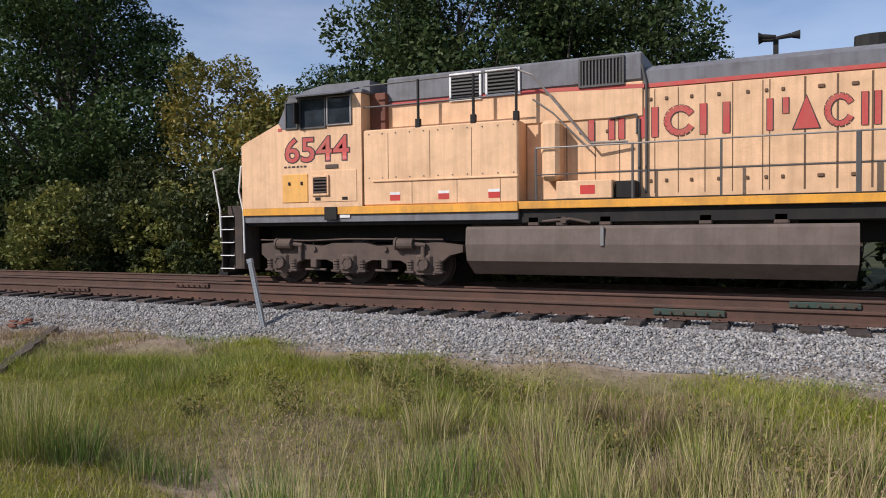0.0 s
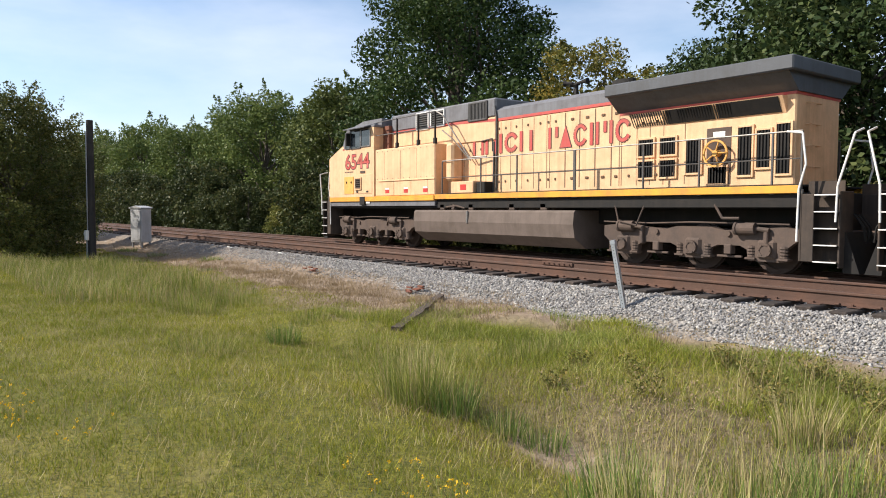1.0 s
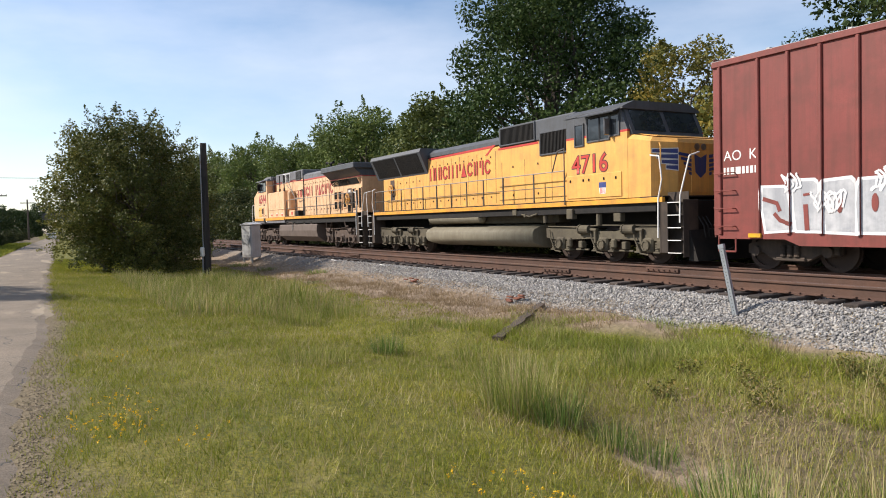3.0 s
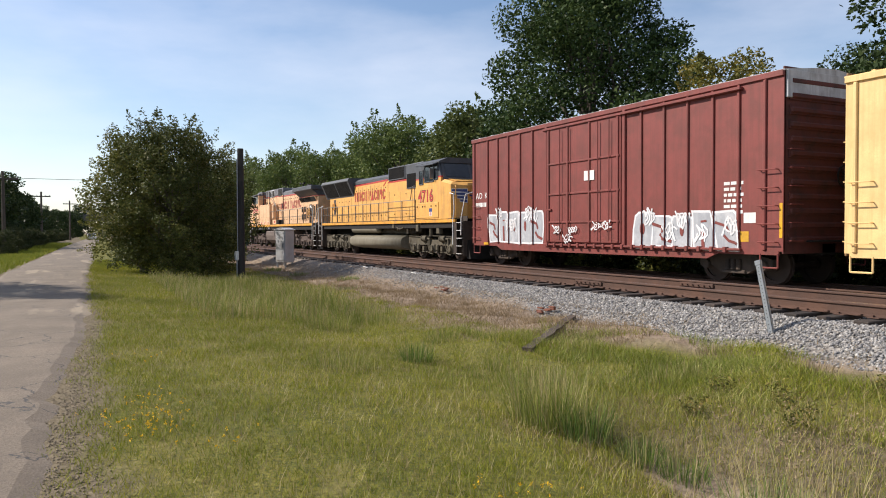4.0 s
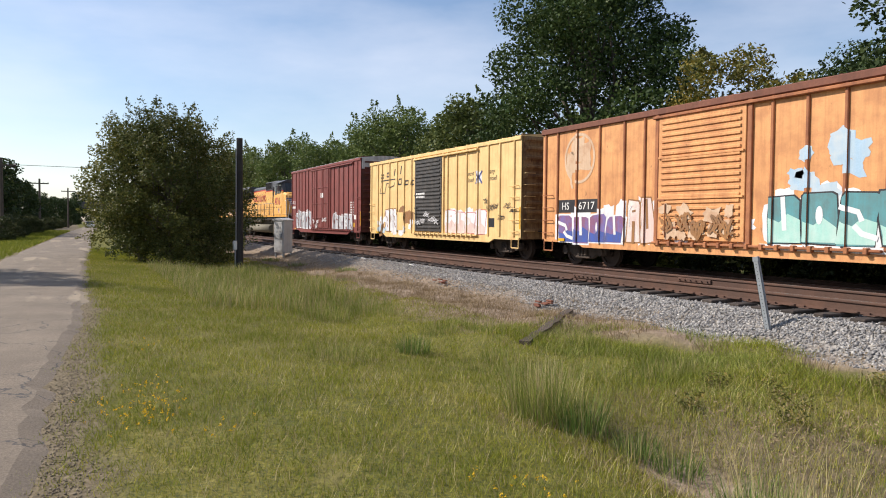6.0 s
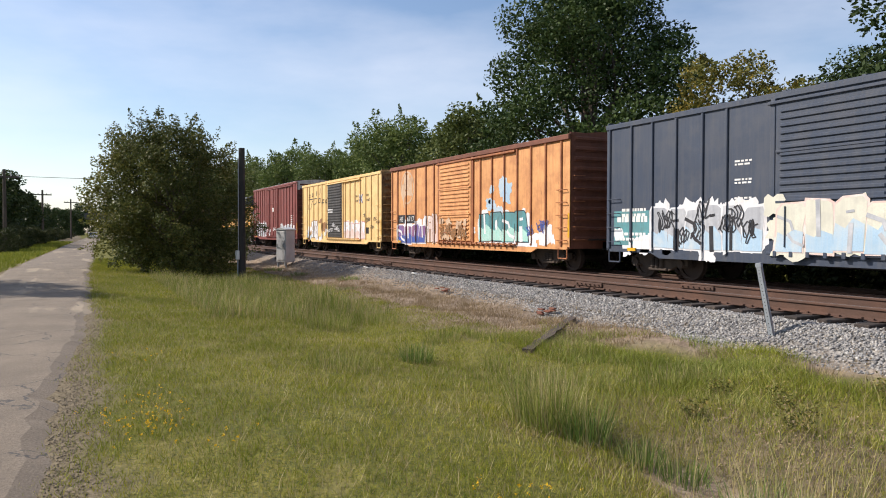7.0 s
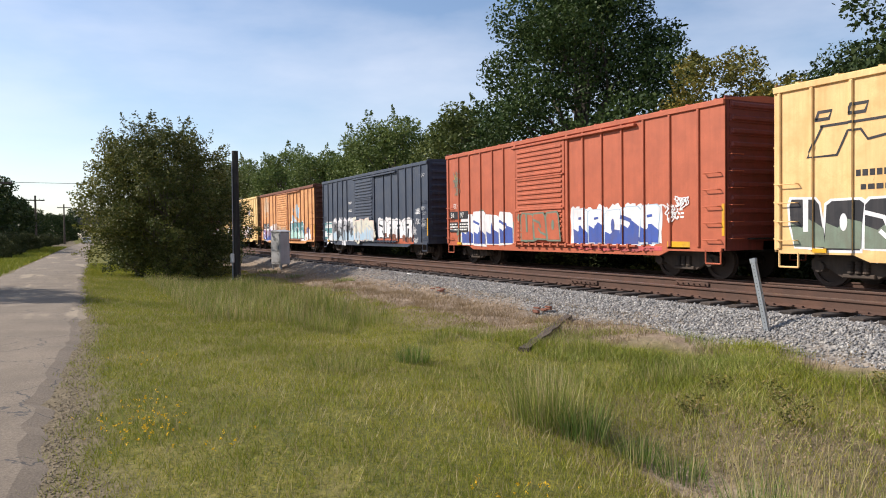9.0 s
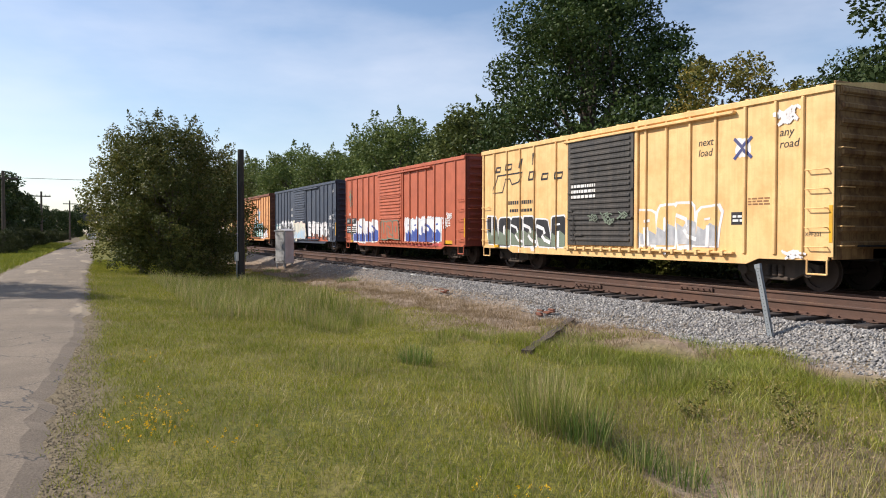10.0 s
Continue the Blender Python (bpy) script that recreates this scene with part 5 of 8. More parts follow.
    lettering(lo, dx, "6544", -10.84, 2.96, 0.80, "red_old", -W, "red road number with dark edges", 0.0, 0.008, 0.009, squeeze=1.16)
    part("locker_door", Shape(dx).box(-10.9, -10.16, -W - 0.02, -W + 0.01, 1.98, 2.66, 0.01), M["yellow"], cab, "brighter yellow replacement locker door")
    part("latch", Shape(dx).box(-10.72, -10.66, -W - 0.045, -W, 2.4, 2.48, 0.01).box(-10.36, -10.3, -W - 0.045, -W, 2.4, 2.48, 0.01), M["black"], cab)
    lk = part("locker_door", Shape(dx).box(-10.1, -8.8, -W - 0.014, -W + 0.01, 1.98, 2.72, 0.01), M["yellow_faded"], cab)
    grille(cab, dx, -9.98, -9.6, 2.18, 2.56, -W - 0.012, "truck_brown", False, "yellow_faded")
    part("louvre", Shape(dx).box(-9.66, -9.3, -W - 0.02, -W, 2.76, 2.86, 0.01), M["truck_brown"], cab)
    part("vent_slots", Shape(dx).box(-9.95, -9.8, -W - 0.03, -W, 2.02, 2.09, 0.01).box(-9.2, -9.05, -W - 0.03, -W, 2.02, 2.09, 0.01), M["black"], cab)
    part("fuel_gauge_box", Shape(dx).box(-9.7, -9.35, -W - 0.03, -1.4, 1.55, 1.86, 0.01), M["black"], lo)
    plate(lo, dx, -9.3, -9.02, 1.60, 1.70, "white", -1.52, "data_plate", "small white data plate")
    small_print(lo, dx, -10.85, -10.2, 2.80, 2.88, "outline", 1, 4, -W)
    # full-width equipment cabinet behind the cab
    cb = part("equipment_cabinet", Shape(dx).box(-8.665, -4.9, -1.5, 1.5, 1.862, 3.6, 0.03), M["yellow_faded"], lo, "full-width faded yellow equipment cabinet")
    seams(lo, dx, [-8.0, -6.95, -5.95], 2.46, 3.5, -1.5, False, 0.006)
    seams(lo, dx, [-7.4, -6.3, -5.3], 1.9, 2.4, -1.5, False, 0.006)
    part("ledge", Shape(dx).box(-8.4, -4.9, -1.53, -1.49, 2.40, 2.44, 0.008), M["yellow_faded"], cb)
    part("bolts", [s for s in [Shape(dx)] for x in np.arange(-8.5, -4.95, 0.35) for z in (2.5, 3.5) if s.box(x - 0.012, x + 0.012, -1.512, -1.49, z - 0.012, z + 0.012)][0], M["rail_grey"], cb)
    for x in (-7.83, -6.62, -5.44):
        plate(lo, dx, x - 0.13, x + 0.13, 1.97, 2.10, "red", -1.5, "warning_label", "red and white warning label")
        plate(lo, dx, x - 0.13, x + 0.13, 2.10, 2.16, "white", -1.5, "warning_label")
    # hood
    part("hood_upper", Shape(dx).box(-8.3, -2.42, -1.0, 1.0, 3.55, 4.26, 0.02), M["yellow_faded"], lo)
    hg = part("hood_roof", Shape(dx).box(-8.3, -2.42, -1.0, 1.0, 4.262, 4.86, 0.05), M["loco_grey_old"], lo, "grey upper hood with intake louvres")
    part("door", Shape(dx).box(-8.655, -8.25, -1.15, 1.15, 3.6, 4.5, 0.01), M["rust_trim"], lo, "brown rear cab door")
    part("red_stripe", Shape(dx).box(-8.2, -4.2, -1.006, -0.9, 4.19, 4.27), M["red_old"], lo)
    part("red_stripe", Shape(dx).prism([(-4.2, 4.19), (-4.2, 4.27), (-2.4, 4.20), (-2.4, 4.12)], "y", -1.006, -0.95), M["red_old"], lo)
    grille(hg, dx, -6.62, -5.95, 4.22, 4.74, -1.0, "rail_grey", False, "white")
    grille(hg, dx, -5.75, -5.05, 4.26, 4.74, -1.0, "rail_grey", False, "white")
    grille(hg, dx, -3.68, -2.84, 4.26, 4.76, -1.0, "rail_grey", True, "rail_grey")
    part("hood", Shape(dx).box(-4.9, 5.95, -0.96, 0.96, 1.9, 4.12, 0.03), M["yellow_faded"], lo, "faded yellow engine hood with access doors")
    part("hood_roof", Shape(dx).prism([(-0.965, 4.2), (-0.965, 4.45), (-0.75, 4.58), (0.75, 4.58), (0.965, 4.45), (0.965, 4.2)], "x", -2.42, 1.3), M["loco_grey_old"], lo, "bleached grey hood roof")
    part("red_stripe", Shape(dx).box(-2.42, 1.3, -0.972, 0.972, 4.12, 4.20), M["red_old"], lo)
    seams(lo, dx, [-2.36, -2.2, -1.75, -1.25, -0.75, -0.22, -0.1, 0.35, 0.62, 0.9, 1.18, 1.35], 2.0, 4.08, -0.96)
    seams(lo, dx, [-4.0, -3.4, -2.9], 2.0, 3.5, -0.96)
    # boxes and pipes on the walkway behind the cabinet
    part("sand_box", Shape(dx).box(-4.45, -4.05, -1.42, -0.95, 2.3, 3.55, 0.08), M["yellow_faded"], lo, "faded yellow sandbox")
    part("crate", Shape(dx).box(-4.1, -2.95, -1.45, -1.0, 1.9, 2.28, 0.02), M["yellow_faded"], lo)
    plate(lo, dx, -3.6, -3.3, 2.0, 2.18, "red", -1.45, "warning_label", "red and white warning label")
    part("crate", Shape(dx).box(-2.92, -2.5, -1.35, -1.0, 1.9, 2.25, 0.02), M["black"], lo)
    pipes = Shape(dx).tube([(-4.95, -1.4, 4.66), (-4.6, -1.4, 4.5), (-3.45, -1.2, 3.05), (-2.7, -1.1, 3.05)], 0.024, 8).tube([(-4.6, -1.42, 4.0), (-4.2, -1.3, 3.7), (-3.5, -1.1, 2.95)], 0.02, 8)
    part("stair_rail", pipes, M["rail_top"], lo)
    part("conduit", Shape(dx).tube([(-2.5, -0.98, 3.5), (-2.5, -1.0, 1.95)], 0.03, 8).tube([(-3.1, -1.0, 3.55), (-2.55, -1.0, 3.6), (-2.55, -1.0, 3.2)], 0.02, 6).tube([(-2.45, -1.0, 4.6), (-2.36, -1.0, 4.2), (-2.36, -1.0, 2.0)], 0.025, 8), M["rail_grey"], lo)
    # roof-walk railing over the cabinet
    rr = Shape(dx).tube([(-8.65, -1.45, 4.62), (-4.95, -1.45, 4.66)], 0.018, 8).tube([(-8.65, -1.45, 4.13), (-5.0, -1.45, 4.13)], 0.018, 8)
    part("roof_rail", rr, M["rail_grey"], lo)
    for x in (-7.25, -5.92, -4.95):
        part("roof_rail_post", Shape(dx).box(x - 0.025, x + 0.025, -1.48, -1.42, 3.55, 4.66, 0.008).box(x - 0.06, x + 0.06, -1.5, -1.4, 3.58, 3.78, 0.01), M["black"], lo)
    # radiator end
    rad = part("radiator", Shape(dx).box(1.28, 6.15, -1.52, 1.52, 4.22, 4.52, 0.03), M["loco_grey"], lo, "dark grey overhanging radiator wings")
    part("radiator_slope", Shape(dx).prism([(-0.965, 3.86), (-1.42, 4.23), (1.42, 4.23), (0.965, 3.86)], "x", 1.3, 6.0), M["loco_grey"], rad)
    part("red_stripe", Shape(dx).box(1.35, 5.96, -0.975, 0.975, 3.80, 3.86), M["red_old"], rad)
    sl = part("radiator_panel", Shape(dx).prism([(-0.96, 3.42), (-1.16, 3.78), (-0.96, 3.78)], "x", 2.75, 5.75), M["yellow_faded"], lo)
    for a, b in ((2.85, 4.1), (4.2, 5.65)):
        s = Shape(dx).prism([(-0.99, 3.45), (-1.165, 3.76), (-1.14, 3.77), (-0.965, 3.46)], "x", a, b)
        g = part("grille", s, M["black"], sl, "black radiator intake grille")
        t = Shape(dx)
        for k in range(int((b - a) / 0.07)):
            x = a + 0.035 + k * 0.07
            t.prism([(-0.99, 3.45), (-1.185, 3.76), (-1.165, 3.76), (-0.98, 3.45)], "x", x - 0.012, x + 0.012)
        part("slats", t, M["black"], g)
    seams(lo, dx, [1.42, 1.9, 2.3, 2.7, 3.3], 2.0, 3.75, -0.96, True)
    for a, b, z0, z1 in ((1.98, 2.42, 2.72, 3.12), (1.98, 2.42, 2.18, 2.58), (2.62, 3.06, 2.72, 3.12), (2.62, 3.06, 2.18, 2.58), (3.36, 3.74, 2.25, 3.0), (4.68, 5.0, 2.15, 3.2), (5.12, 5.42, 2.3, 3.1), (5.56, 5.86, 2.15, 3.2), (3.95, 4.4, 1.98, 2.35)):
        grille(lo, dx, a, b, z0, z1, -0.96, "black", True, "yellow_faded")
    part("recess", Shape(dx).box(3.88, 4.5, -0.972, -0.9, 1.96, 3.25, 0.01), M["truck_brown"], lo)
    plate(lo, dx, 4.05, 4.35, 3.02, 3.16, "white", -0.972, "notice", "white notice")
    bw = Shape(dx).ring((4.2, -1.12, 2.66), "y", 0.27, 0.31, 0.04, 24)
    for k in range(5):
        a = k * 1.2566
        bw.cyl((4.2, -1.12, 2.66), (4.2 + 0.29 * math.cos(a), -1.12, 2.66 + 0.29 * math.sin(a)), 0.018, 6)
    part("brake_wheel", bw.cyl((4.2, -1.15, 2.66), (4.2, -0.95, 2.66), 0.07, 12), M["yellow"], lo, "spoked yellow hand-brake wheel")
    part("end_ladder", [s for s in [Shape(dx)] for z in (2.3, 2.75, 3.2, 3.65) if s.tube([(5.95, -0.55, z), (6.06, -0.55, z), (6.06, -0.1, z), (5.95, -0.1, z)], 0.015, 6)][0], M["yellow_faded"], lo)
    part("exhaust_pipe", Shape(dx).cyl((0.98, 0, 4.5), (0.98, 0, 4.92), 0.2, 16, 0.19).box(0.1, 1.2, -0.5, 0.5, 4.5, 4.62, 0.03), M["black"], lo, "soot-black exhaust stack")
    horn = Shape(dx).box(-0.05, 0.05, -0.05, 0.05, 4.55, 5.04, 0.01)
    for k, (y, w) in enumerate(((-0.14, -1), (0.0, 1), (0.14, -1))):
        horn.cyl((0.0, y, 5.05), (w * 0.24, y, 5.08), 0.035, 10, 0.05).cyl((w * 0.24, y, 5.08), (w * 0.32, y, 5.08), 0.05, 12, 0.09)
    part("air_horn", horn, M["black"], lo)
    handrail(lo, dx, [-4.52, -2.55, -0.92, 0.77, 2.5, 4.03, 5.74, 6.35], -1.47, 1.7, 2.97, 2.42, "rail_grey")
    handrail(lo, dx, [-4.52, -2.55, -0.92, 0.77, 2.5, 4.03, 5.74], 1.47, 1.7, 2.97, 2.42, "rail_grey")
    # tank and underside
    part("fuel_tank", Shape(dx).prism([(-1.44, 1.36), (-1.5, 1.30), (-1.53, 0.98), (-1.46, 0.62), (-1.0, 0.31), (1.0, 0.31), (1.46, 0.62), (1.53, 0.98), (1.5, 1.30), (1.44, 1.36)], "x", -6.1, 0.78), M["tank_brown"], lo, "dust-brown faceted fuel tank")
    part("tank_fill", Shape(dx).box(-3.18, -3.1, -1.56, -1.5, 0.95, 1.34, 0.01), M["steel"], lo)
    und = Shape(dx).box(-6.1, 0.3, -1.2, 1.2, 1.36, 1.5, 0.02)
    for x in (-4.6, -4.0, -3.1, -1.2, 0.1):
        und.box(x - 0.12, x + 0.12, -1.42, -1.2, 1.36, 1.56, 0.02)
    und.tube([(-4.4, -1.4, 1.46), (-3.8, -1.45, 1.5), (-3.4, -1.42, 1.42)], 0.03, 8).cyl((-3.95, -1.46, 1.48), (-3.95, -1.4, 1.48), 0.07, 12)
    und.tube([(1.6, -1.4, 1.5), (1.75, -1.45, 1.1), (2.3, -1.45, 1.0), (2.5, -1.4, 1.5)], 0.02, 6).tube([(4.4, -1.4, 1.5), (4.6, -1.42, 1.2), (5.0, -1.42, 1.2)], 0.03, 6)
    part("piping", und, M["truck_brown"], lo)
    loco_truck(lo, dx, (-11.2, -9.24, -7.24), "truck_brown", "steerable")
    loco_truck(lo, dx, (1.75, 3.77, 5.55), "truck_brown", "steerable")
    end_steps(lo, dx, -12.18, -1, "truck_dark")
    end_steps(lo, dx, 6.36, 1, "truck_dark")
    set_back(lo, dx)
    for u0, u1, shapes in ((-3.58, -0.76, "nnion"), (-0.18, 2.80, "faoifio")):
        brand_bars(lo, dx, u0, u1, 3.12, 3.72, shapes, "red_old", "outline", -0.968, "faded red painted company name as plain shapes")
    return lo


def locomotive_new():
    """The second engine, running long hood first: brighter paint, wide nose, flared radiator."""
    uc = 17.5
    lo = thing("locomotive", "bright yellow and grey diesel freight locomotive with flared radiator", "locomotive", "locomotives", at=pose(uc + GAP, TRAIN_Y, 0))
    VEHICLES.append((lo, uc + GAP))
    dx = -uc
    W = 1.52
    part("frame", Shape(dx).box(8.25, 26.7, -1.42, 1.42, 1.45, 1.76, 0.02).box(8.3, 26.6, -0.5, 0.5, 1.0, 1.5, 0.03), M["black"], lo)
    for side in (-1, 1):
        part("sill_stripe", Shape(dx).box(8.2, 27.0, side * 1.51, side * 1.4, 1.70, 1.84, 0.008), M["sill_yellow"], lo, "deep yellow sill stripe")
    part("walkway", Shape(dx).box(8.2, 27.0, -1.48, 1.48, 1.83, 1.87, 0.005), M["black"], lo)
    part("hood", Shape(dx).box(8.35, 22.95, -0.96, 0.96, 1.87, 4.05, 0.03), M["yellow"], lo, "bright yellow engine hood with access doors")
    part("hood_roof", Shape(dx).prism([(-0.965, 4.1), (-0.965, 4.25), (-0.7, 4.42), (0.7, 4.42), (0.965, 4.25), (0.965, 4.1)], "x", 13.0, 18.8), M["loco_grey"], lo, "grey hood roof")
    part("red_stripe", Shape(dx).prism([(13.15, 3.98), (13.15, 4.06), (18.3, 4.12), (17.75, 3.78), (17.6, 3.78), (18.0, 4.03)], "y", -0.968, -0.9), M["red"], lo, "red pinstripe ending in a point")
    part("red_stripe", Shape(dx).box(18.8, 21.2, -1.17, -0.9, 3.86, 3.93), M["red"], lo)
    # dynamic brake and inertial filter housing
    db = part("brake_grid_housing", Shape(dx).box(18.8, 23.1, -1.16, 1.16, 3.94, 4.66, 0.05), M["loco_grey"], lo, "grey dynamic-brake housing with black grilles")
    part("hood_bulge", Shape(dx).box(18.8, 23.1, -1.16, 1.16, 1.87, 3.938, 0.02), M["yellow"], lo)
    grille(db, dx, 19.0, 21.0, 4.02, 4.58, -1.16, "black", True, "loco_grey")
    grille(db, dx, 21.35, 22.8, 3.48, 4.16, -1.16, "black", True, "loco_grey")
    # flared radiator
    poly = [(-0.96, 3.42), (-1.38, 4.36), (-1.30, 4.52), (1.30, 4.52), (1.38, 4.36), (0.96, 3.42)]
    rad = part("radiator", Shape(dx).prism(poly, "x", 7.75, 13.0), M["loco_grey"], lo, "dark grey flared radiator section")
    for a, b in ((8.0, 10.35), (10.5, 12.75)):
        g = part("grille", Shape(dx).prism([(-1.0, 3.5), (-1.375, 4.32), (-1.36, 4.33), (-0.985, 3.51)], "x", a, b), M["black"], rad, "black radiator screen")
        t = Shape(dx)
        for k in range(int((b - a) / 0.09)):
            x = a + 0.045 + k * 0.09
            t.prism([(-1.01, 3.5), (-1.385, 4.32), (-1.37, 4.32), (-1.0, 3.5)], "x", x - 0.01, x + 0.01)
        part("slats", t, M["black"], g)
    # cab
    cab = part("cab", Shape(dx).prism([(23.1, 1.862), (23.1, 3.72), (25.75, 3.72), (25.75, 1.862)], "y", -W, W), M["yellow"], lo, "bright yellow wide cab")
    part("cab_upper", Shape(dx).prism([(23.1, 3.78), (23.1, 4.42), (25.45, 4.42), (25.76, 3.78)], "y", -W + 0.004, W - 0.004), M["loco_grey"], cab)
    part("red_stripe", Shape(dx).box(23.1, 25.76, -W - 0.004, W + 0.004, 3.72, 3.78), M["red"], cab)
    part("cab_roof", Shape(dx).prism([(-W - 0.02, 4.38), (-W - 0.02, 4.44), (-1.1, 4.62), (1.1, 4.62), (W + 0.02, 4.44), (W + 0.02, 4.38)], "x", 23.0, 25.6), M["loco_grey"], cab)
    part("visor", Shape(dx).prism([(-W - 0.28, 4.28), (-W - 0.29, 4.31), (-1.3, 4.5), (-1.3, 4.46)], "x", 23.95, 25.5), M["loco_grey"], cab)
    # nose with chamfered corners and sloping top
    plan = [(25.7, -W), (26.55, -1.45), (26.95, -0.85), (26.95, 0.85), (26.55, 1.45), (25.7, W)]
    ns = Shape(dx)
    n = len(plan)
    zt = [3.64, 3.48, 3.42, 3.42, 3.48, 3.64]
    ns.add([(x, y, 1.862) for x, y in plan] + [(x, y, z - 0.12) for (x, y), z in zip(plan, zt)] + [(26.2 + (x - 26.2) * 0.9, y * 0.92, z) for (x, y), z in zip(plan, zt)],
           [tuple(range(n))[::-1]] + [(a, a + 1, n + a + 1, n + a) for a in range(n - 1)] + [(n + a, n + a + 1, 2 * n + a + 1, 2 * n + a) for a in range(n - 1)] + [tuple(range(2 * n, 3 * n)), (0, n, 2 * n - 1, n - 1), (n, 2 * n, 3 * n - 1, 2 * n - 1)])
    nose = part("nose", ns, M["yellow"], lo, "yellow nose with winged emblem")
    part("windshield_frame", Shape(dx).prism([(25.74, 3.60), (25.44, 4.44), (25.5, 4.46), (25.86, 3.64)], "y", -1.42, 1.42), M["loco_grey"], cab)
    for y0, y1 in ((-1.28, -0.08), (0.08, 1.28)):
        part("windshield", Shape(dx).prism([(25.80, 3.74), (25.54, 4.34), (25.565, 4.35), (25.83, 3.75)], "y", y0, y1), M["glass"], cab, "dark windshield")
    part("number_board", Shape(dx).prism([(25.42, 4.40), (25.30, 4.60), (25.36, 4.62), (25.50, 4.42)], "y", -1.0, 1.0), M["black"], cab)
    me = lettering(lo, dx, "4716", 0, 0, 0.24, "white", 0, "", 0, 0.004, 0.0)
    for v in me.data.vertices:
        x, z = v.co.x - dx, v.co.z
        v.co = Vector((25.475 - 0.4 * z + dx, -0.62 + x * 0.9, 4.42 + z * 0.9))
    for k in (-1, 1):
        em = Shape(dx)
        for i in range(5):
            a, b = k * 0.12, k * (0.85 - 0.1 * i)
            z = 3.02 - 0.13 * i
            em.add([(26.962, a, z - 0.05 - 0.1), (26.962, b, z - 0.05), (26.962, b, z + 0.025), (26.962, a, z + 0.025 - 0.08)], [(0, 1, 2, 3)])
        part("emblem", em, M["blue"], nose, "blue and white winged emblem as plain shapes")
    sh = Shape(dx).prism([(0.0, 2.35), (0.2, 2.5), (0.24, 3.0), (0.0, 2.9), (-0.24, 3.0), (-0.2, 2.5)], "x", 26.945, 26.972)
    part("emblem", sh, M["blue"], nose)
    across, out = Vector((0.4, 0.6)), Vector((0.6, -0.4)).normalized()
    for mat, grow, lift in (("white", 0.025, 0.006), ("blue", 0.0, 0.011)):
        em = Shape(dx)
        for i in range(4):
            z, t0 = 3.12 - 0.15 * i, 0.06 + 0.17 * i
            q = []
            for t, h in ((t0, z - 0.06), (1.0, z - 0.11), (1.0, z + 0.01), (t0, z + 0.02)):
                t = t + (grow if t > t0 else -grow)
                h = h + (grow if h > z - 0.03 else -grow)
                q.append((26.55 + across.x * t + out.x * lift, -1.45 + across.y * t + out.y * lift, h))
            em.add(q, [(0, 1, 2, 3)])
        part("emblem", em, M[mat], nose, "blue and white winged emblem as plain shapes")
    part("nose_grab_rail", Shape(dx).tube([(26.72, -1.3, 3.3), (26.80, -1.34, 3.2), (26.80, -1.34, 2.0), (26.72, -1.3, 1.9)], 0.018, 6), M["yellow"], nose)
    part("nose_top_panel", Shape(dx).prism([(25.84, 3.64), (26.55, 3.50), (26.55, 3.515), (25.84, 3.655)], "y", -1.2, 1.2), M["yellow"], nose)
    part("nose_door", Shape(dx).box(26.94, 26.965, -0.35, 0.35, 1.95, 3.1, 0.01), M["yellow"], nose)
    part("headlight", Shape(dx).cyl((26.9, -0.13, 3.2), (26.98, -0.13, 3.2), 0.09, 14).cyl((26.9, 0.13, 3.2), (26.98, 0.13, 3.2), 0.09, 14), M["steel"], nose)
    for a, b, z0, z1 in ((23.55, 23.9, 3.52, 4.12), (24.12, 24.62, 3.60, 4.26), (24.66, 25.02, 3.60, 4.26), (25.1, 25.42, 3.68, 4.22)):
        w = part("window", Shape(dx).box(a, b, -W - 0.014, -W + 0.01, z0, z1, 0.004), M["glass"], cab, "dark cab window")
        f = Shape(dx)
        for q in ((a - 0.045, a, z0 - 0.045, z1 + 0.045), (b, b + 0.045, z0 - 0.045, z1 + 0.045), (a, b, z0 - 0.045, z0), (a, b, z1, z1 + 0.045)):
            f.box(q[0], q[1], -W - 0.035, -W + 0.01, q[2], q[3], 0.006)
        part("window_frame", f, M["loco_grey"], w)
    part("mirror", Shape(dx).box(25.06, 25.1, -W - 0.25, -W - 0.04, 3.68, 4.15, 0.02), M["steel"], cab)
    lettering(lo, dx, "4716", 23.36, 2.68, 0.76, "outline", -W, "", 0.0, 0.03, 0.004, squeeze=1.06)
    lettering(lo, dx, "4716", 23.36, 2.68, 0.76, "red", -W, "red road number with dark edges", 0.0, 0.006, 0.009, squeeze=1.06)
    part("battery_box", Shape(dx).box(23.12, 25.52, -W - 0.025, -W + 0.02, 1.92, 2.62, 0.012), M["yellow"], cab)
    part("latch", [s for s in [Shape(dx)] for x in (23.3, 23.9, 24.15, 24.8, 25.3) if s.box(x - 0.025, x + 0.025, -W - 0.05, -W, 2.42, 2.5, 0.01)][0], M["black"], cab)
    part("crest", Shape(dx).prism([(24.62, 2.02), (24.86, 2.02), (24.88, 2.2), (24.6, 2.2)], "y", -W - 0.03, -W), M["white"], lo, "small shield crest as plain shapes")
    part("crest", Shape(dx).box(24.59, 24.89, -W - 0.032, -W, 2.2, 2.36, 0.004), M["blue"], lo)
    part("crest", [s for s in [Shape(dx)] for x in (24.65, 24.70, 24.75, 24.80) if s.box(x, x + 0.022, -W - 0.034, -W, 2.03, 2.19)][0], M["red"], lo)
    seams(lo, dx, [13.1, 13.75, 14.4, 15.05, 15.7, 16.35, 17.0, 17.65, 18.3], 1.95, 3.9, -0.96)
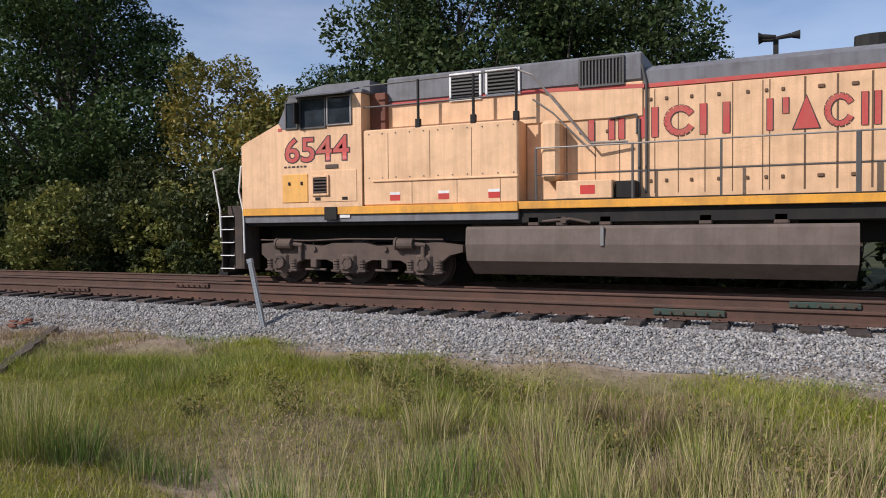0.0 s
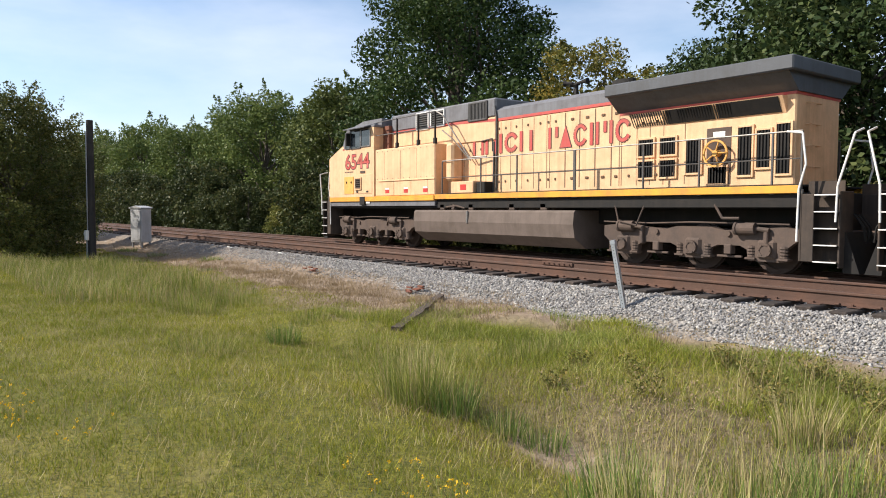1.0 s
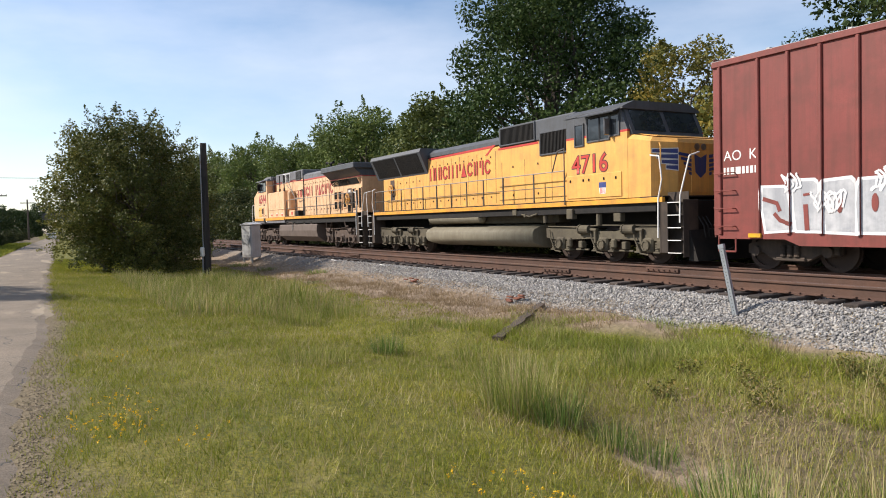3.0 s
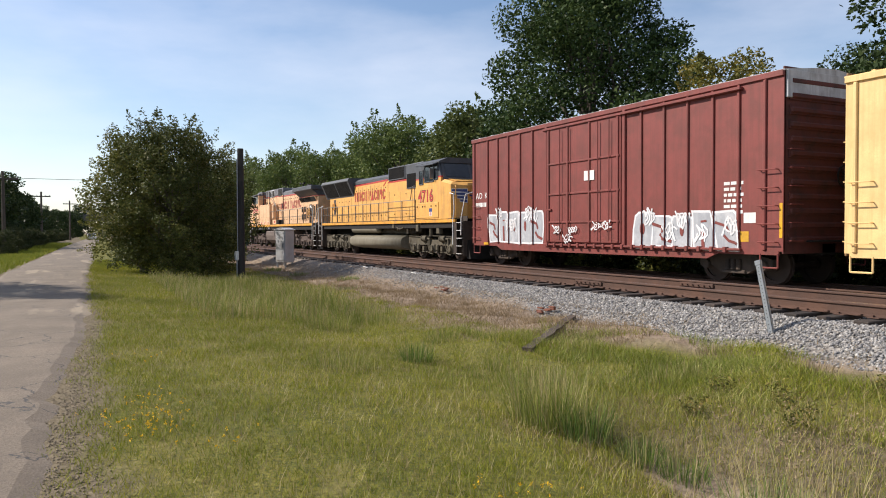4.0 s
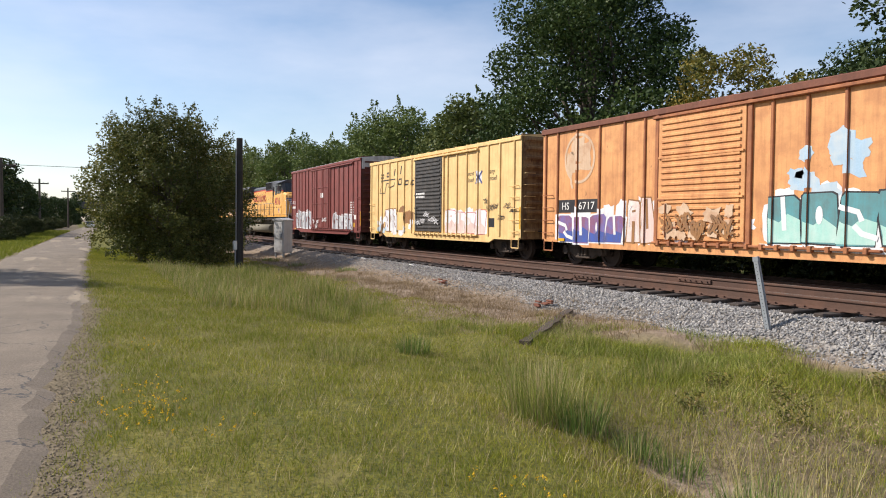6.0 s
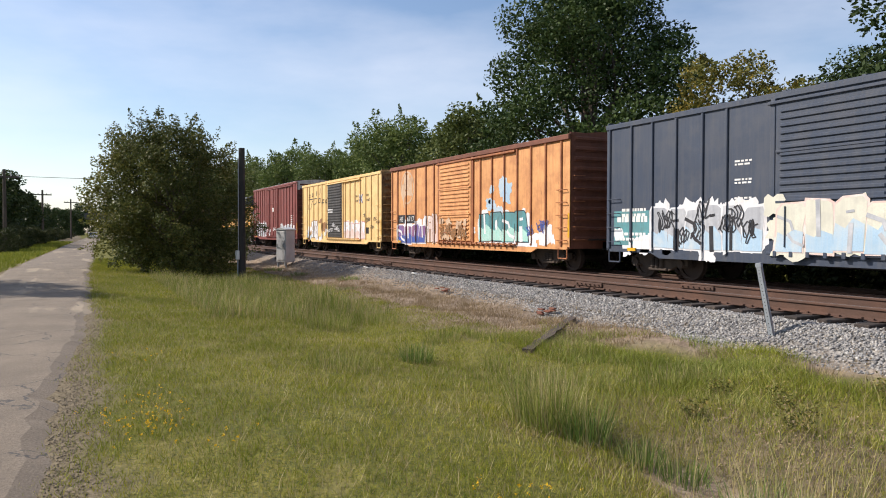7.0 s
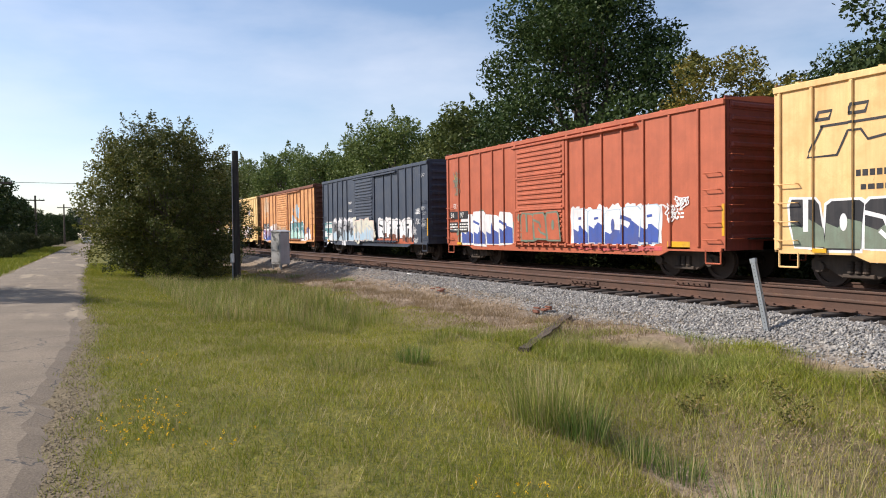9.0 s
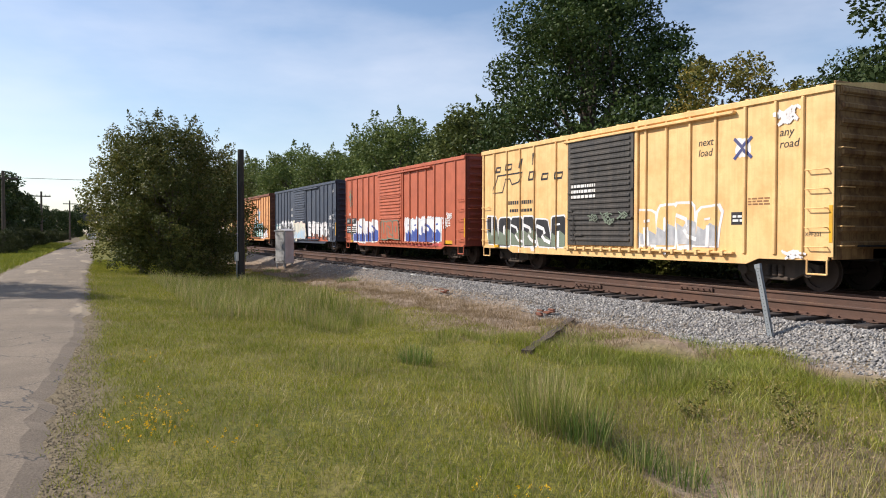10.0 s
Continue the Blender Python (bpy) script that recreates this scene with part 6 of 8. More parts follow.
    seams(lo, dx, [9.9, 10.6, 11.2, 11.9, 12.5], 1.95, 3.35, -0.96)
    seams(lo, dx, [19.0, 20.4, 21.9], 1.95, 3.4, -1.16)
    for u0, u1, shapes in ((13.15, 15.2, "nnion"), (15.4, 18.0, "faoifio")):
        brand_bars(lo, dx, u0, u1, 3.08, 3.62, shapes, "red", "outline", -0.968, "red painted company name as plain shapes")
    part("recess", Shape(dx).box(9.15, 9.6, -0.97, -0.9, 2.4, 3.35, 0.01), M["truck_brown"], lo)
    bw = Shape(dx).ring((9.4, -1.08, 2.9), "y", 0.2, 0.24, 0.04, 20)
    for k in range(4):
        a = k * 0.785
        bw.cyl((9.4 - 0.22 * math.cos(a), -1.08, 2.9 - 0.22 * math.sin(a)), (9.4 + 0.22 * math.cos(a), -1.08, 2.9 + 0.22 * math.sin(a)), 0.015, 6)
    part("brake_wheel", bw.cyl((9.4, -1.1, 2.9), (9.4, -0.95, 2.9), 0.05, 10), M["yellow"], lo)
    handrail(lo, dx, [8.45, 9.35, 10.3, 11.3, 12.3, 13.4, 14.6, 15.8, 17.0, 18.2, 19.5, 21.3, 22.9], -1.46, 1.7, 2.82, 2.34, "rail_grey")
    handrail(lo, dx, [8.45, 10.3, 12.3, 14.6, 17.0, 19.5, 22.0], 1.46, 1.7, 2.82, 2.34, "rail_grey")
    part("grab_rail", Shape(dx).tube([(22.3, -1.46, 2.82), (22.62, -1.5, 3.45), (23.0, -1.54, 3.5), (23.0, -1.54, 1.75)], 0.02, 8), M["rail_grey"], lo)
    rp = [(math.cos(a) * 1.45, 0.76 + math.sin(a) * 0.46) for a in np.linspace(0, 6.283, 25)[:-1]]
    rp = [(y, max(0.32, min(1.2, z))) for y, z in [(max(-1.48, min(1.48, y * 1.12)), z) for y, z in rp]]
    ft = part("fuel_tank", Shape(dx).prism(rp, "x", 13.65, 21.2), M["tank_olive"], lo, "dusty olive fuel tank with rounded side")
    for p in ft.data.polygons:
        p.use_smooth = len(p.vertices) == 4
    part("air_reservoir", Shape(dx).cyl((13.75, -1.22, 1.43), (17.7, -1.22, 1.43), 0.19, 18).cyl((13.65, -1.22, 1.43), (13.75, -1.22, 1.43), 0.12, 14, 0.19).cyl((17.7, -1.22, 1.43), (17.82, -1.22, 1.43), 0.19, 14, 0.1), M["tank_olive"], lo, "long cylindrical air tank")
    und = Shape(dx).box(13.0, 22.0, -1.0, 1.0, 1.2, 1.5, 0.02).box(20.0, 20.25, -1.46, -1.3, 1.46, 1.72, 0.02)
    und.tube([(20.5, -1.4, 1.5), (21.0, -1.45, 1.42), (21.4, -1.42, 1.5)], 0.03, 8).cyl((20.75, -1.47, 1.46), (20.75, -1.4, 1.46), 0.06, 12).cyl((21.7, -1.3, 1.2), (21.7, -1.3, 1.6), 0.08, 10)
    und.box(23.0, 23.3, -1.5, -1.3, 1.3, 1.62, 0.02).box(25.0, 25.3, -1.4, -1.2, 1.2, 1.5, 0.02).cyl((24.3, -1.3, 1.1), (24.3, -1.3, 1.5), 0.09, 10)
    part("piping", und, M["truck_olive"], lo)
    loco_truck(lo, dx, (9.2, 11.0, 12.6), "truck_olive", "plain")
    loco_truck(lo, dx, (22.4, 24.4, 26.2), "truck_olive", "plain")
    end_steps(lo, dx, 8.3, -1, "truck_dark")
    end_steps(lo, dx, 26.9, 1, "truck_dark")
    return lo


M["sticker"] = paint("reflective yellow sticker", (0.75, 0.40, 0.02), 0.4, streak=0.1)
M["seam"] = paint("dirty door gap", (0.15, 0.085, 0.045), 0.8, streak=0)
M["rail_top"] = paint("worn grey handrail", (0.30, 0.28, 0.25), 0.5, 0.3)
M["blue"] = paint("emblem blue paint", (0.035, 0.06, 0.22), 0.5)
M["g_white"] = paint("white spray paint", (0.78, 0.78, 0.78), 0.6, dirt=(0.45, 0.4, 0.38), dirt_amount=0.35, streak=0.3)
M["g_pale"] = paint("pale blue spray paint", (0.35, 0.50, 0.62), 0.6, dirt=(0.6, 0.6, 0.55), dirt_amount=0.5)
M["g_blue"] = paint("blue spray paint", (0.05, 0.10, 0.38), 0.55)
M["g_black"] = paint("black spray paint", (0.015, 0.016, 0.02), 0.55, dirt=(0.07, 0.06, 0.06))
M["g_purple"] = paint("purple spray paint", (0.24, 0.10, 0.17), 0.55, dirt=(0.15, 0.16, 0.42), dirt_amount=0.8)
M["g_teal"] = paint("teal spray paint", (0.10, 0.30, 0.32), 0.55)
M["g_pink"] = paint("red spray paint", (0.60, 0.10, 0.10), 0.55)
M["g_brown"] = paint("tan spray paint", (0.32, 0.15, 0.05), 0.6)
M["g_grey"] = paint("grey spray paint", (0.34, 0.35, 0.37), 0.6, dirt=(0.62, 0.62, 0.62), dirt_amount=0.6)
M["g_ivory"] = paint("ivory spray paint", (0.66, 0.64, 0.52), 0.6, dirt=(0.42, 0.40, 0.34), dirt_amount=0.4)
M["g_blush"] = paint("faded pink spray paint", (0.66, 0.48, 0.42), 0.6, dirt=(0.78, 0.72, 0.66), dirt_amount=0.7)
M["g_mint"] = paint("mint spray paint", (0.34, 0.60, 0.52), 0.6, dirt=(0.6, 0.66, 0.6), dirt_amount=0.4)
# End turned from the sun: its shade is put into the paint, with grime.
M["maroon_end_shade"] = paint("grimy oxide red end darkened for shade", (0.13, 0.040, 0.032), 0.75, dirt=(0.05, 0.03, 0.025), dirt_amount=0.7)
# The dark base carries the end's shade; the rust stains are its own.
M["end_brown_shade"] = paint("rust-stained yellow end darkened for shade", (0.36, 0.22, 0.09), 0.75, dirt=(0.12, 0.06, 0.03), dirt_amount=0.8, streak=0.7, rust=0.5)
M["g_green"] = paint("grey-green spray paint", (0.17, 0.22, 0.16), 0.6)


def railmarks(car, dx, u, side_u, big):
    """Black pool-car marks as plain shapes: slanted bars for the name, a bent bracket, the crossed-lines emblem."""
    s = []
    for k, (x, z, w, h) in enumerate(((0.30, 3.62, 0.30, 0.22), (1.05, 3.66, 0.34, 0.24), (1.95, 3.68, 0.10, 0.34), (2.75, 3.74, 0.10, 0.40), (2.55, 3.20, 0.34, 0.32), (3.35, 3.16, 0.34, 0.24), (4.15, 3.14, 0.36, 0.24))):
        if w < 0.2:
            s.append([(u + x, z), (u + x + w, z), (u + x + w + 0.12, z + h), (u + x + 0.12, z + h)])
        else:
            a, b, c, d = u + x, u + x + w, z, z + h
            s.append(stroke([(a, c + 0.03), (a + 0.06, d - 0.03), (b + 0.06, d - 0.03), (b, c + 0.03), (a - 0.03, c + 0.03)], 0.075))
    s.append(stroke([(u + 0.45, 3.50), (u + 0.10, 2.86), (u + 0.78, 2.86), (u + 1.02, 3.34), (u + 1.30, 3.34), (u + 1.45, 3.12), (u + 2.0, 3.20), (u + 2.15, 3.52), (u + 0.40, 3.50)], 0.055))
    part("painted_mark", daub(s, dx, -1.6, big, 0.05, 0.006), M["g_black"], car, "black pool-car emblem as plain shapes")
    cx, cz = side_u
    part("painted_mark", daub([cloud(cx - 0.25, cx + 0.25, cz - 0.27, cz + 0.27, random.Random(3), 16, 0.3)], dx, -1.6, big, 0.05, 0.004), M["g_white"], car)
    part("painted_mark", daub([stroke([(cx - 0.26, cz - 0.25), (cx, cz), (cx + 0.26, cz + 0.25)], 0.08), stroke([(cx - 0.26, cz + 0.25), (cx, cz), (cx + 0.26, cz - 0.25)], 0.08)], dx, -1.6, big, 0.05, 0.009), M["blue"], car, "blue crossed-lines emblem on a white patch")


def build_train():
    locomotive_old()
    locomotive_new()
    # oxide-red high-roof car
    rb = [28.95, 30.0, 30.75, 31.5, 32.3, 33.1, 38.6, 39.5, 40.35, 41.2, 42.0, 42.75]
    car, dx = boxcar(28.75, 43.25, "maroon", "tall oxide-red boxcar with plug door and white graffiti", 4.96, rb, (34.05, 37.8), "roof_white", door_kind="plug", end="maroon_end_shade")
    part("end_band", Shape(dx).box(43.24, 43.31, -1.55, 1.55, 4.35, 4.98, 0.01), M["roof_white"], car, "white upper end panel")
    lettering(car, dx, "AO  K", 29.05, 2.6, 0.34, "white", -1.6, "white stencilled letters")
    small_print(car, dx, 29.05, 29.95, 2.2, 2.5, "white", 1, 31)
    graffiti(car, dx, 30.1, 33.7, 0.88, 2.0, "g_grey", "g_white", None, 21, rb, 0.05, 5, 0.07, slot="maroon")
    tags(car, dx, 30.2, 33.6, 1.3, 2.0, "g_white", 23, 5, rb, wide=0.045, tall=0.3)
    graffiti(car, dx, 38.3, 42.0, 0.85, 1.8, "g_grey", "g_white", None, 22, rb, 0.05, 5, 0.06, slot="maroon")
    tags(car, dx, 38.4, 42.0, 1.2, 1.8, "g_white", 24, 5, rb, wide=0.045, tall=0.28)
    tags(car, dx, 34.3, 37.4, 1.0, 1.5, "g_white", 5, 5, y=-1.72)
    small_print(car, dx, 41.55, 42.15, 1.7, 2.55, "white", 6, 2)
    plate(car, dx, 42.15, 42.5, 1.5, 1.75, "white", -1.6, "data_plate")
    plate(car, dx, 36.1, 36.6, 2.9, 3.2, "white", -1.675, "painted_mark", "white painted company mark as plain shape", 0.02)
    plate(car, dx, 41.9, 42.3, 1.05, 1.3, "sticker", -1.6, "data_plate")
    # first yellow pool car
    rb = [44.95, 45.9, 46.45, 47.45, 48.43, 49.3, 50.15, 53.9, 54.75, 55.6, 56.5, 57.35, 58.2, 59.2]
    car, dx = boxcar(44.72, 59.65, "boxcar_yellow", "faded yellow pool boxcar with black ribbed door and graffiti", 4.5, rb, (50.65, 53.4), door_mat="door_black", end="end_brown_shade", door_panels=3)
    railmarks(car, dx, 46.0, (56.58, 3.18), rb)
    lettering(car, dx, "next\nload", 55.68, 3.28, 0.27, "g_black", -1.6, "black stencilled words", 0.2)
    lettering(car, dx, "any\nroad", 57.42, 3.28, 0.27, "g_black", -1.6, "black stencilled words", 0.2)
    patches(car, dx, 45.9, 50.3, 0.95, 1.7, "g_brown", 34, 16, 0.4, rb)
    patches(car, dx, 45.9, 50.3, 0.85, 1.5, "g_white", 35, 14, 0.34, rb, lift=0.008)
    graffiti(car, dx, 46.9, 48.35, 0.9, 2.05, "g_white", "g_brown", None, 31, rb, 0.05, 3, 0.05)
    patches(car, dx, 45.9, 47.0, 0.85, 1.1, "g_pale", 36, 5, 0.2, rb, lift=0.013)
    graffiti(car, dx, 53.75, 57.15, 0.86, 1.92, "g_white", "g_pink", "g_white", 37, rb, 0.05, 4, 0.03, second="g_blush", slot="g_blush", halo=0.1)
    plate(car, dx, 48.4, 49.25, 0.98, 1.85, "boxcar_yellow", -1.62, "repair_panel", "clean yellow repainted panel", 0.01)
    tags(car, dx, 50.85, 53.2, 1.3, 1.75, "g_white", 7, 8, y=-1.715, tall=0.13, wide=0.018)
    tags(car, dx, 57.1, 59.3, 1.45, 2.25, "g_black", 8, 6, rb, tall=0.13, wide=0.02)
    plate(car, dx, 57.35, 57.8, 1.2, 1.55, "g_black", -1.6, "data_plate")
    small_print(car, dx, 50.9, 51.8, 2.45, 2.75, "white", 2, 5, -1.715)
    # rust-streaked orange car
    rb = [61.2, 61.88, 62.9, 64.03, 65.15, 66.0, 70.2, 71.1, 72.0, 72.9, 73.8, 74.7, 75.6]
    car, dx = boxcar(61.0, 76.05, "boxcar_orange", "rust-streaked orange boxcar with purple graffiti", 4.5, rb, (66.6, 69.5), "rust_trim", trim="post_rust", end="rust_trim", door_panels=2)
    part("roof_edge", Shape(dx).box(60.98, 76.07, -1.68, -1.58, 4.36, 4.54, 0.02), M["rust_trim"], car, "rusted brown roof edge")
    plate(car, dx, 61.95, 62.83, 1.72, 2.14, "g_black", -1.6, "number_panel")
    plate(car, dx, 62.94, 63.98, 1.72, 2.14, "g_black", -1.6, "number_panel")
    lettering(car, dx, "HS", 62.12, 1.82, 0.34, "white", -1.606, "white stencilled letters on black")
    lettering(car, dx, "6717", 63.0, 1.82, 0.34, "white", -1.606, "white stencilled number on black", squeeze=1.2)
    graffiti(car, dx, 61.92, 65.15, 0.74, 1.74, "g_purple", "g_white", "g_white", 41, rb, 0.05, 4, 0.06, second="g_blue", slot="g_white", halo=0.5)
    patches(car, dx, 65.3, 69.6, 1.0, 2.0, "g_white", 44, 16, 0.36, rb)
    graffiti(car, dx, 65.3, 66.4, 0.8, 2.1, "g_blush", "g_brown", None, 42, rb, 0.05, 2, 0.05)
    patches(car, dx, 66.8, 69.3, 1.0, 1.8, "ghost", 46, 14, 0.3, y=-1.712)
    tags(car, dx, 66.8, 69.3, 1.1, 1.7, "g_brown", 47, 5, y=-1.715, tall=0.3, wide=0.06)
    patches(car, dx, 70.2, 72.4, 2.0, 3.1, "g_pale", 45, 11, 0.42, rb)
    graffiti(car, dx, 70.1, 73.6, 0.9, 2.1, "g_teal", "g_black", "g_white", 43, rb, 0.05, 4, 0.04, second="g_mint", slot="g_white", halo=0.3)
    patches(car, dx, 73.6, 75.2, 0.95, 1.7, "g_white", 48, 9, 0.32, rb)
    tags(car, dx, 73.7, 75.0, 1.2, 1.6, "g_blue", 49, 3, rb, tall=0.22)
    part("sill_patch", Shape(dx).box(69.9, 74.2, -1.612, -1.59, 0.80, 0.93, 0.004), M["g_white"], car, "white spray along the sill")
    rg = random.Random(8)
    moon = [cloud(63.0 + 0.52 * rg.uniform(-1, 1) - 0.24, 63.0 + 0.52 * rg.uniform(-1, 1) + 0.24, 3.42 + 0.5 * rg.uniform(-1, 1) - 0.28, 3.42 + 0.5 * rg.uniform(-1, 1) + 0.3, rg, 14, 0.5) for k in range(16)]
    moon = [q for q in moon if max(p[0] for p in q) - min(p[0] for p in q) < 1.1]
    part("painted_mark", daub(moon, dx, -1.6, rb, 0.05, 0.004), M["ghost"], car, "bleached round emblem worn to a scar")
    rim = [(63.02 + 0.74 * math.cos(q), 3.45 + 0.76 * math.sin(q)) for q in np.linspace(-1.9, 4.1, 26)] + [(62.62, 2.62), (62.7, 2.5)]
    part("painted_mark", daub([stroke([p, q], 0.09) for p, q in zip(rim, rim[1:])], dx, -1.6, rb, 0.05, 0.008), M["ghost"], car, "bleached rim of the emblem")
    # navy car
    rb = [78.05, 79.0, 79.85, 80.75, 81.67, 82.45, 88.0, 89.0, 89.85, 90.75, 91.5, 92.45]
    car, dx = boxcar(77.9, 93.15, "boxcar_blue", "faded navy boxcar with white block graffiti along its foot", 4.52, rb, (83.9, 86.6), "boxcar_blue", door_panels=2)
    plate(car, dx, 78.25, 79.75, 0.95, 1.95, "g_teal", -1.6, "number_panel", "faded teal number panel", 0.004)
    small_print(car, dx, 78.4, 79.6, 1.05, 1.35, "white", 2, 61, -1.604)
    small_print(car, dx, 78.4, 79.7, 1.55, 1.85, "white", 1, 62, -1.604)
    patches(car, dx, 78.2, 83.6, 0.82, 1.3, "g_white", 55, 20, 0.32, rb)
    graffiti(car, dx, 79.85, 83.55, 0.82, 2.1, "g_grey", "g_white", "g_white", 51, rb, 0.05, 6, 0.04, second="g_pale", slot="g_black", halo=0.2)
    tags(car, dx, 79.9, 83.4, 1.2, 1.9, "g_black", 56, 8, rb, tall=0.34, wide=0.03)
    patches(car, dx, 83.9, 86.9, 0.95, 1.95, "g_ivory", 57, 26, 0.34, y=-1.712)
    graffiti(car, dx, 84.0, 86.8, 0.86, 2.12, "g_ivory", "g_blush", None, 52, (), 0.05, 4, 0.05, -1.715, second="g_pale", slot="g_grey")
    patches(car, dx, 87.2, 91.5, 0.9, 1.15, "rust_trim", 58, 16, 0.26, rb)
    graffiti(car, dx, 87.3, 91.45, 1.0, 2.02, "g_white", "g_black", "g_white", 54, rb, 0.05, 4, 0.03, slot="g_black", halo=0.16, flat=0.22)
    patches(car, dx, 87.3, 91.4, 0.98, 1.12, "rust_trim", 59, 12, 0.16, rb, lift=0.02)
    tags(car, dx, 91.6, 92.3, 0.9, 2.35, "g_white", 9, 6, rb, tall=0.17, wide=0.02)
    tags(car, dx, 92.55, 92.8, 1.2, 4.0, "g_grey", 10, 7, tall=0.1, wide=0.016)
    plate(car, dx, 91.0, 91.4, 1.35, 1.65, "g_teal", -1.6, "data_plate")
    for z in (2.05, 2.5, 2.95):
        small_print(car, dx, 82.7, 83.2, z, z + 0.16, "white", 2, int(z * 9))
    small_print(car, dx, 78.6, 79.6, 1.75, 2.05, "white", 2, 6)
    part("sill_patch", Shape(dx).box(87.0, 91.6, -1.612, -1.59, 0.76, 1.0, 0.004), M["boxcar_red"], car, "red primer along the sill")
    # orange-red car
    rb = [95.2, 96.1, 97.0, 97.9, 98.8, 99.6, 104.3, 105.2, 106.1, 107.0, 108.0, 109.0]
    car, dx = boxcar(95.0, 109.85, "boxcar_red", "orange-red boxcar with blue and white graffiti", 4.52, rb, (100.5, 103.4), end="maroon", door_panels=2)
    patches(car, dx, 95.9, 100.4, 0.95, 1.9, "g_green", 64, 16, 0.38, rb)
    graffiti(car, dx, 96.3, 100.2, 0.78, 2.1, "g_white", "g_white", None, 61, rb, 0.05, 4, 0.07, second="g_blue", slot="g_blue")
    graffiti(car, dx, 103.75, 107.6, 0.86, 2.06, "g_white", "g_pale", "g_white", 62, rb, 0.05, 5, 0.03, second="g_blue", slot="g_blue", halo=0.12)
    patches(car, dx, 100.8, 103.3, 1.1, 1.95, "g_green", 65, 8, 0.3, y=-1.712)
    graffiti(car, dx, 100.9, 103.2, 1.0, 2.05, "boxcar_red", "g_green", None, 63, (), 0.05, 3, 0.07, -1.715, slot="g_green")
    tags(car, dx, 95.85, 96.05, 2.8, 4.0, "g_green", 66, 4, rb, tall=0.2)
    patches(car, dx, 95.8, 96.1, 3.4, 3.6, "sticker", 67, 2, 0.1, rb)
    tags(car, dx, 103.9, 107.5, 0.74, 0.80, "g_pink", 68, 8, rb, tall=0.06, y=-1.615)
    lettering(car, dx, "EE C", 95.62, 2.3, 0.27, "white", -1.6, "white stencilled letters")
    part("sill_patch", Shape(dx).box(103.8, 107.7, -1.612, -1.59, 0.74, 0.86, 0.004), M["g_pink"], car, "red spray band along the sill")
    tags(car, dx, 107.9, 108.6, 1.5, 2.2, "g_white", 11, 4, rb)
    small_print(car, dx, 107.95, 108.5, 1.6, 2.0, "white", 4, 7)
    plate(car, dx, 95.3, 96.05, 1.85, 2.16, "g_black", -1.622, "number_panel", "", 0.006)
    plate(car, dx, 96.15, 96.95, 1.85, 2.16, "g_black", -1.622, "number_panel", "", 0.006)
    lettering(car, dx, "84", 95.42, 1.9, 0.3, "white", -1.63, "white stencilled number on black")
    lettering(car, dx, "97", 96.25, 1.9, 0.3, "white", -1.63, "white stencilled number on black")
    plate(car, dx, 95.3, 96.05, 1.3, 1.72, "g_black", -1.622, "number_panel", "", 0.006)
    plate(car, dx, 96.15, 96.95, 1.3, 1.72, "g_black", -1.622, "number_panel", "", 0.006)
    small_print(car, dx, 95.36, 96.0, 1.35, 1.68, "white", 3, 9, -1.63)
    small_print(car, dx, 96.2, 96.9, 1.35, 1.68, "white", 3, 10, -1.63)
    plate(car, dx, 107.9, 108.7, 0.80, 1.0, "sticker", -1.6, "placard")
    # second yellow pool car
    rb = [111.4, 112.2, 113.1, 114.0, 114.9, 116.2, 120.5, 121.3, 122.15, 123.0, 123.9, 124.75, 125.45]
    car, dx = boxcar(111.25, 126.2, "boxcar_yellow_b", "stained yellow pool boxcar with black ribbed door and graffiti", 4.5, rb, (116.95, 120.05), trim="boxcar_yellow_b", roof="boxcar_yellow", end="end_brown_shade", door_mat="door_black", door_panels=3)
    railmarks(car, dx, 112.0, (123.83, 3.40), rb)
    lettering(car, dx, "next\nload", 122.42, 3.58, 0.27, "g_black", -1.6, "black stencilled words", 0.2)
    lettering(car, dx, "any\nroad", 124.84, 3.56, 0.27, "g_black", -1.6, "black stencilled words", 0.2)
    patches(car, dx, 111.7, 116.7, 0.82, 1.1, "g_white", 74, 16, 0.26, rb)
    graffiti(car, dx, 111.65, 116.75, 0.84, 1.95, "g_black", "g_white", None, 71, rb, 0.05, 6, 0.06, second="g_green", slot="g_white", flat=0.3)
    graffiti(car, dx, 120.2, 123.1, 0.95, 2.15, "boxcar_yellow_b", "g_white", None, 72, rb, 0.05, 4, 0.08, slot="g_white", second="g_grey")
    patches(car, dx, 120.2, 122.4, 0.8, 1.05, "g_white", 75, 8, 0.2, rb)
    tags(car, dx, 124.85, 125.35, 3.85, 4.05, "g_white", 12, 2, rb, wide=0.07, tall=0.22)
    tags(car, dx, 125.0, 125.4, 0.86, 0.92, "g_white", 15, 2, rb, wide=0.05, tall=0.1)
    tags(car, dx, 118.2, 119.7, 1.5, 1.95, "g_green", 13, 4, y=-1.715, tall=0.14)
    lettering(car, dx, "XPF201", 125.52, 1.28, 0.13, "g_black", -1.6, "small black stencilled code")
    small_print(car, dx, 113.2, 114.9, 2.32, 2.56, "g_black", 1, 16)
    plate(car, dx, 123.5, 123.95, 1.55, 1.86, "g_black", -1.6, "data_plate")
    small_print(car, dx, 123.55, 123.9, 1.6, 1.8, "white", 2, 11, -1.606)
    small_print(car, dx, 113.3, 115.0, 2.05, 2.25, "g_black", 1, 12)
    small_print(car, dx, 117.2, 118.4, 2.4, 2.9, "white", 3, 13, -1.715)
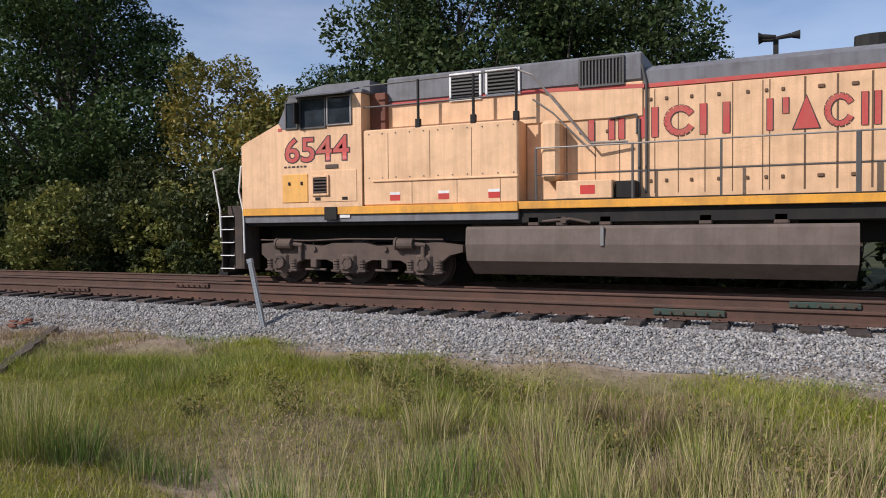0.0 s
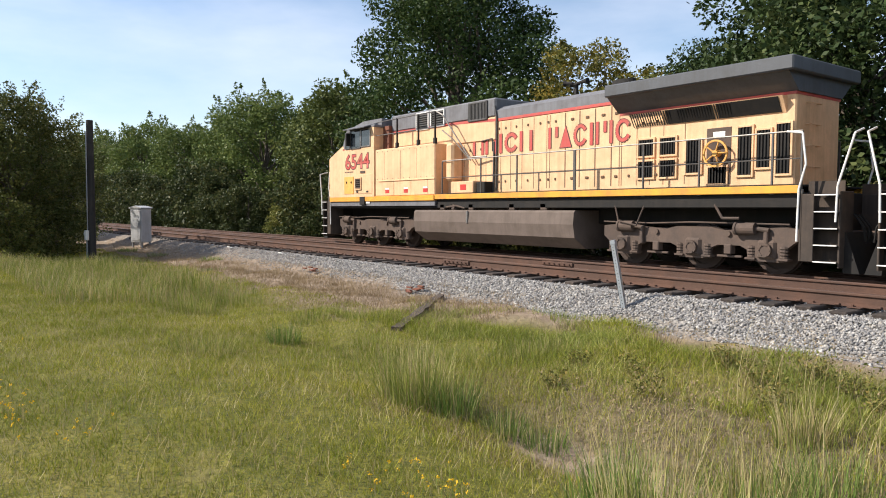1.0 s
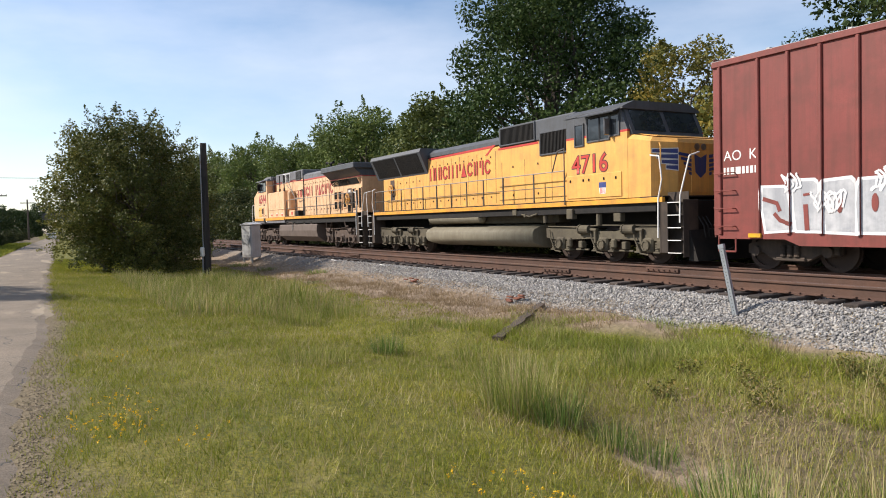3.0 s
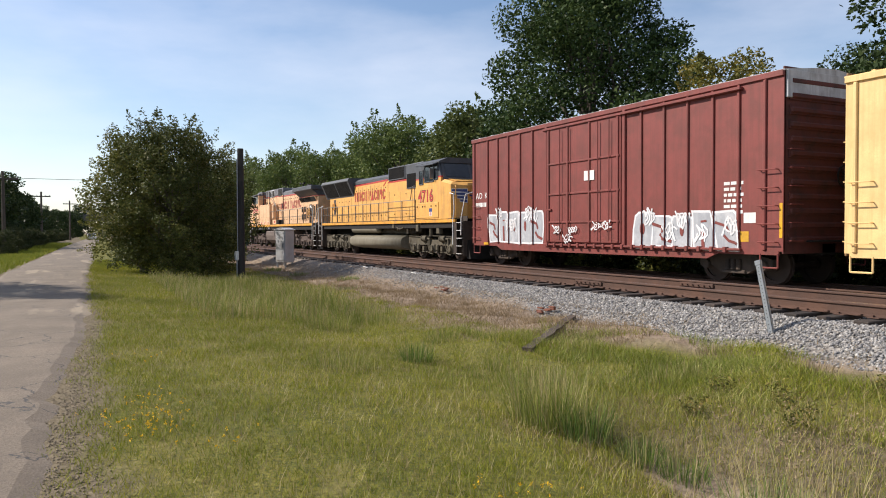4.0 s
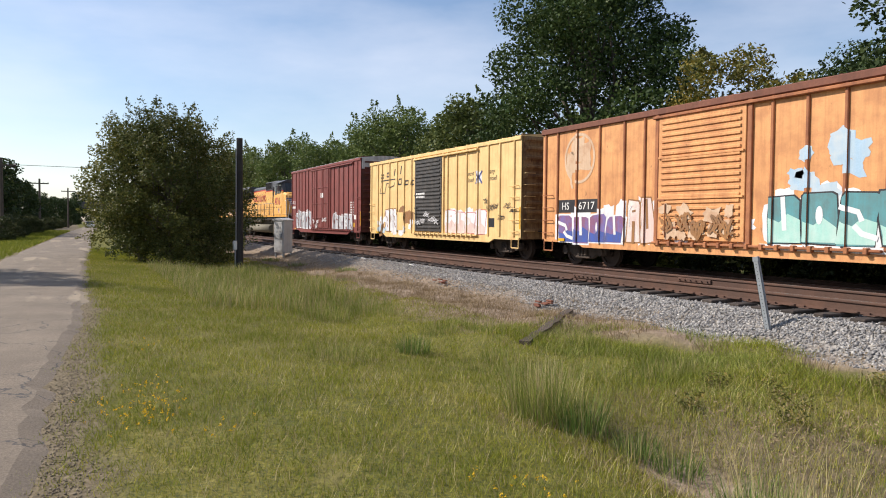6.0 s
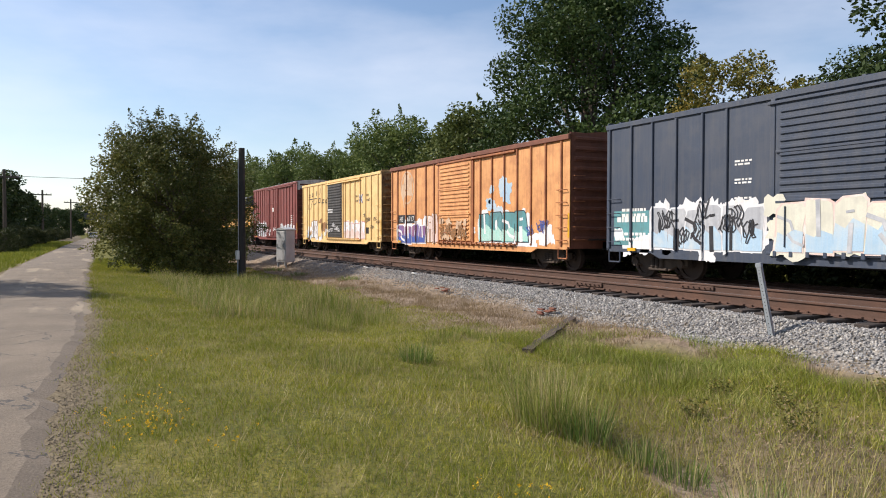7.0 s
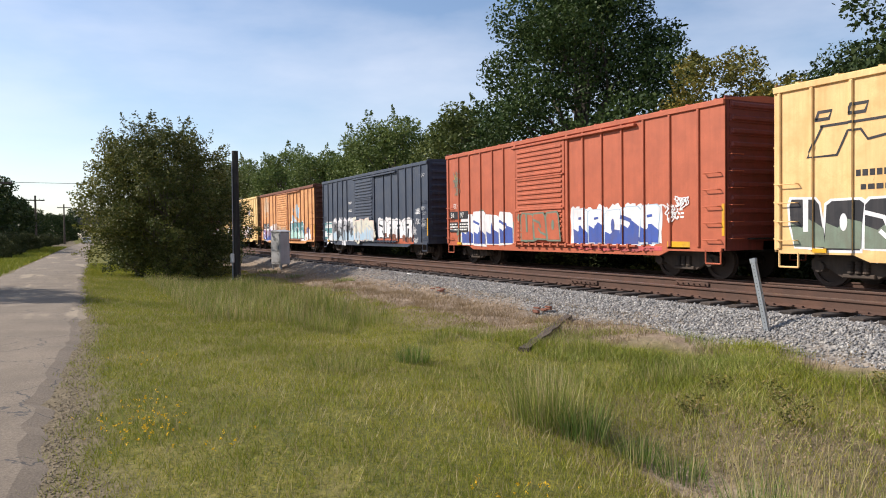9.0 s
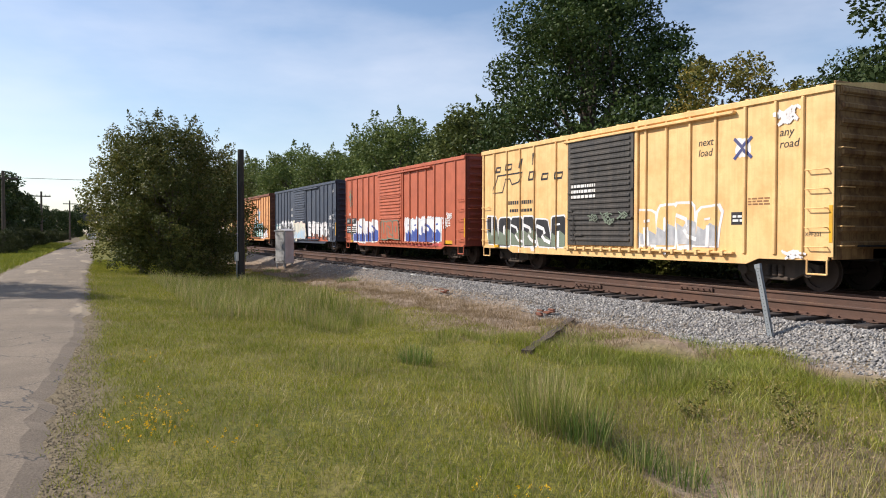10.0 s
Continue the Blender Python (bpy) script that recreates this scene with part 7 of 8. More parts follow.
    small_print(car, dx, 124.0, 124.6, 2.0, 2.2, "g_brown", 3, 14)
    # dark car behind
    rb = [128.5 + k * 0.93 for k in range(5)] + [137.0 + k * 0.93 for k in range(5)]
    boxcar(127.75, 142.8, "door_black", "grimy black boxcar at the end of the train", 4.52, rb, (133.6, 136.4))


M["ghost"] = paint("bleached paint scar", (0.62, 0.45, 0.30), 0.7, dirt=(0.4, 0.2, 0.1), dirt_amount=0.6)
build_train()


# ---- woods ----
def plant(tree, x, y, turn=0.0, size=1.0, z=None):
    tree.matrix_basis = pose(x, y, float(ground_z(np.array(x), np.array(y))) if z is None else z, 0, 0, turn) @ Matrix.Scale(size, 4)
    return tree


def again(tree, x, y, turn, size, label=""):
    o = copy_thing(tree, pose(x, y, float(ground_z(np.array(x), np.array(y))), 0, 0, turn))
    o.scale = (size, size, size)
    return tagged(o, label)


def build_woods():
    rng = random.Random(7)
    plant(make_tree("oak_tree", "tall dark green oak behind the railway", 17.4, 13.2, 0.42, M["leaf_oak"], 95000, 0.23, 1, 0.03, 0.01, 110, spread=0.080, sprigs=40, taper=0.79), -34.2, 27)
    oak = plant(make_tree("oak_tree", "broad dark green oak beside the track", 13.6, 12.0, 0.38, M["leaf_dark"], 70000, 0.22, 2, 0.03, 0, 100, spread=0.09, sprigs=40), -10.9, 25.5, 0, 0.93)
    again(oak, -5.2, 26.5, 130, 0.78)
    again(oak, -19.0, 32.0, 200, 0.72)
    plant(make_tree("autumn_tree", "slender tree with yellowing autumn leaves", 10.2, 6.0, 0.2, M["leaf_autumn"], 15000, 0.19, 3, 0.10, 0.02, 44, spread=0.075, sprigs=40), -24.6, 27)
    plant(make_tree("autumn_tree", "small yellowing tree behind the train", 7.6, 5.5, 0.16, M["leaf_autumn"], 9000, 0.24, 13, 0.06, 0.0, 30, spread=0.1), -20.5, 25)
    plant(make_tree("tree", "distant round-topped green tree", 11.4, 6.5, 0.25, M["leaf_dark"], 8000, 0.32, 4, 0.12), -30.0, 42)
    wil = plant(make_tree("willow_tree", "light green round-crowned tree in the woods", 12.6, 11.0, 0.3, M["leaf_light"], 26000, 0.27, 5, 0.02, 0, 85, spread=0.082, sprigs=60), -62, 27, 0, 0.98)
    mid = plant(make_tree("tree", "mid-green tree at the edge of the woods", 11.2, 9.4, 0.28, M["leaf_mid"], 24000, 0.28, 6, 0.02, 0, 75, spread=0.088, sprigs=50), -48, 27)
    for x, y, s, src in ((-54, 31, 1.0, mid), (-70, 28, 0.95, wil), (-77, 30, 1.0, mid), (-84, 27, 0.92, wil), (-92, 30, 1.0, mid), (-100, 27, 1.05, wil), (-110, 29, 1.1, mid), (-121, 27, 1.05, mid), (-134, 28, 1.2, wil), (-150, 28, 1.25, mid), (-170, 28, 1.35, mid), (-195, 27, 1.4, wil), (-225, 27, 1.5, mid), (-42, 34, 0.9, mid), (6, 30, 0.5, mid), (14, 30, 0.5, mid), (22, 30, 0.5, mid)):
        again(src, x, y, rng.uniform(0, 360), s)
    shrub = plant(make_tree("shrub", "dense undergrowth shrub behind the rails, its green darkened for shade", 4.6, 5.4, 0.08, M["leaf_shrub_shade"], 7000, 0.23, 8, 0.0, 0, 34, "shrub", 0.13), 2, 21.6)
    shrub2 = plant(make_tree("shrub", "tangled yellow-green undergrowth shrub", 3.8, 4.8, 0.07, M["leaf_thicket"], 6000, 0.21, 9, 0.0, 0, 30, "shrub", 0.14), -16, 21.2)
    x = -2.0
    while x > -132:
        s = rng.uniform(0.75, 1.15)
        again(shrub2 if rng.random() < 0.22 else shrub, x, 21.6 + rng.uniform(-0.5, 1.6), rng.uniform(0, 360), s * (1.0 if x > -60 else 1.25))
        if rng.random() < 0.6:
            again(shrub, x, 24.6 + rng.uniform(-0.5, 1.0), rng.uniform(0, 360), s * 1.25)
        x -= rng.uniform(2.4, 3.4) * (1.0 if x > -60 else 1.4)
    for x in (5.5, 9.5, 14, 19, 25, 32):
        again(shrub, x, 22 + rng.uniform(0, 1), rng.uniform(0, 360), rng.uniform(0.8, 1.0))
    # the thicket between road and track
    plant(make_tree("thicket", "large multi-stemmed dark thicket beside the lane", 5.7, 4.6, 0.12, M["leaf_bush"], 36000, 0.10, 10, 0.06, 0.0, 100, "shrub", 0.080, 420), -30.0, 3.35)
    plant(make_tree("thicket", "lower yellow-green thicket against the larger one", 5.2, 3.6, 0.09, M["leaf_thicket"], 17000, 0.10, 11, 0.2, -0.06, 60, "shrub", 0.085, 380), -31.0, 2.35)
    plant(make_tree("thicket", "twiggy dark thicket beside the black pole", 5.0, 4.0, 0.08, M["leaf_bush"], 15000, 0.10, 12, 0.0, 0.0, 50, "shrub", 0.085, 260), -32.5, 5.2)
    again(shrub, -38, 4.6, 40, 1.0)
    again(shrub, -45, 5.6, 140, 1.05)
    # across the lane
    far_tree = plant(make_tree("tree", "dark green tree on the far side of the lane", 10.5, 9.0, 0.28, M["leaf_dark"], 7000, 0.48, 16, 0.02, 0, 44, spread=0.1), -78, -8.6, 0, 0.8)
    again(mid, -27.5, -12.0, 0, 0.95, "green tree across the lane casting shade on it")
    for x, y, s in ((-66, -10.5, 0.75), (-84, -7.4, 0.72), (-92, -7.2, 0.66), (-101, -6.6, 0.62), (-112, -6.4, 0.62), (-124, -6.0, 0.58), (-140, -5.4, 0.56), (-160, -4.6, 0.56), (-185, -3.5, 0.6), (-215, -2.0, 0.66), (-245, -0.5, 0.7), (-280, 2, 1.0), (-288, 10, 1.05), (-284, 17, 1.1)):
        again(far_tree, x, y, rng.uniform(0, 360), s)
    for k in range(16):
        x = -58 - k * 7
        again(shrub, x, float(lane_edge(x)) - 5.6 - rng.uniform(0, 1.0), rng.uniform(0, 360), rng.uniform(0.3, 0.45))


# ---- ground cover ----
def build_cover():
    rng = np.random.RandomState(21)

    def spots(n, x0, x1, y0, y1, bias=1.0):
        return x1 - (x1 - x0) * rng.rand(n) ** bias, rng.uniform(y0, y1, n)

    def keep(x, y, *arrays):
        bare = np.exp(-(((x + 3.7) / 1.1) ** 2 + ((y - 4.3) / 0.38) ** 2)) > 0.35 * rng.rand(len(x)) + 0.25
        ok = ~bare
        return (x[ok], y[ok]) + tuple(a[ok] for a in arrays)

    n = 560000
    x, y = 1.5 - 46 * rng.rand(n) ** 1.9, rng.uniform(-0.2, 6.9, n)
    x = x + (x > -1.0) * np.abs(rng.normal(0, 3.5, n))
    x, y = keep(x, y)
    ok = y > lane_edge(x) + 0.27 + 0.12 * np.sin(2.7 * x) * np.sin(1.3 * x + 1) + 0.10 * rng.normal(0, 1, len(x)) - 0.2 * (x < -16)
    ok &= (x < -4.2) | (y < 3.4 + 0.4 * np.sin(2.1 * x)) | (rng.rand(len(x)) < 0.6)
    x, y = x[ok], y[ok]
    far = np.clip((-x - 4) / 30, 0, 1)
    clump = 0.5 + 0.25 * np.sin(3.1 * x + 1.7 * np.sin(2.3 * y)) * np.sin(3.7 * y + x) + 0.25 * np.sin(7.3 * x + 2 * np.sin(5.1 * y)) * np.sin(6.9 * y - 1.9 * x)
    thin = rng.rand(len(x)) < 0.45 + 0.75 * clump
    x, y, far, clump = x[thin], y[thin], far[thin], clump[thin]
    green = rng.rand(len(x)) < 0.25 + 0.55 * clump
    for pick, mat, label in ((green, "blade_lawn", "short clumpy green lawn grass"), (~green, "blade", "short patchy yellow-green lawn grass")):
        m = pick.sum()
        blades("lawn", x[pick], y[pick], rng.uniform(0.025, 0.075, m) * (0.65 + 0.8 * clump[pick]) * (1 + 0.4 * far[pick]), rng.uniform(0.0035, 0.007, m) * (1 + 2.4 * far[pick]), M[mat], label, rng, 0.9)
    n = 30000
    x = -16 - 90 * rng.rand(n) ** 1.3
    y = lane_edge(x) - 2.95 - 3.2 * rng.rand(n)
    far = np.clip((-x - 10) / 60, 0, 1)
    blades("verge_grass", x, y, rng.uniform(0.05, 0.16, n) * (1 + far), rng.uniform(0.01, 0.02, n) * (1 + 2 * far), M["blade_lawn"], "rough green grass on the far verge of the lane", rng, 0.8)
    # weeds that creep over the crumbling edge of the lane
    n = 16000
    x, off = 1.0 - 30 * rng.rand(n) ** 1.6, rng.uniform(-0.35, 0.5, n)
    y = lane_edge(x) + off
    ok = np.sin(5.3 * x + 3 * np.sin(2.1 * x)) + np.sin(4.1 * y + 1.9 * x) > 0.5 - 0.8 * off
    x, y = x[ok], y[ok]
    blades("lane_weeds", x, y, rng.uniform(0.02, 0.07, len(x)), rng.uniform(0.004, 0.008, len(x)), M["blade_lawn"], "low weeds in the crumbling edge of the lane", rng, 1.2)
    x, y = spots(46000, -30, 1, 0.4, 7.0, 1.2)
    x, y = keep(x, y)
    blades("straw", x, y, rng.uniform(0.05, 0.16, len(x)), rng.uniform(0.004, 0.008, len(x)), M["blade_dry"], "dry straw stalks among the lawn", rng, 0.8)
    x = -rng.beta(1.1, 1.9, 42000) * 45 + 5
    y = np.clip(rng.normal(7.45, 0.7, 42000), 5.6, 8.8) - 0.4 * (x < -20) * rng.rand(42000)
    ok = (x < -8.5) | (rng.rand(len(x)) < 0.06)
    x, y = x[ok], y[ok]
    blades("dead_grass", x, y, rng.uniform(0.04, 0.16, len(x)), rng.uniform(0.005, 0.012, len(x)), M["blade_brown"], "brown dead grass along the foot of the ballast", rng, 1.3, 2)
    # rank grass in the swale, thickest where the bank is nearest
    n = 5200
    x, y = rng.uniform(-7.5, 4.5, n), np.clip(rng.normal(5.4, 0.9, n), 3.2, 7.4)
    x, y = keep(x, y)
    blades("rank_grass", x, y, rng.uniform(0.10, 0.34, len(x)), rng.uniform(0.003, 0.006, len(x)), M["blade_tall"], "rank green grass in the swale", rng, 0.8, 3)
    # matted grass over the mounds of the bank
    n = 90000
    x, y = rng.uniform(-11.5, 4.5, n), rng.uniform(5.9, 8.5, n)
    ok = np.sin(1.9 * x + y) + np.sin(3.1 * y - 0.8 * x) > -0.9 + 0.7 * rng.rand(n)
    ok &= y < np.interp(x, [-11.5, -9.5, -7.5, -4.6, -3.4, -1.6, -0.4, 4.5], [6.9, 7.6, 8.45, 8.45, 7.6, 7.4, 8.3, 8.3]) + 0.2 * rng.normal(0, 1, n)
    x, y = x[ok], y[ok]
    lush = np.sin(2.2 * x) * np.sin(2.9 * y) + 0.5 * rng.normal(0, 1, len(x)) > 0.1
    for pick, mat, label in ((lush, "blade_lawn", "soft green grass on the mounds of the bank"), (~lush, "blade_tall", "yellow-green grass climbing the bank to the ballast")):
        m = pick.sum()
        blades("bank_grass", x[pick], y[pick], rng.uniform(0.04, 0.17, m), rng.uniform(0.004, 0.008, m), M[mat], label, rng, 1.1, 2)
    n = 26000
    x, y = rng.uniform(-6.5, 4.5, n), rng.uniform(3.3, 7.4, n)
    x, y = keep(x, y)
    blades("swale_grass", x, y, rng.uniform(0.03, 0.13, len(x)), rng.uniform(0.003, 0.006, len(x)), M["blade"], "short yellow-green grass in the swale", rng, 1.0, 2)
    n = 16000
    x, y = rng.uniform(-6, 4.5, n), rng.uniform(3.3, 7.6, n)
    blades("thatch", x, y, rng.uniform(0.03, 0.14, n), rng.uniform(0.004, 0.008, n), M["blade_brown"], "dead grey-brown thatch lying in the swale", rng, 2.2, 2)
    n = 9000
    x, y = rng.uniform(-27, -14, n), rng.uniform(2.2, 6.0, n)
    pale = rng.rand(n) < 0.35
    for pick, mat, label in ((pale, "blade_dry", "tall pale grass in front of the thicket"), (~pale, "blade_tall", "tall green grass in front of the thicket")):
        m = pick.sum()
        blades("rank_grass", x[pick], y[pick], rng.uniform(0.2, 0.5, m), rng.uniform(0.007, 0.013, m), M[mat], label, rng, 0.5, 3)


def tuft(x, y, r, h, n, mats, label, seed, wid=0.0085, bend=0.42):
    """One clump of grass: green blades below, straw stalks above."""
    rng = np.random.RandomState(seed)
    t = thing("grass_tuft", label, "grass", "grass tufts", at=pose(x, y, float(ground_z(np.array(x), np.array(y)))))
    for k, (mat, share, tall, w) in enumerate(mats):
        m = int(n * share)
        a, q = rng.uniform(0, 6.283, m), np.sqrt(rng.rand(m)) * r
        px, py = q * np.cos(a), q * np.sin(a)
        lean = np.stack([px, py, np.zeros(m)], 1) * bend * h / max(r, 0.1) * 0.7
        o = blades("foliage", px, py, rng.uniform(0.3, 1.0, m) ** 0.8 * h * tall, wid * w * rng.uniform(0.5, 1.0, m), M[mat], "", rng, 0.16, 4, lean * rng.uniform(0.2, 1.1, (m, 1)), z=np.full(m, -0.03), under=t)
    return t


def weed(x, y, h, seed):
    """A bushy weed: thin stems with small olive and brown leaves."""
    rng = np.random.RandomState(seed)
    t = thing("weed", "bushy olive weed with browning leaves on the bank", "weed", "weeds on the bank", at=pose(x, y, float(ground_z(np.array(x), np.array(y)))))
    n = 16
    a, q = rng.uniform(0, 6.283, n), rng.uniform(0.02, 0.1, n)
    px, py = q * np.cos(a), q * np.sin(a)
    lean = np.stack([np.cos(a), np.sin(a), np.zeros(n)], 1) * (rng.uniform(0.1, 0.6, n) * h)[:, None]
    hh = rng.uniform(0.6, 1.0, n) * h
    blades("stem", px, py, hh, np.full(n, 0.007), M["blade_brown"], "", rng, 0.1, 3, lean, z=np.full(n, -0.02), under=t)
    m = 17
    k = rng.uniform(0.25, 1.0, (n, m, 1))
    root = np.stack([px, py, np.zeros(n)], 1)[:, None]
    c = root + k * k * lean[:, None] + k * np.stack([np.zeros(n), np.zeros(n), hh * 0.88], 1)[:, None] + rng.normal(0, 0.028, (n, m, 3))
    c[..., 2] = np.maximum(c[..., 2], 0.01)
    v, f = quads_from(c.reshape(-1, 3), 0.034, rng)
    part("foliage", raw_mesh("foliage", v, f, M["leaf_weed"]), None, t)
    return t


def seed_stalks(x, y, n, spread, h, seed, label):
    """Thin straw stalks with feathery heads."""
    rng = np.random.RandomState(seed)
    t = thing("seed_grass", label, "grass", "seeding grass", at=pose(x, y, float(ground_z(np.array(x), np.array(y)))))
    px, py = rng.normal(0, spread, n), rng.normal(0, spread, n)
    hh = rng.uniform(0.6, 1.0, n) * h
    lean = np.stack([rng.normal(0.12, 0.12, n), rng.normal(0.0, 0.1, n), np.zeros(n)], 1) * h
    o = blades("stalks", px, py, hh, np.full(n, 0.005), M["blade_dry"], "", rng, 0.1, 4, lean, z=np.full(n, -0.03), under=t)
    tip = np.stack([px, py, hh * 0.85 - 0.03], 1) + lean * 0.92
    c = np.repeat(tip, 9, 0) + rng.normal(0, 1, (9 * n, 3)) * np.array([0.018, 0.018, 0.05])
    v, f = quads_from(c, 0.020, rng)
    part("seed_heads", raw_mesh("seed_heads", v, f, M["blade_brown"]), None, t)
    return t


def build_tufts():
    green = [("blade_tall", 0.75, 1.0, 1.0), ("blade_dry", 0.25, 1.25, 0.7)]
    lush = [("blade_lush", 0.8, 1.0, 1.0), ("blade_dry", 0.2, 1.2, 0.7)]
    dry = [("blade_dry", 0.6, 1.1, 0.8), ("blade_tall", 0.4, 0.9, 1.0)]
    tuft(-5.5, 3.88, 0.36, 0.66, 620, green, "big fountain of tall green grass beside a bare gully", 1)
    tuft(-5.12, 4.0, 0.24, 0.52, 300, lush, "big fountain of tall green grass beside a bare gully", 2)
    tuft(-5.8, 4.15, 0.28, 0.62, 240, dry, "tall straw-topped grass clump in the swale", 3)
    tuft(-9.35, 4.3, 0.24, 0.40, 320, lush, "small dark green rush-like tuft on the lawn", 4)
    tuft(-8.7, 2.95, 0.45, 0.26, 420, green, "low spreading green grass tuft on the lawn", 5)
    tuft(-13.2, 4.2, 0.5, 0.42, 480, green, "grey-green grass tuft at the edge of the swale", 6)
    tuft(-13.6, 5.4, 0.6, 0.42, 380, green, "grey-green grass tuft at the edge of the swale", 7)
    tuft(-4.6, 4.2, 0.2, 0.34, 220, lush, "small upright green tuft beside bare soil", 8)
    tuft(-4.3, 4.35, 0.2, 0.30, 220, lush, "small upright green tuft beside bare soil", 9)
    rng = random.Random(4)
    for k in range(44):
        x, y = rng.uniform(-3.2, 3.6), rng.uniform(2.9, 5.9)
        if abs(x + 3.6) < 0.9 and abs(y - 4.3) < 0.6:
            continue
        kind = rng.choice([green, green, dry, dry, lush])
        tuft(x, y, rng.uniform(0.18, 0.4), rng.uniform(0.36, 0.78), rng.randrange(160, 330), kind, {id(green): "tall green grass clump with straw tips in the swale", id(dry): "straw-coloured tall grass clump in the swale", id(lush): "fresh green grass clump in the swale"}[id(kind)], 30 + k)
    for k in range(12):
        tuft(rng.uniform(-0.4, 2.6), rng.uniform(3.3, 4.5), rng.uniform(0.2, 0.34), rng.uniform(0.55, 0.85), 190, dry, "straw-coloured tall grass clump in the swale", 250 + k)
    for k in range(9):
        tuft(rng.uniform(-2.4, -0.3), rng.uniform(3.0, 3.9), rng.uniform(0.16, 0.28), rng.uniform(0.42, 0.62), 170, lush, "fresh green grass clump in the swale", 270 + k)
    for k in range(18):
        tuft(rng.uniform(-1.6, 2.6), rng.uniform(4.2, 6.6), rng.uniform(0.15, 0.3), rng.uniform(0.4, 0.7), 240, [("blade_brown", 0.7, 1.0, 0.9), ("blade_tall", 0.3, 0.7, 1.0)], "dead brown weed clump standing in the swale", 220 + k)
    for k, (x, y, h) in enumerate(((-4.4, 7.3, 0.34), (-3.9, 7.0, 0.42), (-3.5, 7.35, 0.40), (-3.0, 7.1, 0.45), (-2.6, 6.6, 0.42), (-2.2, 6.9, 0.34), (-3.3, 6.2, 0.40), (-4.9, 6.3, 0.30), (-5.6, 6.2, 0.26), (-4.2, 5.6, 0.30), (-1.2, 5.6, 0.5), (0.2, 5.4, 0.55), (0.9, 5.9, 0.45), (-0.5, 6.2, 0.4), (-5.2, 5.4, 0.24))):
        weed(x, y, h, 300 + k)
    for k in range(14):
        tuft(rng.uniform(-11, -6), rng.uniform(4.8, 6.8), rng.uniform(0.2, 0.45), rng.uniform(0.16, 0.32), rng.randrange(120, 240), green, "low green grass clump on the bank", 70 + k)
    for k in range(18):
        seed_stalks(rng.uniform(-4.0, 3.2), rng.uniform(3.6, 6.8), 26, 0.28, rng.uniform(0.75, 1.15), 100 + k, "thin seeding straw grass stalks")
    for k in range(10):
        tuft(rng.uniform(-26, -17), rng.uniform(4.3, 6.2), rng.uniform(0.4, 0.7), rng.uniform(0.35, 0.55), 260, green, "tall grass clump before the thicket", 140 + k, 0.014)
    for k in range(16):
        tuft(rng.uniform(-22, 2), rng.uniform(7.1, 8.5), rng.uniform(0.15, 0.4), rng.uniform(0.12, 0.25), 170, [("blade_brown", 1.0, 1.0, 1.0)], "brown dead grass tuft at the foot of the ballast", 160 + k, bend=0.9)
    for k, (x, y) in enumerate(((-30.5, 7.4), (-27.5, 7.7), (-20.2, 7.2), (-23.0, 8.1))):
        tuft(x, y, 0.35, 0.25, 220, lush, "low green weeds in the stony bank", 190 + k, 0.02, 0.9)


def build_flowers():
    rng = np.random.RandomState(40)
    for k, (x, y, n, r) in enumerate(((-6.1, 0.5, 60, 0.3), (-6.9, 0.62, 18, 0.22), (-3.55, 2.35, 22, 0.22), (-3.2, 2.5, 12, 0.12), (-5.3, 1.0, 8, 0.2), (-9.4, 0.9, 8, 0.4))):
        px, py = rng.normal(0, r, n), rng.normal(0, r * 0.6, n)
        t = thing("wild_flowers", "patch of small yellow wild flowers in the lawn", "flowers", "flower patches", at=pose(x, y, float(ground_z(np.array(x), np.array(y)))))
        o = blades("stem", px, py, rng.uniform(0.05, 0.12, n), np.full(n, 0.004), M["blade_lush"], "", rng, 0.3, 2, z=np.zeros(n), under=t)
        c = np.repeat(np.stack([px, py, rng.uniform(0.06, 0.12, n)], 1), 5, 0) + rng.normal(0, 0.007, (5 * n, 3))
        v, f = quads_from(c, 0.018, rng)
        part("blossoms", raw_mesh("blossoms", v, f, M["flower"]), None, t, "yellow blossoms")


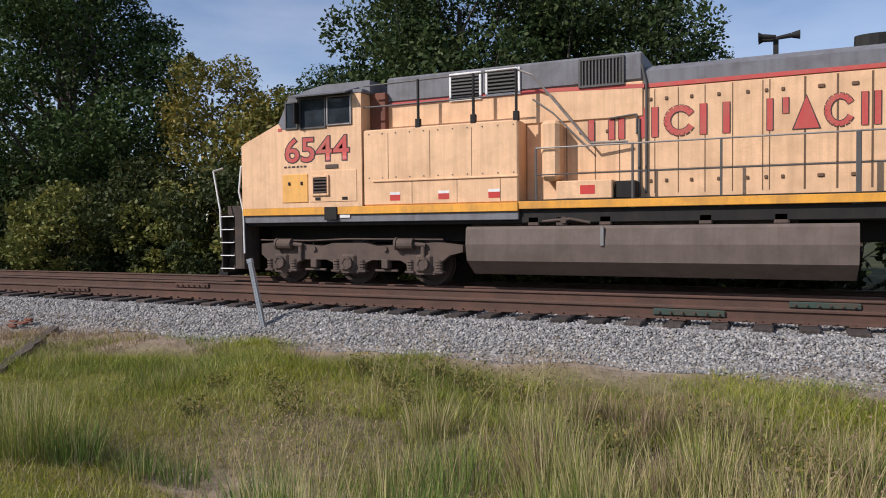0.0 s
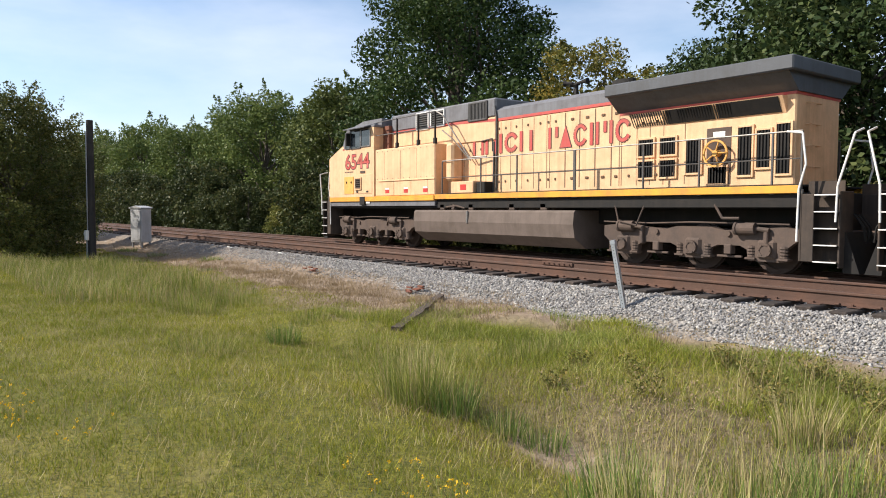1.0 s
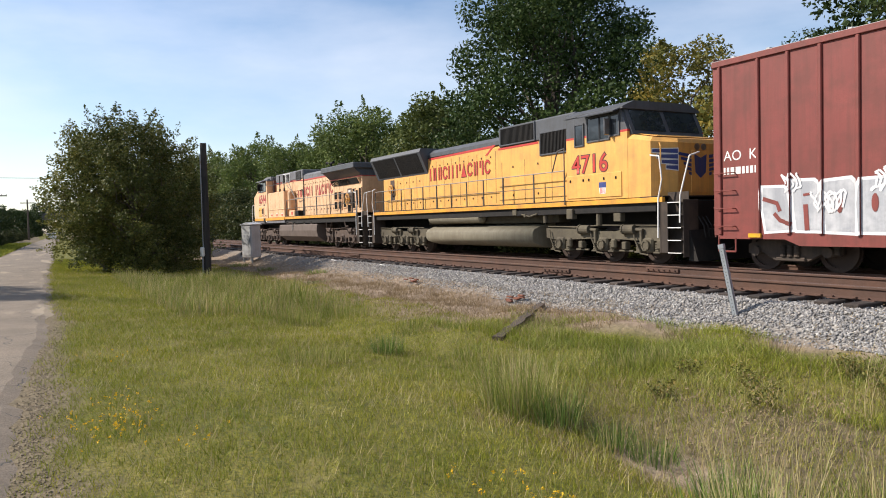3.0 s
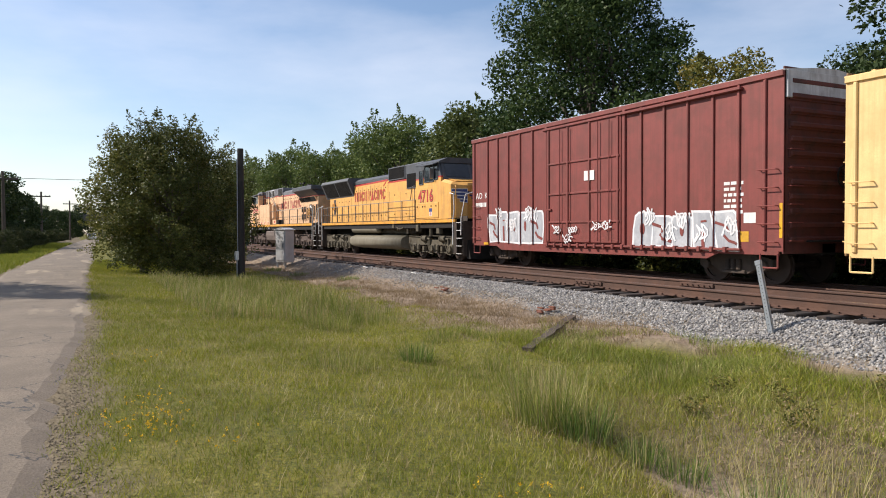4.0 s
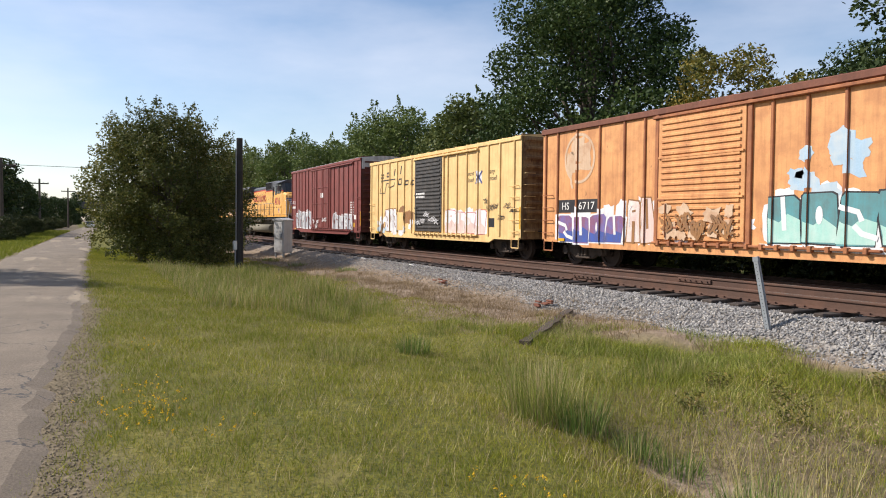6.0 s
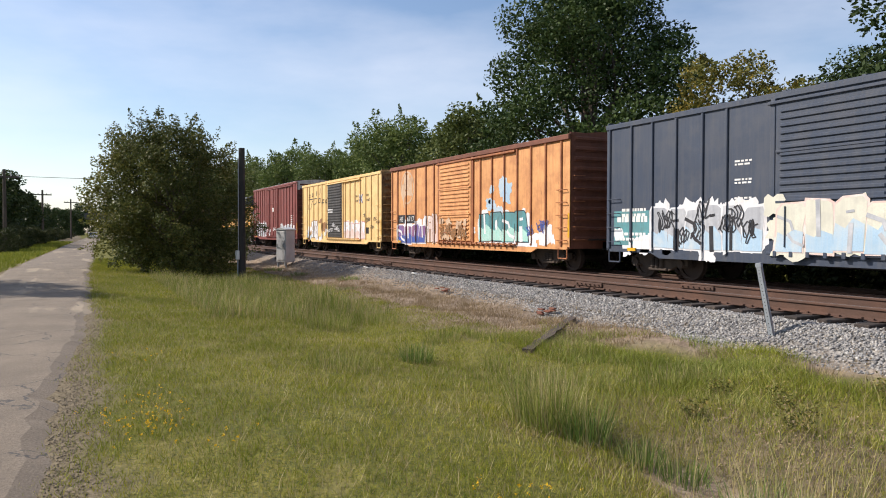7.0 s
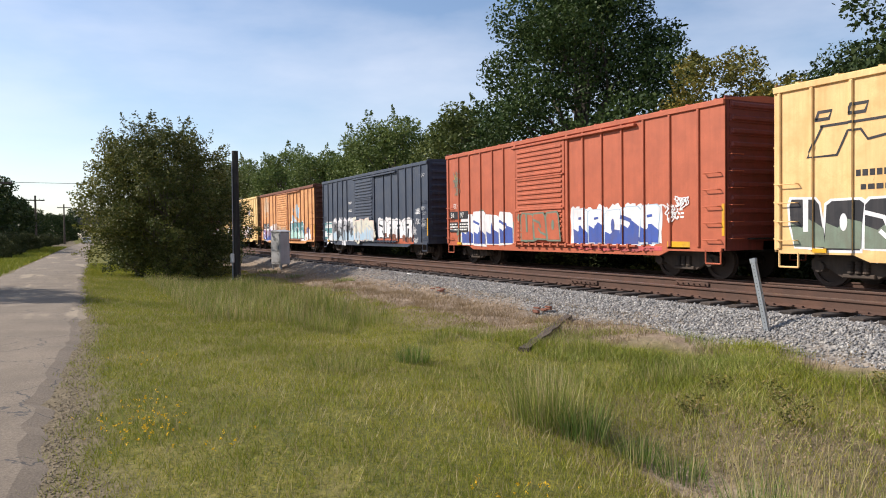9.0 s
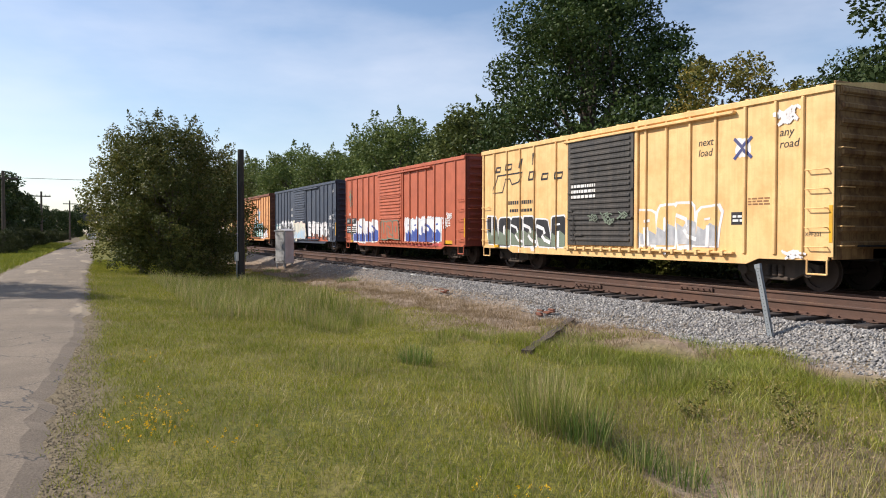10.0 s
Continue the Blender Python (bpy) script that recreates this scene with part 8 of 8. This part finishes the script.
# ---- lineside things ----
def build_lineside():
    # leaning steel channel post on the ballast shoulder
    p = thing("marker_post", "leaning galvanised steel channel post in the ballast", "post", at=pose(-7.1, 8.9, -0.30, 0, -13, 0))
    s = Shape().box(-0.045, 0.045, -0.004, 0.004, 0, 1.22, 0.001).box(-0.045, -0.037, -0.004, 0.035, 0, 1.22, 0.001).box(0.037, 0.045, -0.004, 0.035, 0, 1.22, 0.001)
    part("channel", s, M["galv"], p)
    part("holes", [q for q in [Shape()] for k in range(22) if q.cyl((0, -0.006, 0.08 + k * 0.052), (0, -0.0045, 0.08 + k * 0.052), 0.007, 8)][0], M["black"], p)
    part("cap", Shape().box(-0.05, 0.05, -0.008, 0.038, 1.16, 1.23, 0.004), M["galv"], p)
    # black pole with a meter box
    p = thing("utility_pole", "short black creosoted pole with a white meter box", "pole", at=pose(-28.2, 5.65, -0.5))
    part("shaft", Shape().cyl((0, 0, 0), (0, 0, 5.0), 0.135, 14, 0.115), M["pole"], p)
    part("meter_box", Shape().box(-0.1, 0.14, -0.24, -0.12, 0.75, 1.1, 0.02).cyl((0.02, -0.26, 0.98), (0.02, -0.2, 0.98), 0.07, 12), M["white"], p, "white meter box")
    part("conduit", Shape().cyl((0.02, -0.17, 0.1), (0.02, -0.17, 0.8), 0.03, 8).cyl((0.06, -0.15, 1.1), (0.06, -0.14, 4.6), 0.02, 6), M["galv"], p)
    # signal cabinet
    c = thing("signal_cabinet", "silver aluminium railway signal cabinet on short legs", "cabinet", at=pose(-32.9, 8.55, float(ground_z(np.array(-32.9), np.array(8.55))), 0, 0, 25))
    part("body", Shape().box(-0.34, 0.34, -0.27, 0.27, 0.22, 1.68, 0.02), M["silver_box"], c)
    part("lid", Shape().prism([(-0.38, 1.68), (-0.38, 1.72), (0, 1.80), (0.38, 1.72), (0.38, 1.68)], "y", -0.31, 0.31), M["silver_box"], c)
    part("door", Shape().box(-0.29, 0.29, -0.29, -0.265, 0.30, 1.62, 0.01), M["silver_box"], c)
    part("handle", Shape().box(0.2, 0.24, -0.33, -0.28, 0.9, 1.08, 0.008), M["galv"], c)
    for k in (-0.28, 0.28):
        for q in (-0.2, 0.2):
            part("leg", Shape().box(k - 0.03, k + 0.03, q - 0.03, q + 0.03, -0.1, 0.22, 0.004), M["galv"], c)
    # small red switch marker behind it
    w = thing("switch_stand", "small switch stand with a red target beside the rails", "switch stand", at=pose(-36.5, 9.2, -0.1))
    part("mast", Shape().cyl((0, 0, 0), (0, 0, 1.25), 0.03, 8), M["black"], w)
    part("target", Shape().box(-0.13, 0.13, -0.012, 0.012, 1.05, 1.4, 0.004), M["red"], w, "red metal target")
    part("base", Shape().box(-0.25, 0.25, -0.2, 0.2, 0, 0.14, 0.02), M["black"], w)
    # old timber half buried in the bank
    a, b = Vector((-8.9, 5.9, 0)), Vector((-11.0, 8.3, 0))
    a.z, b.z = float(ground_z(np.array(a.x), np.array(a.y))) + 0.03, float(ground_z(np.array(b.x), np.array(b.y))) + 0.03
    d = (b - a)
    t = thing("old_timber", "grey weathered plank lying half buried on the bank", "timber", at=Matrix.Translation(a) @ d.to_track_quat("X", "Z").to_matrix().to_4x4())
    L = d.length
    rng = random.Random(3)
    n = 14
    near = [(L * k / n, -0.07 + rng.uniform(-0.022, 0.022)) for k in range(n + 1)]
    away = [(L * k / n, 0.07 + rng.uniform(-0.022, 0.022)) for k in range(n, -1, -1)]
    part("plank", Shape().prism(near + away, "z", -0.06, 0.035), M["wood_grey"], t)
    # scraps in the ballast
    for x, y, m, lab in ((-17.0, 8.6, "rust_trim", "heap of rusted spikes and scrap in the ballast"), (-12.1, 8.35, "rust_trim", "rusted iron scrap on the bank"), (-20.4, 9.3, "white", "white litter beside the rail"), (-24.5, 9.3, "white", "white litter beside the rail")):
        s = Shape()
        for k in range(7 if m == "rust_trim" else 2):
            ox, oy = rng.uniform(-0.3, 0.3), rng.uniform(-0.12, 0.12)
            if m != "rust_trim":
                ox, oy = ox * 0.3, oy * 0.3
            s.box(ox - 0.09, ox + 0.09, oy - 0.03, oy + 0.03, 0.0 + 0.02 * k, 0.03 + 0.02 * k, 0.006)
        tagged(part("scrap", s, M[m]), lab, "scrap", kind="stuff").location = (x, y, float(ground_z(np.array(x), np.array(y))) + 0.02)
    # poles, wire, bridge and car far down the lane
    for x, y, h in ((-70, -5.3, 6.9), (-110, -4.0, 7.2), (-150, -0.9, 7.6)):
        p = thing("utility_pole", "distant grey wooden utility pole beside the lane", "pole", "poles along the lane", at=pose(x, y, -0.5))
        part("shaft", Shape().cyl((0, 0, 0), (0, 0, h), 0.17, 10, 0.12), M["bark"], p)
        part("crossarm", Shape().box(-0.06, 0.06, -1.1, 1.1, h - 0.7, h - 0.55, 0.01), M["bark"], p)
        part("insulators", [q for q in [Shape()] for k in (-1.0, -0.5, 0.5, 1.0) if q.cyl((0, k, h - 0.55), (0, k, h - 0.4), 0.05, 8)][0], M["white"], p)
    w = Shape()
    for k in range(12):
        y0, y1 = -30 + 5 * k, -25 + 5 * k
        w.cyl((-104, y0, 8.6 - 0.6 * math.sin(math.pi * k / 12)), (-104, y1, 8.6 - 0.6 * math.sin(math.pi * (k + 1) / 12)), 0.03, 5)
    tagged(part("overhead_wire", w, M["black"]), "single black overhead wire crossing the lane", "wire")
    br = thing("road_bridge", "distant grey concrete road bridge over the lane", "bridge", at=pose(-255, -14, -0.4))
    part("deck", Shape().box(-4, 4, -45, 45, 5.2, 6.3, 0.05), M["concrete"], br)
    part("parapet", Shape().box(3.7, 4.0, -45, 45, 6.3, 7.1, 0.03), M["concrete"], br)
    for y in (-30, -12, 8, 30):
        part("pier", Shape().box(-3, 3, y - 0.6, y + 0.6, -0.3, 5.2, 0.05), M["concrete"], br)
    cr = thing("parked_car", "distant white car standing at the end of the lane", "car", at=pose(-165, 2.9, -0.5))
    part("body", Shape().box(-2.1, 2.1, -0.85, 0.85, 0.35, 0.9, 0.1).prism([(-1.5, 0.88), (-1.0, 1.42), (0.7, 1.42), (1.3, 0.88)], "y", -0.78, 0.78), M["white"], cr)
    part("window", Shape().prism([(1.24, 0.93), (0.74, 1.36), (0.78, 1.37), (1.30, 0.94)], "y", -0.68, 0.68), M["glass"], cr)
    for x in (-1.3, 1.3):
        for y in (-0.8, 0.8):
            part("wheel", Shape().cyl((x, y - 0.1, 0.32), (x, y + 0.1, 0.32), 0.32, 16), M["black"], cr)


M["leaf_weed"] = leafy("olive and brown weed leaves", (0.10, 0.110, 0.030), (0.21, 0.205, 0.055), (0.42, 0.29, 0.09), 0.6)
M["leaf_thicket"] = leafy("yellow-green thicket leaves", (0.10, 0.115, 0.028), (0.20, 0.20, 0.048), (0.32, 0.28, 0.085))
M["blade_lush"] = leafy("fresh green grass", (0.085, 0.15, 0.030), (0.18, 0.26, 0.060), (0.32, 0.36, 0.11), 0.5)
M["concrete"] = paint("weathered concrete", (0.10, 0.10, 0.10), 0.85)
build_woods()
build_road()
build_ballast()
build_cover()
build_tufts()
build_flowers()
build_lineside()
joint_bar(near_track, -1.05, -0.755, True)
joint_bar(near_track, 0.65, 0.755, True)
joint_bar(near_track, -12.9, -0.755, False)
joint_bar(near_track, -11.2, 0.755, False)
joint_bar(near_track, -24.7, -0.755, False)
rail_bolts(near_track, -0.755, -30, 5)


# ---- movement ----
def run(t):
    """How far the train has come: a little faster at first."""
    return SPEED * t + float(np.interp(t, [0, 0.5, 1.0, 1.5, 2.0, 2.5, 10], [0, 0.56, 1.05, 1.20, 1.27, 1.30, 1.30]))


def motions():
    for ob, uc in VEHICLES:
        walk(ob, [(t, pose(uc - run(t), TRAIN_Y, 0)) for t in (0, 0.5, 1, 1.5, 2, 2.5, 3, 4, 5, 6, 7, 8, 9, 10)])
    for ob, x, r in WHEELSETS:
        walk(ob, [(k / FPS, pose(x, 0, r, 0, -math.degrees(run(k / FPS) / r), 0)) for k in range(301)])


motions()
